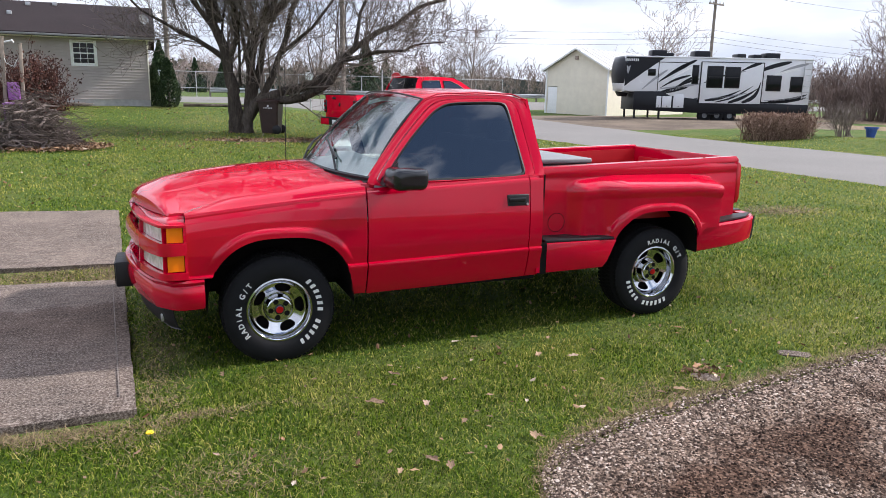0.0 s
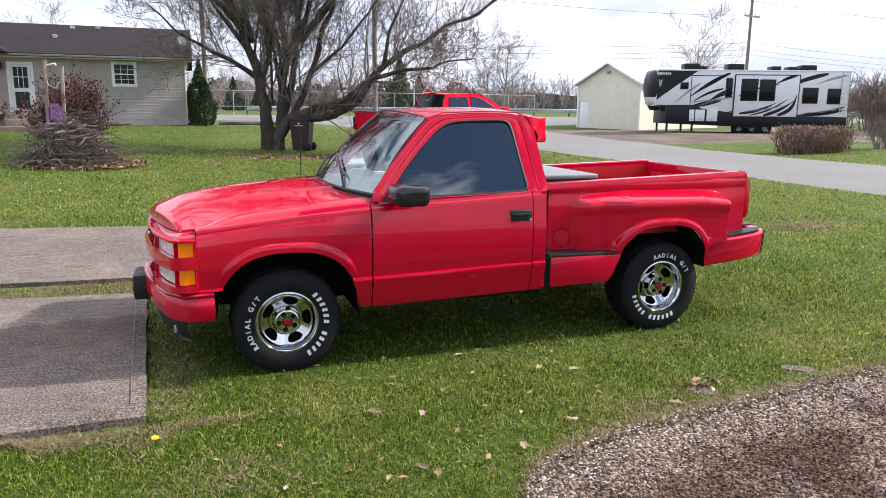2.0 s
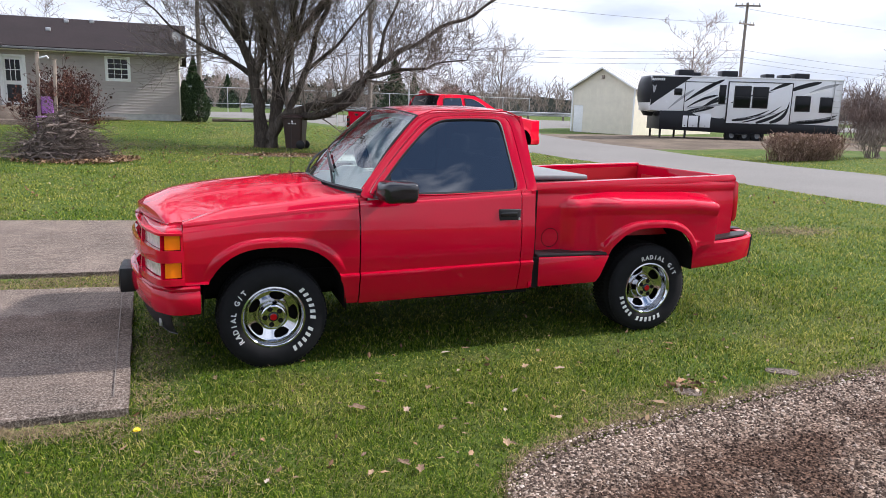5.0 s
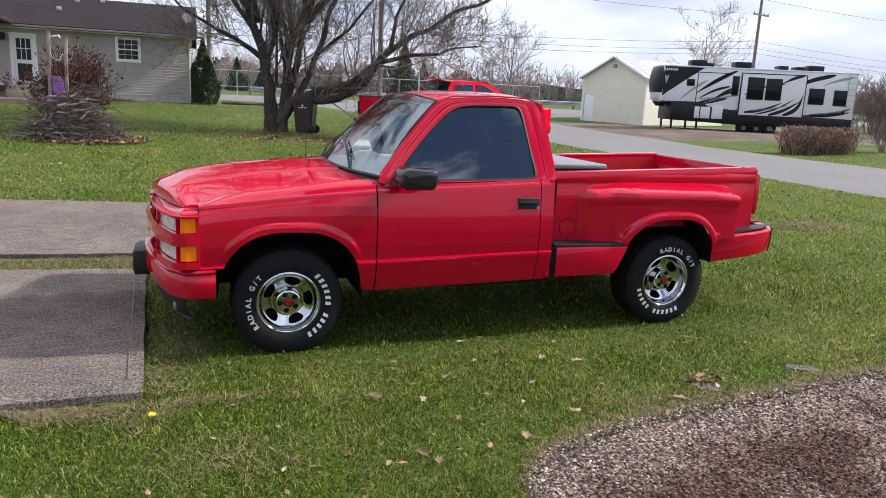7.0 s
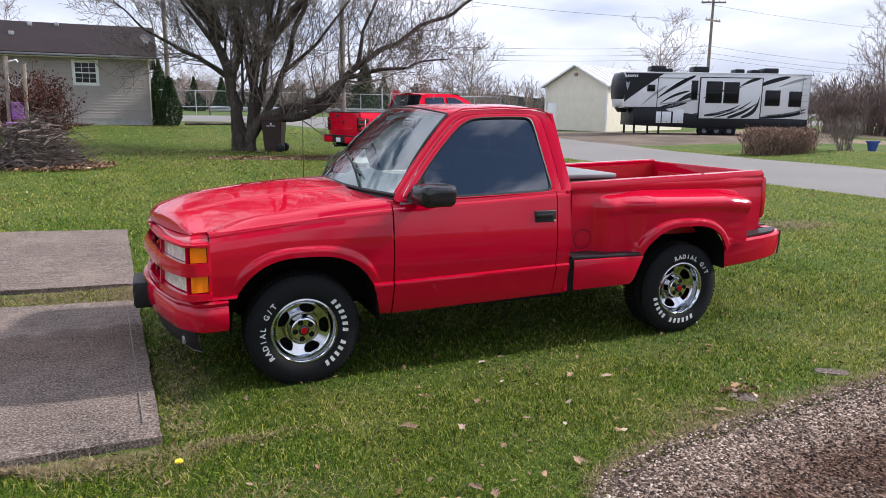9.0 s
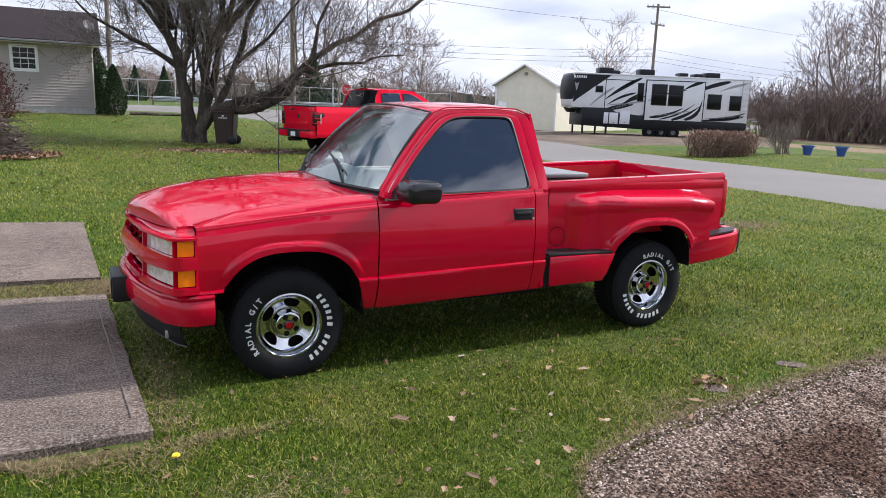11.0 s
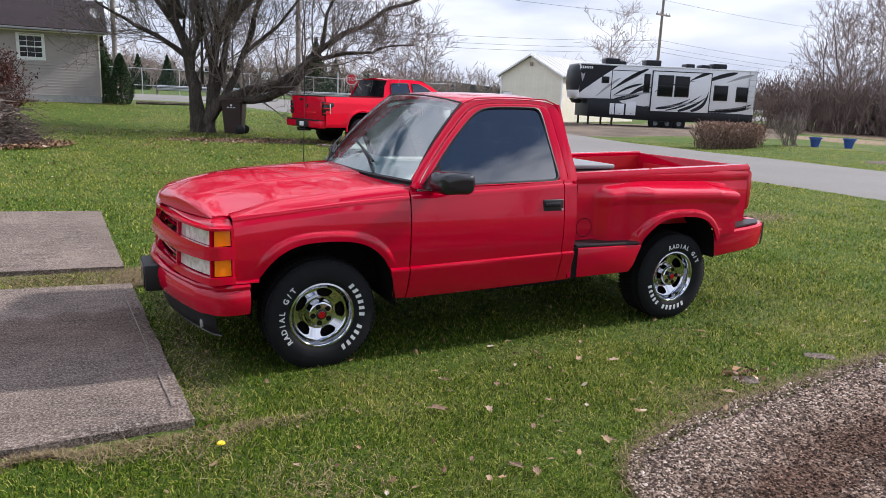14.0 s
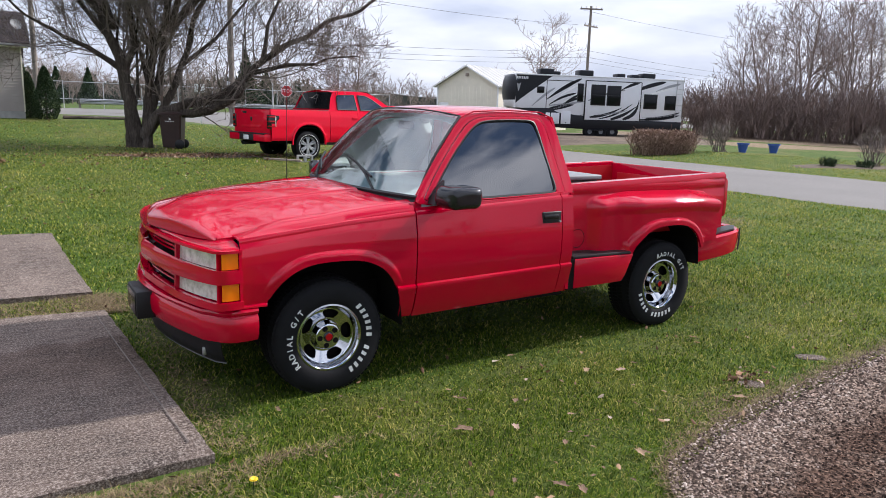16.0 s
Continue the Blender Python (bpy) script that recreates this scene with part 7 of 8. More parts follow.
def stand(n, place, scale, group, label, meshes=WOODS, lean=3):
    for _ in range(n):
        x, y = place()
        me = rnd.choice(meshes)
        ob = new("bare_tree", me)
        s = scale()
        ob.matrix_world = Matrix.Translation((x, y, gz(x, y))) @ Euler((radians(rnd.gauss(0, lean)), radians(rnd.gauss(0, lean)), rnd.random() * 6.3)).to_matrix().to_4x4() @ Matrix.Diagonal((s * 0.95, s * 0.95, s, 1))
        tagged(ob, label, "tree", group)


def along(ax, ay, bx, by, w):
    def f():
        q = rnd.random()
        return lerp(ax, bx, q) + rnd.uniform(-w, w) * 0.4, lerp(ay, by, q) + rnd.uniform(-w, w)
    return f


stand(26, along(48, 29, 63, 2, 4), lambda: rnd.uniform(0.8, 1.5), "woods beside the lawn", "tall bare tree in a tangled wood")
stand(14, along(54, 32, 74, 8, 5), lambda: rnd.uniform(0.9, 1.5), "woods beside the lawn", "tall bare tree in a tangled wood")
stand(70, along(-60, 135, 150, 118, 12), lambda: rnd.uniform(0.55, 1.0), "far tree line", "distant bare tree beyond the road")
for x, y, s in ((36, 78, 1.15), (29, 88, 1.0), (40, 92, 0.95), (60, 70, 1.35), (64, 76, 1.1), (22, 100, 1.2), (48, 100, 1.0), (-8.0, 46, 0.75)):
    ob = new("bare_tree", WOODS[int(x) % 5])
    ob.matrix_world = Matrix.Translation((x, y, gz(x, y))) @ Matrix.Rotation(x, 4, "Z") @ Matrix.Diagonal((s * 1.25, s * 1.25, s, 1))
    tagged(ob, "broad bare tree standing beyond the shed", "tree", "single far trees")


patch("leaf_litter", 39.5, 15.5, 17.0, 2.6, 0.03, LITTER, "brown leaf litter along the edge of the wood", "leaf litter", -0.98, 0.2, 12, 2.5)
patch("wood_floor", 52.0, 20.0, 24.0, 8.5, 0.05, LITTER, "brown leaf litter under the bare trees", "leaf litter", -0.98, 0.2, 13, 2.5)


def thicket(name, n, place, hmin, hmax, mat, label, seed, thin=0.012, lean=0.45):
    """Tangled upright stems, one joined mesh."""
    w = Wood(seed)
    r = w.rnd
    for _ in range(n):
        x, y = place()
        p = Vector((x, y, gz(x, y)))
        d = Vector((r.gauss(0, lean), r.gauss(0, lean), 1)).normalized()
        w.grow(p, d, r.uniform(hmin, hmax), 0.02 + 0.01 * r.random(), 1, 0.2, (0, 6, 3), thin, 0.8)
    ob = pymesh(name, w.v, w.f, mat)
    return tagged(ob, label, "undergrowth", kind="stuff")


thicket("undergrowth", 2300, along(42, 31.5, 60, 1, 4.0), 0.9, 3.6, UNDER, "dense brown leafless undergrowth at the wood's edge", 31, 0.012, 0.24)
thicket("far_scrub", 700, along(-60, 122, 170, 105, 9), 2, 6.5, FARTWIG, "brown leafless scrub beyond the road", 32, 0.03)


def leaves(name, n, place, size, mat, label, category, seed, kind="stuff", flat=0.0, parent=None):
    """Many small folded leaves in one mesh."""
    r = random.Random(seed)
    v, f = [], []
    for _ in range(n):
        p = place(r)
        s = size * r.uniform(0.6, 1.3)
        e = Euler((r.gauss(0, flat) if flat else r.random() * 6.3, r.gauss(0, flat) if flat else r.random() * 6.3, r.random() * 6.3)).to_matrix()
        b = len(v)
        for q in ((-1, 0, 0.15), (-0.25, -0.55, 0), (0.5, -0.45, 0.1), (1, 0, 0.25), (0.5, 0.45, 0.1), (-0.25, 0.55, 0)):
            v.append(p + e @ (Vector(q) * s))
        f += [(b, b + 1, b + 2, b + 3), (b, b + 3, b + 4, b + 5)]
    ob = pymesh(name, v, f, mat, parent)
    return ob if parent else tagged(ob, label, category, kind=kind)


patch("garden_bed", 25.5, 10.6, 2.8, 0.75, 0.03, DIRT, "brown mulched garden bed edged with stones", "garden bed", -0.35, 0.25, 21, 2.2)
# evergreens beside the house
def evergreen(x, y, h, r, seed, label, far=False):
    t = thing("evergreen", Matrix.Translation((x, y, gz(x, y))), label, "shrub", "evergreens beside the house")
    part("trunk", tubed([(0, 0, -0.05), (0, 0, h * 0.85)], [0.05, 0.015], 6), BARK, t)

    def put(rn):
        q = rn.random() ** 0.8
        a = rn.random() * 6.28
        if far:
            q = rn.random() ** 1.3
            rr = r * (1 - q) * (0.45 + 0.6 * rn.random()) * (0.75 + 0.4 * abs(math.sin(q * 24 + a * 2)))
            return Vector((math.cos(a) * rr, math.sin(a) * rr, h * (0.04 + 0.96 * q)))
        rr = r * (1 - q) ** 0.6 * min(1, 0.55 + q * 3) * (0.75 + 0.3 * rn.random()) * (1 + 0.25 * noise.noise(Vector((math.cos(a) * 2, math.sin(a) * 2, q * 4 + seed))))
        return Vector((math.cos(a) * rr, math.sin(a) * rr, q * h))
    leaves("crown", 3000 if far else 9000, put, 0.2 if far else 0.032, EVER, "", "", seed, parent=t)


evergreen(-0.02, 28.0, 2.0, 0.55, 1, "dense dark green upright evergreen shrub")
evergreen(-0.55, 28.9, 1.75, 0.42, 2, "dense dark green upright evergreen shrub, half hidden")
for x, y, h in ((0.5, 95, 6.5), (5.5, 110, 5.0), (27.5, 95, 8.0), (31, 97, 5.5), (-3, 100, 4.6), (9, 105, 4.8)):
    evergreen(x, y, h, h * 0.3, int(x + 50), "distant dark conifer beyond the road", True)


# hedge and shrubs across the road
def hedge():
    a, b = Vector((21.7, 18.0, 0)), Vector((25.0, 17.1, 0))
    u = (b - a).normalized()
    n = Vector((-u.y, u.x, 0))
    t = thing("hedge", Matrix.Translation((22.9, 17.7, gz(22.9, 17.7))), "clipped brown leafless hedge across the road", "hedge")
    o = Vector((22.9, 17.7, 0))
    w = Wood(41)
    for _ in range(380):
        p = a - o + u * w.rnd.random() * 2.6 + n * w.rnd.uniform(-0.5, 0.5)
        p.z = -0.05
        w.grow(p, Vector((w.rnd.gauss(0, 0.25), w.rnd.gauss(0, 0.25), 1)).normalized(), w.rnd.uniform(0.75, 1.02), 0.012, 1, 0.1, (0, 5), 0.006, 0.8)
    pymesh("branch_mass", w.v, w.f, HEDGE, t)

    def put(r):
        q = a - o + u * r.random() * 2.6 + n * r.uniform(-0.55, 0.55)
        q.z = 0.12 + 0.92 * r.random() ** 0.75 + 0.06 * noise.noise(q * 2.5)
        return q
    leaves("leaf_mass", 6500, put, 0.045, HEDGE, "", "", 42, parent=t)


hedge()


def bare_shrub(x, y, h, n, seed, label, mat=TWIG):
    w = Wood(seed)
    for _ in range(n):
        w.grow(Vector((w.rnd.gauss(0, 0.15), w.rnd.gauss(0, 0.15), -0.02)), Vector((w.rnd.gauss(0, 0.35), w.rnd.gauss(0, 0.35), 1)).normalized(), h * w.rnd.uniform(0.7, 1), 0.02, 1, 0.15, (0, 6, 4), 0.006, 0.9)
    ob = pymesh("bare_shrub", w.v, w.f, mat)
    ob.location = (x, y, gz(x, y))
    return tagged(ob, label, "shrub")


bare_shrub(25.95, 16.95, 1.25, 22, 43, "small leafless shrub beside the hedge")
bare_shrub(26.4, 10.6, 1.25, 16, 44, "small leafless shrub in a garden bed")
bare_shrub(24.2, 11.0, 0.35, 26, 45, "low dark garden plant", EVER)
bare_shrub(25.4, 10.3, 0.3, 24, 46, "low dark garden plant", EVER)


def pot(x, y, label):
    t = thing("plant_pot", Matrix.Translation((x, y, gz(x, y))), label, "plant pot", "blue pots across the road")
    R = Matrix.Rotation(radians(90), 4, "X")
    part("body", lathe(bmesh.new(), [(0.0, 0.0), (0.15, 0.0), (0.23, 0.38), (0.21, 0.38), (0.15, 0.3), (0, 0.3)], 24, R), BLUE, t)
    part("rim", lathe(bmesh.new(), [(0.225, 0.34), (0.27, 0.35), (0.27, 0.42), (0.225, 0.42)], 24, R), BLUE, t)
    part("soil", lathe(bmesh.new(), [(0.0, 0.36), (0.22, 0.36)], 20, R), DIRT, t)


pot(27.0, 16.6, "blue glazed plant pot on the grass")
pot(28.4, 16.0, "blue glazed plant pot with a dry stalk")

# ---- yard: brush pile, posts, red bush, bin ----
PX, PY = -3.25, 14.2
pile = thing("brush_pile", Matrix.Translation((PX, PY, gz(PX, PY))), "heap of cut grey branches with dead leaves round it", "brush pile")
w = Wood(51)
for _ in range(520):
    a, q = w.rnd.random() * 6.28, w.rnd.random() ** 0.6
    h = 1.38 * max(0.05, 1 - q ** 1.5) * w.rnd.random() ** 0.6
    p = Vector((math.cos(a) * q * 0.95, math.sin(a) * q * 0.9, h + 0.03))
    t3 = Vector((-math.sin(a) + w.rnd.gauss(0, 0.6), math.cos(a) * 0.6 + w.rnd.gauss(0, 0.6), w.rnd.gauss(-0.12, 0.28)))
    w.grow(p, t3.normalized(), w.rnd.uniform(0.35, 0.95), w.rnd.uniform(0.006, 0.016), 1, -0.15, (0, 3, 1), 0.004, 0.5)
w.v = [Vector((p.x, p.y, max(0.01, p.z))) for p in w.v]
pymesh("branch_mass", w.v, w.f, PILE, pile, "", True)
for _ in range(110):
    a, q = w.rnd.random() * 6.28, w.rnd.random() ** 0.5
    p = Vector((math.cos(a) * q * 0.85, math.sin(a) * q * 0.85, 0.10 + 1.15 * max(0.0, 1 - q ** 1.4) * w.rnd.random()))
    d = Vector((-math.sin(a) + w.rnd.gauss(0, 0.5), math.cos(a) + w.rnd.gauss(0, 0.5), w.rnd.gauss(0.0, 0.2))).normalized()
    one, ln = Wood(_ + 400), w.rnd.uniform(0.5, 1.1)
    pts = [p + d * ln * (k / 6 - 0.5) + Vector((one.rnd.gauss(0, 0.025), one.rnd.gauss(0, 0.025), one.rnd.gauss(0, 0.02) - 0.10 * (k / 6 - 0.5) ** 2)) for k in range(7)]
    one.limb([Vector((v.x, v.y, max(0.03, v.z))) for v in pts], [lerp(0.032, 0.012, k / 6) * (0.55 + 0.6 * (_ % 4) / 3) for k in range(7)], 6)
    pymesh("branch", one.v, one.f, DRIFT, pile, "", True)


def ring_leaf(r):
    a, q = r.gauss(-0.8, 1.0), 0.35 + 0.8 * r.random() ** 1.5
    x, y = PX + 0.25 + math.cos(a) * q * 1.25, PY - 0.25 + math.sin(a) * q * 1.0
    return Vector((x, y, gz(x, y) + 0.03 + 0.05 * r.random()))


leaves("dead_leaves", 1500, ring_leaf, 0.045, LEAF, "dry brown leaves round the brush pile", "fallen leaves", 52, flat=0.5)
for x, y, h, b, label in ((-3.88, 15.0, 2.42, True, "weathered wooden post with a bracket and string"), (-3.50, 14.9, 2.28, False, "weathered wooden post standing in the brush pile")):
    t = thing("wooden_post", Matrix.Translation((x, y, gz(x, y))) @ Matrix.Rotation(radians(2), 4, "Y"), label, "post", "posts by the brush pile")
    part("timber", boxed(-0.036, 0.036, -0.036, 0.036, -0.1, h, 0.008), POSTWOOD, t)
    part("cap", boxed(-0.044, 0.044, -0.044, 0.044, h, h + 0.025, 0.006), POSTWOOD, t)
    if b:
        part("bracket", tubed([(0.05, 0, h - 0.1), (0.22, -0.05, h - 0.05), (0.25, -0.05, h - 0.1)], 0.02, 6), WHITE, t)
tagged(pymesh("string_lights", *(lambda bm: ([v.co.copy() for v in bm.verts], [[v.index for v in f.verts] for f in bm.faces]))((lambda bm: (bm.verts.index_update(), bm)[1])(tubed([(-3.85, 15.0, gz(-3.8, 15) + 2.2), (-3.75, 14.98, gz(-3.8, 15) + 1.85), (-3.6, 14.94, gz(-3.8, 15) + 1.78), (-3.5, 14.9, gz(-3.8, 15) + 1.95)], 0.008, 5))), WHITE), "white string of lights hung between posts", "string lights")
bush = thing("red_bush", Matrix.Translation((-3.45, 15.8, gz(-3.45, 15.8))), "rust-red leafed bush behind the brush pile", "bush")
w = Wood(53)
for _ in range(60):
    w.grow(Vector((w.rnd.gauss(0, 0.2), w.rnd.gauss(0, 0.2), 0)), Vector((w.rnd.gauss(0, 0.27), w.rnd.gauss(0, 0.27), 1)).normalized(), w.rnd.uniform(1.05, 1.8), 0.018, 1, 0.2, (0, 7, 3), 0.005, 0.7)
pymesh("stem_mass", w.v, w.f, BUSH, bush)
tips = [w.v[k] for k in range(0, len(w.v), 3)]
leaves("leaf_mass", 8000, lambda r: (lambda p: Vector((p.x, p.y, max(0.3, p.z))))(r.choice(tips)) + Vector((r.gauss(0, 0.05), r.gauss(0, 0.05), r.gauss(0, 0.05))), 0.032, BUSH, "", "", 54, parent=bush)
t = thing("garden_chair", Matrix.Translation((-3.66, 15.0, gz(-3.7, 15.0) + 0.62)), "purple plastic chair half behind the brush pile", "chair")
part("backrest", boxed(-0.13, 0.13, 0.0, 0.03, 0.40, 0.80, 0.02, 3), PURPLE, t)
part("seat", boxed(-0.2, 0.2, -0.4, 0.02, 0.3, 0.34, 0.015), PURPLE, t)
for x in (-0.17, 0.17):
    for y in (-0.37, 0.0):
        part("leg", boxed(x - 0.018, x + 0.018, y - 0.018, y + 0.018, -0.57, 0.3), PURPLE, t)


def wheelie_bin():
    x, y = 2.72, 18.35
    t = thing("trash_bin", Matrix.Translation((x, y, gz(x, y) + 0.0)) @ Matrix.Rotation(radians(-24), 4, "Z"), "dark brown wheeled trash bin beside the tree", "trash bin")
    bm = bmesh.new()
    rows = []
    for z, w, d in ((0.04, 0.25, 0.26), (0.5, 0.28, 0.31), (0.95, 0.31, 0.36)):
        rows.append([bm.verts.new((px * w, py * d, z)) for px, py in ((-1, -0.85), (-0.85, -1), (0.85, -1), (1, -0.85), (1, 0.85), (0.85, 1), (-0.85, 1), (-1, 0.85))])
    for r, s in zip(rows, rows[1:]):
        for k in range(8):
            bm.faces.new((r[k], r[(k + 1) % 8], s[(k + 1) % 8], s[k]))
    bm.faces.new(rows[0][::-1])
    bm.faces.new(rows[-1])
    part("body", bm, BIN, t)
    part("rim", boxed(-0.34, 0.34, -0.39, 0.39, 0.95, 1.0, 0.015), BIN, t)
    part("lid", sheet(lambda u, v: Vector((lerp(-0.35, 0.37, u), lerp(-0.4, 0.4, v), 1.01 + 0.07 * math.sin(math.pi * u) ** 0.5 * math.sin(math.pi * v) ** 0.3)), 10, 10, 0.02), BIN, t)
    part("handle", tubed([(0.36, -0.25, 0.98), (0.43, -0.25, 1.0), (0.43, 0.25, 1.0), (0.36, 0.25, 0.98)], 0.02, 6), BIN, t)
    for s in (-0.31, 0.27):
        part("wheel", lathe(bmesh.new(), [(0.0, 0.0), (0.12, 0.0), (0.14, 0.015), (0.14, 0.05), (0.0, 0.05)], 24, Matrix.Translation((0.24, s, 0.14))), BLACK, t)
    for k in range(6):
        part("mark_bar", boxed(-0.13 + 0.045 * k, -0.105 + 0.045 * k, -0.362, -0.35, 0.78, 0.81), SIGNW, t)
    part("mark_disc", lathe(bmesh.new(), [(0.0, 0.0), (0.03, 0.0), (0.03, 0.01)], 12, Matrix.Translation((0, -0.362, 0.86))), SIGNW, t)


wheelie_bin()
t = thing("satellite_dish", Matrix.Translation((-0.80, 28.95, 4.55)) @ Matrix.Rotation(radians(28), 4, "Z"), "grey satellite dish on the roof's end", "satellite dish")
part("reflector", lathe(bmesh.new(), [(0.0, 0.06), (0.08, 0.052), (0.15, 0.03), (0.21, 0.0), (0.215, -0.004), (0.21, 0.012), (0.15, 0.042), (0.0, 0.072)], 28, Matrix.Rotation(radians(-25), 4, "X")), GREYBOX, t, "shallow round reflector")
part("arm", tubed([(0, 0.02, -0.25), (0, -0.22, -0.16), (0, -0.34, -0.02)], 0.014, 6), STEEL, t)
part("mast", tubed([(0, 0.07, 0.0), (0, 0.14, -0.2), (0, 0.14, -0.62)], 0.022, 6), STEEL, t)
rw = random.Random(17)
for k in range(7):
    ln = rw.uniform(1.2, 2.1)
    ob = part("board", boxed(-ln / 2, ln / 2, -0.07, 0.07, 0, 0.045, 0.004), POLEWOOD)
    x, y = -3.9 + rw.uniform(-0.2, 0.2), 27.75 + 0.16 * (k % 3)
    ob.matrix_world = Matrix.Translation((x, y, max(gz(-4.8, y), gz(-3.0, y), gz(x, y)) + 0.012 + 0.047 * (k // 3))) @ Matrix.Rotation(radians(rw.uniform(-3, 3)), 4, "Z")
    tagged(ob, "weathered grey board stacked by the house wall", "board", "boards stacked by the house")
one = Wood(77)
pts = [Vector((lerp(0.55, 3.2, k / 14), 28.6 + 0.5 * k / 14 + one.rnd.gauss(0, 0.03), 0)) for k in range(15)]
one.limb([Vector((p.x, p.y, gz(p.x, p.y) + 0.05)) for p in pts], [0.085 - 0.035 * k / 14 for k in range(15)], 8)
ob = pymesh("fallen_limb", one.v, one.f, BARK, None, "", True)
tagged(ob, "long dark fallen limb lying on the lawn", "log")
ob = part("edging_block", boxed(-0.16, 0.16, -0.07, 0.07, -0.02, 0.11, 0.012), FOUND)
ob.matrix_world = Matrix.Translation((-3.4, 6.55, max(0.12, gz(-3.4, 6.55)))) @ Matrix.Rotation(radians(8), 4, "Z")
tagged(ob, "pale concrete edging block in the grass", "concrete block")
t = thing("fire_pit", Matrix.Translation((-7.6, 26.6, 0.99)), "black domed fire pit on the patio", "fire pit")
part("bowl", lathe(bmesh.new(), [(0.0, 0.2), (0.3, 0.25), (0.38, 0.42), (0.38, 0.46)], 24, Matrix.Rotation(radians(90), 4, "X")), BLACK, t)
part("lid", lathe(bmesh.new(), [(0.38, 0.46), (0.33, 0.58), (0.18, 0.68), (0.0, 0.72)], 24, Matrix.Rotation(radians(90), 4, "X")), BLACK, t)
for k in range(3):
    a = 2.1 * k
    part("leg", tubed([(0.25 * math.cos(a), 0.25 * math.sin(a), 0.3), (0.34 * math.cos(a), 0.34 * math.sin(a), 0.0)], 0.018, 6), BLACK, t)
for x, label in ((-5.35, "dark wooden patio bench beside the door"), (-8.7, "dark wooden patio bench")):
    t = thing("bench", Matrix.Translation((x, 26.2, 0.99 if x < -6 else gz(x, 26.2))), label, "bench", "patio benches")
    part("seat", boxed(-0.5, 0.5, -0.2, 0.2, 0.62, 0.68, 0.01), BLACK, t)
    for a in (-0.42, 0.42):
        part("leg", boxed(a - 0.05, a + 0.05, -0.15, 0.15, 0, 0.62), BLACK, t)

# ---- poles, wires, signs, rails ----


def utility_pole(x, y, h, arms, label, r=0.15):
    t = thing("utility_pole", Matrix.Translation((x, y, gz(x, y) - 0.1)), label, "utility pole", "utility poles")
    part("post", tubed([(0, 0, 0), (0, 0, h * 0.5), (0, 0, h)], [r, r * 0.9, r * 0.7], 10), POLEWOOD, t)
    for z, half, turn in arms:
        m = Matrix.Rotation(radians(turn), 4, "Z")
        a = part("crossarm", box(bmesh.new(), -half, half, -0.18, -0.07, z - 0.07, z + 0.07, m=m), POLEWOOD, t)
        for k in (-0.92, -0.45, 0.45, 0.92):
            part("insulator", lathe(bmesh.new(), [(0.0, 0.2), (0.05, 0.17), (0.03, 0.12), (0.06, 0.08), (0.02, 0.0)], 8, m @ Matrix.Translation((k * half, -0.12, z + 0.07)) @ Matrix.Rotation(radians(90), 4, "X")), STEEL, a)
    return t


utility_pole(49.5, 51.5, 11.7, ((11.4, 1.15, -24), (9.75, 1.15, 14)), "tall wooden power pole with two crossarms behind the trailer", 0.17)
utility_pole(0.35, 44.0, 11.0, (), "bare wooden utility pole behind the house")
p2 = utility_pole(10.3, 39.5, 11.0, (), "weathered utility pole beside the road", 0.17)
part("transformer", lathe(bmesh.new(), [(0.0, 0.0), (0.2, 0.0), (0.22, 0.05), (0.22, 0.75), (0.1, 0.85), (0.0, 0.86)], 16, Matrix.Translation((0.05, -0.3, 7.2)) @ Matrix.Rotation(radians(90), 4, "X")), STEEL, p2)
part("guy_guard", boxed(-0.35, -0.12, -0.12, 0.05, 2.1, 2.6, 0.02), STEEL, p2)


utility_pole(110, 58, 12.6, ((12.3, 1.15, 0),), "wooden power pole far behind the woods")
utility_pole(-30, 48, 11.0, (), "wooden utility pole beyond the house")


def wire(a, b, sag, label):
    pts = [Vector(a).lerp(Vector(b), k / 24) - Vector((0, 0, sag * 4 * (k / 24) * (1 - k / 24))) for k in range(25)]
    ob = part("power_line", tubed(pts, 0.014, 4), CABLE)
    return tagged(ob, label, "cable", "overhead power lines")


G3, G2 = gz(49.5, 51.5) - 0.1, gz(10.3, 39.5) - 0.1
for a, b in ((6.3, 4.45), (6.75, 4.78), (7.4, 5.2)):
    wire((49.5, 51.5, G3 + a), (10.3, 39.5, G2 + b), 0.3, "black overhead line between the poles")
    wire((49.5, 51.5, G3 + a), (110, 58, G3 + a - 0.4), 0.7, "black overhead line running off over the woods")
    wire((10.3, 39.5, G2 + b), (-30, 48, G2 + b + 0.8), 0.5, "black overhead line behind the big tree")
wire((48.6, 52.2, G3 + 9.9), (10.3, 39.5, G2 + 8.6), 0.4, "thin upper line between the poles")
wire((48.6, 52.2, G3 + 11.4), (110, 58, G3 + 12.0), 0.9, "thin upper line running off over the woods")


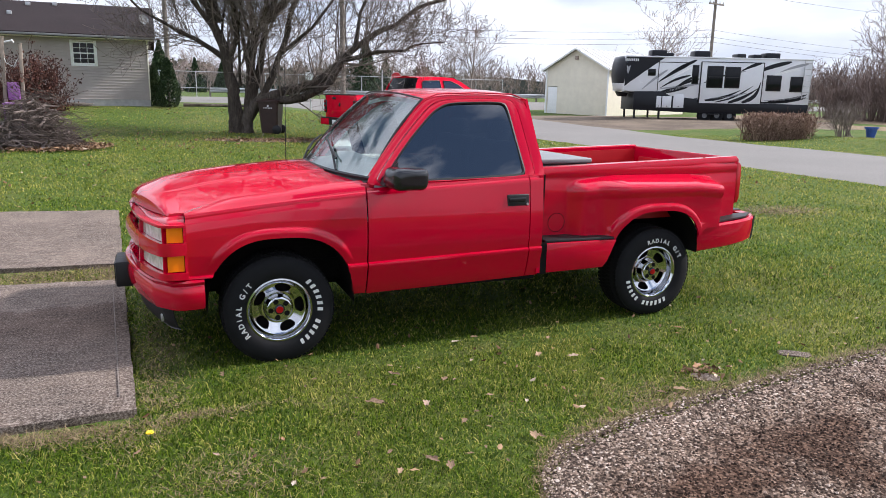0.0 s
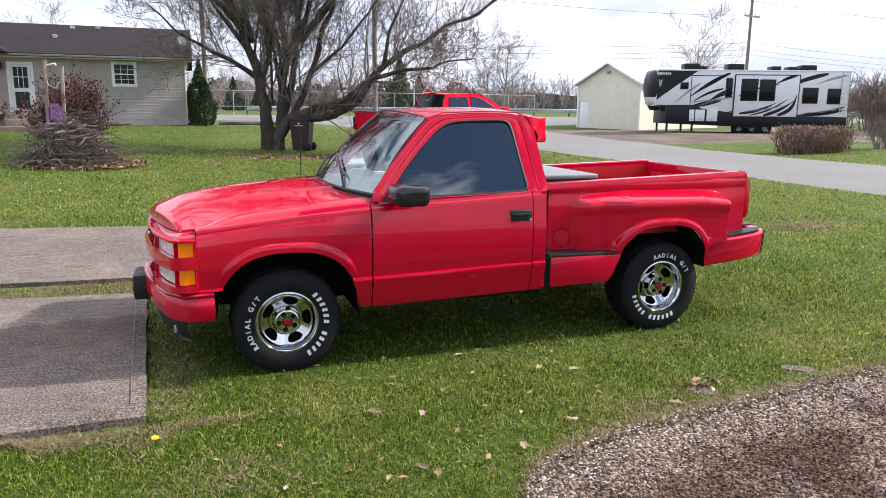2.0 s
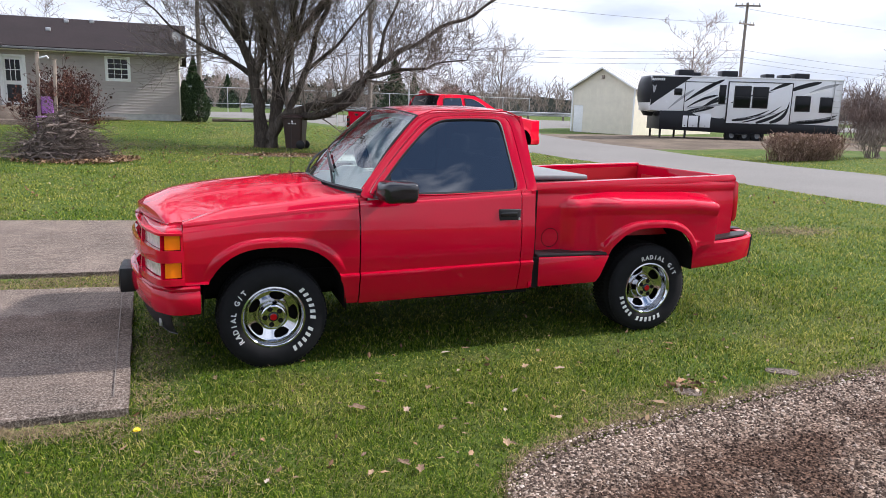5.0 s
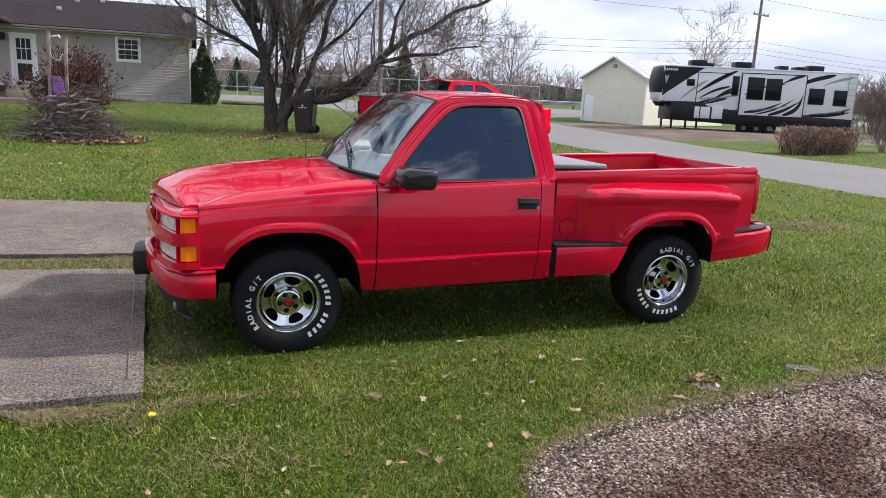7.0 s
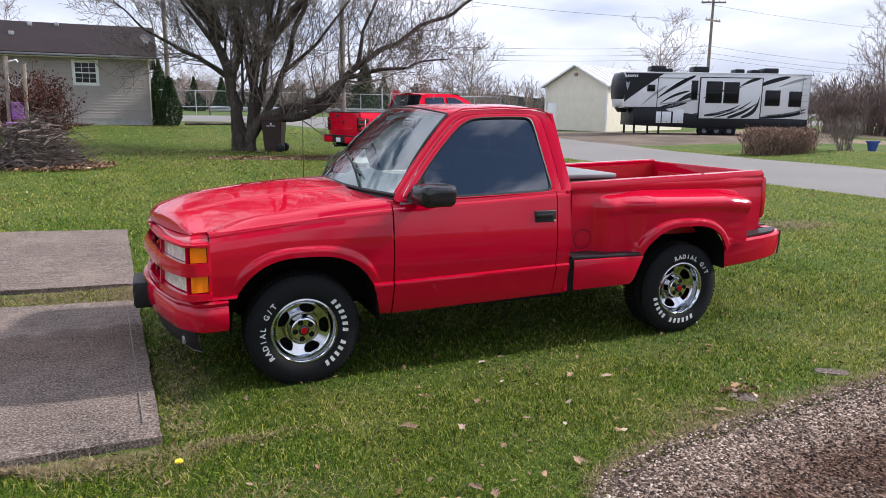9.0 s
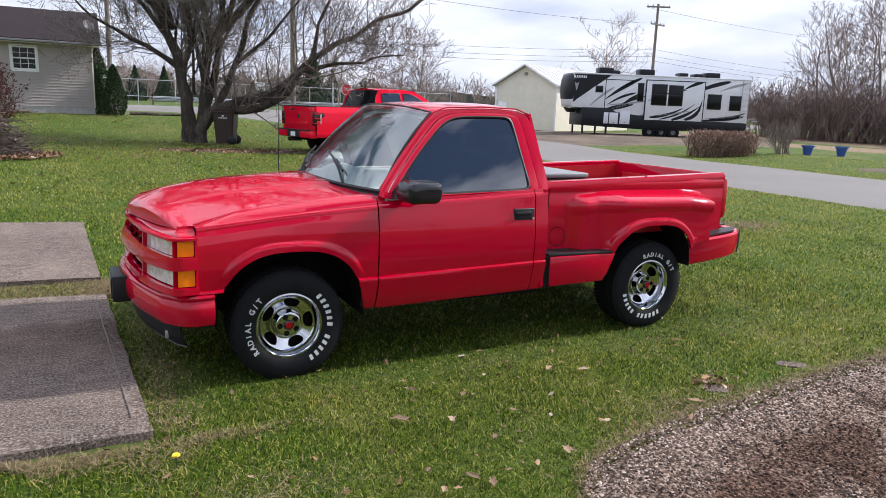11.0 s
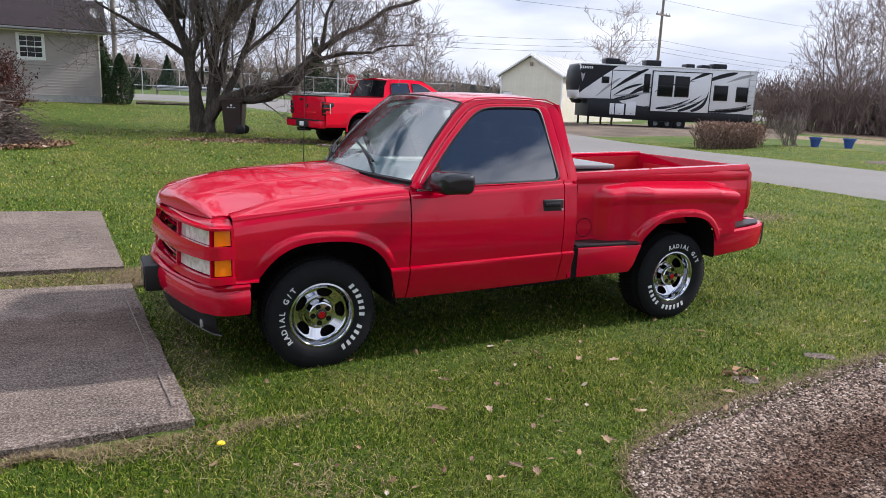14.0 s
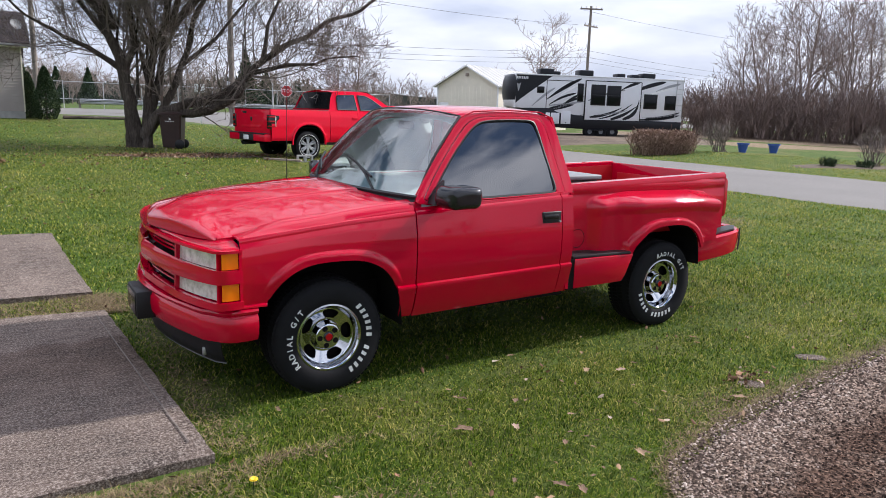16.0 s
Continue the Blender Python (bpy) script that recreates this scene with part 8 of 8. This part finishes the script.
def sign_post(x, y, h, label):
    t = thing("stop_sign", Matrix.Translation((x, y, gz(x, y))) @ Matrix.Rotation(radians(-18), 4, "Z"), label, "road sign")
    part("post", boxed(-0.035, 0.035, -0.02, 0.02, -0.1, h + 0.3), STOPRED, t)
    R = 0.40
    for r, y0, mm, name in ((R, -0.03, SIGNW, "white_border"), (R - 0.03, -0.036, STOPRED, "face")):
        bm = slab_of([(r * math.cos(radians(22.5 + 45 * k)), h + r * math.sin(radians(22.5 + 45 * k))) for k in range(8)], y0, -0.022)
        part(name, bm, mm, t, smooth=False)
    me = letters("STOP", 0.30, SIGNW)
    ob = new("lettering", me)
    ob.parent = t
    ob.matrix_basis = Matrix.Translation((0, -0.04, h)) @ Matrix.Rotation(radians(90), 4, "X")


sign_post(15.1, 43.6, 2.15, "red octagonal stop sign on a red post at the junction")
t = thing("road_sign", Matrix.Translation((7.05, 33.4, gz(7.05, 33.4))) @ Matrix.Rotation(radians(-20), 4, "Z"), "pale back of a small sign on a bent post", "road sign")
part("post", tubed([(0, 0, -0.1), (-0.03, 0, 0.9), (-0.08, 0, 1.95)], 0.03, 6), STEEL, t)
part("plate", boxed(-0.28, 0.2, -0.035, -0.02, 1.55, 1.95, 0.01), SIGNW, t)
bm = tubed([(13.6, 42, 0), (13.6, 42, 2.6)], 0.05, 6)
t = thing("marker_post", Matrix.Translation((0, 0, gz(13.6, 42))), "grey steel marker post at the junction", "post")
part("post", bm, STEEL, t)

rail = thing("guard_rail", Matrix.Translation((0, 0, 0)), "long galvanised guard rail along the main road", "guard rail")
xs = [4 + 4 * k for k in range(34)]
for z, name in ((0.72, "beam"), (0.5, "beam")):
    bm = bmesh.new()
    rows = []
    for x in xs:
        y = 61.0
        rows.append([bm.verts.new((x, y + o, gz(x, y) + z + dz)) for o, dz in ((0, -0.09), (-0.06, -0.05), (0, 0.0), (-0.06, 0.05), (0, 0.09))])
    for r, s in zip(rows, rows[1:]):
        for k in range(4):
            bm.faces.new((r[k], s[k], s[k + 1], r[k + 1]))
    part(name, solid(bm, 0.01), STEEL, rail)
for x in xs:
    part("post", boxed(x - 0.08, x + 0.08, 61.02, 61.2, gz(x, 61) - 0.1, gz(x, 61) + 0.8), POLEWOOD, rail)
fence = thing("chain_link_fence", Matrix.Translation((0, 0, 0)), "grey chain-link fence with top rail beyond the road", "fence")
fx = [-30 + 3 * k for k in range(22)]
for x in fx:
    part("post", tubed([(x, 63.0, gz(x, 63)), (x, 63.0, gz(x, 63) + 2.2)], 0.035, 6), STEEL, fence)
for z in (2.15, 0.75):
    part("rail", tubed([(x, 63.0, gz(x, 63) + z) for x in fx], 0.03, 5), STEEL, fence)
v, f = [], []
for k in range(330):
    for s in (0.19, -0.19):
        x = -30 + 63 * k / 330
        b = len(v)
        z = gz(x, 63)
        for dx, zz in ((0, 0.05), (0.009, 0.05), (0.009 + s * 7, 2.1), (s * 7, 2.1)):
            v.append((x + dx, 63.02, z + zz))
        f.append((b, b + 1, b + 2, b + 3))
ob = pymesh("mesh_wire", v, f, WIRE, fence)
ob["kind"] = "stuff"
# far fields and ridge
bm = bmesh.new()
xs = [-500 + 25 * k for k in range(50)]
rows = [[bm.verts.new((x, 330 + 20 * math.sin(x * 0.013), z)) for z in (1.0, 9 + 5 * noise.noise(Vector((x * 0.02, 0, 0))) + 2 * noise.noise(Vector((x * 0.11, 3, 0))), )] for x in xs]
for k in range(len(xs)):
    x, y = rows[k][1].co.x, rows[k][1].co.y
    rows[k].append(bm.verts.new((x, y + 120, rows[k][1].co.z + 3 + 4 * noise.noise(Vector((x * 0.015, 9, 0))))))
for r, s in zip(rows, rows[1:]):
    for k in range(2):
        bm.faces.new((r[k], s[k], s[k + 1], r[k + 1]))
m = Mat("far_wood", 1.0, 0, 0.1)
FARWOOD = m.colour(m.ramp(m.noise(0.05, 8, 0.7), (0.3, (0.045, 0.050, 0.048)), (0.7, (0.10, 0.10, 0.09)))).m
tagged(part("far_ridge", bm, FARWOOD), "low distant wooded ridge", "backdrop", kind="structure")


def far_clump(r):
    x = r.uniform(-110, 60)
    h = 5.2 + 2.2 * noise.noise(Vector((x * 0.09, 0, 0))) + 2.0 * noise.noise(Vector((x * 0.33, 5, 0)))
    y = 150 + r.uniform(-4, 4)
    return Vector((x, y, gz(x, y) + h * r.random() ** 0.7))


leaves("far_evergreens", 9000, far_clump, 0.55, FAREVER, "dark evergreen wood beyond the main road", "woods", 91)
# woods behind the viewer, seen in the paint and glass
stand(14, along(-60, -62, 90, -70, 6), lambda: rnd.uniform(0.7, 1.1), "woods behind the driveway", "bare tree across the driveway")
thicket("back_scrub", 140, along(-60, -60, 90, -66, 3), 2, 5, FARTWIG, "brown leafless scrub across the driveway", 33, 0.03)

# ---- grass and fallen leaves ----


def lawn_free(x, y):
    """Whether grass grows here."""
    if -4.85 < x < -0.88 - 0.053 * (y + 0.6) and (-0.68 < y < 2.3 or 2.84 < y < 5.8):
        return False
    if x > 0.56 and y < drive_edge(x) - 0.03:
        return False
    return not (13 < x < 20.3)


LX, LY = np.arange(-14, 46, 0.2), np.arange(-5, 36, 0.2)
HEIGHT = np.array([[gz(x, y) for y in LY] for x in LX])
CLUMP = np.array([[noise.noise(Vector((x * 1.7, y * 1.7, 2))) + 0.6 * noise.noise(Vector((x * 0.5, y * 0.5, 6))) for y in LY] for x in LX])
EX = np.arange(0.5, 13, 0.01)
EDGE = np.array([drive_edge(x) for x in EX])


def sampled(table, x, y):
    """A table of the lawn read between its places."""
    u, v = (x - LX[0]) / 0.2, (y - LY[0]) / 0.2
    i, j = np.clip(u.astype(int), 0, len(LX) - 2), np.clip(v.astype(int), 0, len(LY) - 2)
    a, b = u - i, v - j
    return (1 - a) * ((1 - b) * table[i, j] + b * table[i, j + 1]) + a * ((1 - b) * table[i + 1, j] + b * table[i + 1, j + 1])


def grass(name, n, r0, r1, h, w, seed):
    """Leaning blades round the driveway's tip, finer and denser the nearer they stand."""
    rn = np.random.RandomState(seed)
    rad = r0 * (r1 / r0) ** rn.rand(n)
    ang = np.radians(-18 + 88 * rn.rand(n) + rn.normal(0, 3, n))
    x, y = -0.6 + rad * np.sin(ang), -4.5 + rad * np.cos(ang)
    free = ~((x > -4.85) & (x < -0.88 - 0.053 * (y + 0.6)) & (((y > -0.68) & (y < 2.3)) | ((y > 2.84) & (y < 5.8))))
    free &= ~((x > 0.56) & (y < np.interp(x, EX, EDGE) - 0.03)) & ~((x > 12.95) & (x < 20.35)) & ~((y > 24) & (x > 9)) & (y < 27.9)
    for px, py, a, b in STONES:
        free &= np.hypot(x - px, y - py) > 0.5 * (a + b) + 0.015
    clump = sampled(CLUMP, x, y)
    clump = clump / np.maximum(1.0, rad / 8)
    free &= rn.rand(n) < 0.9 + 0.4 * clump
    x, y, rad, clump = x[free], y[free], rad[free], clump[free]
    k = len(x)
    z = sampled(HEIGHT, x, y) - 0.004
    a = rn.rand(k) * 2 * np.pi
    far = rad / 4.0
    hh = h * (0.4 + 0.8 * rn.rand(k)) * (1 + 0.35 * clump) * np.clip(far, 0.9, 1.8) ** 0.7
    ln = hh * (0.35 + 1.5 * rn.rand(k))
    ww = w * (0.6 + 0.8 * rn.rand(k)) * far ** 0.68
    c, q = np.cos(a), np.sin(a)
    co = np.empty((k, 5, 3))
    co[:, 0] = np.stack([x - q * ww, y + c * ww, z], 1)
    co[:, 1] = np.stack([x + q * ww, y - c * ww, z], 1)
    co[:, 2] = np.stack([x + c * ln * 0.35 + q * ww * 0.85, y + q * ln * 0.35 - c * ww * 0.85, z + hh * 0.7], 1)
    co[:, 3] = np.stack([x + c * ln * 0.35 - q * ww * 0.85, y + q * ln * 0.35 + c * ww * 0.85, z + hh * 0.7], 1)
    co[:, 4] = np.stack([x + c * ln, y + q * ln, z + hh * (0.75 + 0.3 * rn.rand(k))], 1)
    base = np.arange(k)[:, None] * 5
    loops = (base + np.array([0, 1, 2, 3, 3, 2, 4])).ravel()
    starts = (np.arange(k)[:, None] * 7 + np.array([0, 4])).ravel()
    me = bpy.data.meshes.new(name)
    me.vertices.add(k * 5)
    me.vertices.foreach_set("co", co.ravel())
    me.loops.add(len(loops))
    me.loops.foreach_set("vertex_index", loops.astype(np.int32))
    me.polygons.add(len(starts))
    me.polygons.foreach_set("loop_start", starts.astype(np.int32))
    me.update(calc_edges=True)
    me.materials.append(GRASS)
    return tagged(new(name, me), "short matted green lawn grass with dry blades", "grass", kind="stuff")


grass("grass", 620000, 2.1, 34.0, 0.024, 0.0025, 1)


def straw(name, n, place, h, w, seed):
    """Dead grass lying along an edge."""
    r = random.Random(seed)
    v, f = [], []
    for _ in range(n):
        x, y = place(r)
        if not lawn_free(x, y):
            continue
        z, a, ln = gz(x, y) + 0.004 + 0.02 * r.random(), r.random() * 6.28, h * r.uniform(0.6, 1.5)
        c, s = math.cos(a), math.sin(a)
        b = len(v)
        v += [(x - s * w, y + c * w, z), (x + s * w, y - c * w, z), (x + c * ln, y + s * ln, z + r.uniform(0.0, 0.03))]
        f.append((b, b + 1, b + 2))
    return tagged(pymesh(name, v, f, STRAW), "flattened straw-coloured dead grass by the slabs", "dead grass", kind="stuff")


straw("dead_grass", 16000, lambda r: (r.uniform(-4.5, -0.95) if r.random() < 0.75 else r.gauss(-1.0, 0.12), r.uniform(2.26, 2.86)), 0.05, 0.0025, 71)
straw("dead_grass", 3200, lambda r: (lambda x: (x, -0.70 - abs(r.gauss(0, 0.10 + 0.07 * math.sin(x * 5.1) + 0.04 * math.sin(x * 13)))))(-1.35 + r.gauss(0, 0.55)), 0.045, 0.0022, 72)
straw("dead_grass", 600, lambda r: (r.gauss(-0.45, 0.22), r.gauss(-1.45, 0.14)), 0.045, 0.0022, 75)
straw("dead_grass", 1500, lambda r: (r.gauss(8.2, 0.4), r.gauss(3.65, 0.22)), 0.07, 0.006, 77)
straw("dead_grass", 700, lambda r: (r.gauss(1.9, 0.3), r.gauss(-1.35, 0.1)), 0.04, 0.0022, 76)
straw("dead_grass", 2500, lambda r: (-0.75 + r.gauss(0, 0.10), r.uniform(-0.6, 2.2)), 0.045, 0.0022, 73)
straw("dead_grass", 9000, lambda r: (lambda x: (x, drive_edge(x) + abs(r.gauss(0, 0.07))))(r.uniform(0.6, 6)), 0.04, 0.0022, 74)


def near_leaf(r):
    while True:
        x, y = r.uniform(-1.6, 6), r.uniform(-2.4, 3) if r.random() < 0.7 else r.uniform(0, 9)
        if lawn_free(x, y):
            return Vector((x, y, gz(x, y) + 0.03 + 0.02 * r.random()))


def far_leaf(r):
    while True:
        x, y = r.uniform(-8, 12.5), r.uniform(6, 27)
        if noise.noise(Vector((x * 0.4, y * 0.4, 0))) + r.random() > 0.55:
            return Vector((x, y, gz(x, y) + 0.05))


leaves("fallen_leaves", 60, lambda r: (lambda x, y: Vector((x, y, gz(x, y) + 0.02 + 0.015 * r.random())))(2.40 + r.gauss(0, 0.09), -1.17 + r.gauss(0, 0.05)), 0.018, LEAF, "dry leaves caught beside a sunken stone", "fallen leaves", 64, flat=0.6)
leaves("fallen_leaves", 330, near_leaf, 0.019, LEAF, "scattered dry brown leaves in the grass", "fallen leaves", 61, flat=0.5)
leaves("fallen_leaves", 1500, far_leaf, 0.036, LEAF, "scattered pale dry leaves over the lawn", "fallen leaves", 62, flat=0.5)
leaves("fallen_leaves", 700, lambda r: (lambda x, y: Vector((x, y, gz(x, y) + 0.04)))(2.6 + r.gauss(0, 1.1), 15.6 + r.gauss(0, 0.3)), 0.045, LEAF, "dry leaves on the mulch strip", "fallen leaves", 63, flat=0.5)


def curled_leaf(x, y, s, turn, label, k=0):
    """A dry leaf with pointed lobes, its edges rolled up."""
    bm = bmesh.new()
    n = 30
    mid = bm.verts.new((0, 0, 0))
    rows = []
    for q in (0.5, 1.0):
        row = []
        for j in range(n):
            a = 2 * math.pi * j / n
            lobe = 0.62 + 0.30 * abs(math.cos(2.5 * a)) ** 1.5 + 0.12 * noise.noise(Vector((math.cos(a) * 2, math.sin(a) * 2, k)))
            u, v = s * q * lobe * math.cos(a) * 1.25, s * q * lobe * math.sin(a) * 0.75
            roll = (0.5 + 0.35 * noise.noise(Vector((k, 3, 1)))) * v * v / s + 0.30 * u * u / s * noise.noise(Vector((k, 9, 2))) + 0.12 * s * noise.noise(Vector((u / s * 2, v / s * 2, k)))
            row.append(bm.verts.new((u, v * 0.9, roll)))
        rows.append(row)
    for j in range(n):
        i = (j + 1) % n
        bm.faces.new((mid, rows[0][j], rows[0][i]))
        bm.faces.new((rows[0][j], rows[1][j], rows[1][i], rows[0][i]))
    tube(bm, [(-0.8 * s, 0, 0.02 * s), (-1.2 * s, 0.1 * s, 0.1 * s), (-1.6 * s, 0.15 * s, 0.05 * s)], 0.02 * s + 0.0005, 4)
    ob = part("fallen_leaf", bm, CURL)
    ob.matrix_world = Matrix.Translation((x, y, gz(x, y) + 0.034)) @ Euler((0.35 * noise.noise(Vector((k, 1, 1))), 0.35 * noise.noise(Vector((k, 2, 1))), turn)).to_matrix().to_4x4()
    return tagged(ob, label, "leaf", "large dry leaves on the lawn")


rl = random.Random(88)
BIG_LEAVES = ((0.34, -0.95, 0.05), (0.60, -1.06, 0.034), (0.59, -0.56, 0.026), (0.83, -0.76, 0.03), (1.19, -0.06, 0.03), (0.97, -1.59, 0.038), (0.41, -1.64, 0.036), (0.47, -1.72, 0.034), (1.13, -0.48, 0.02), (1.78, -0.67, 0.036), (1.59, -0.54, 0.038), (0.25, -1.51, 0.02), (0.24, -1.69, 0.024), (0.97, -1.08, 0.02), (1.13, -1.22, 0.02), (0.71, -1.33, 0.026), (1.86, -0.2, 0.026), (1.36, -0.01, 0.024), (2.9, -0.35, 0.03), (2.40, -1.12, 0.04), (2.05, -1.38, 0.04))
for k, (x, y, s) in enumerate(BIG_LEAVES):
    curled_leaf(x, y, s, rl.random() * 6.3, "curled tan dry leaf lying on the grass", k)
for k in range(80):
    x = rl.uniform(-1.2, 4.8)
    y = rl.uniform(-2.3, -0.1)
    if lawn_free(x, y) and lawn_free(x, y - 0.1):
        curled_leaf(x, y, rl.uniform(0.009, 0.021), rl.random() * 6.3, "small curled brown dry leaf in the grass", k + 50)
fl = thing("dandelion", Matrix.Translation((-0.79, -1.0, gz(-0.79, -1.0))), "small yellow dandelion flower in the grass", "flower")
part("stem", tubed([(0, 0, 0), (0, 0, 0.06)], 0.002, 5), EVER, fl)
bm = bmesh.new()
for k in range(22):
    box(bm, 0.0, 0.02, -0.003, 0.003, 0.0, 0.002, m=Matrix.Translation((0, 0, 0.062)) @ Matrix.Rotation(2 * math.pi * k / 22, 4, "Z") @ Matrix.Rotation(radians(-15 - 20 * (k % 2)), 4, "Y"))
part("petals", bm, YELLOW, fl)
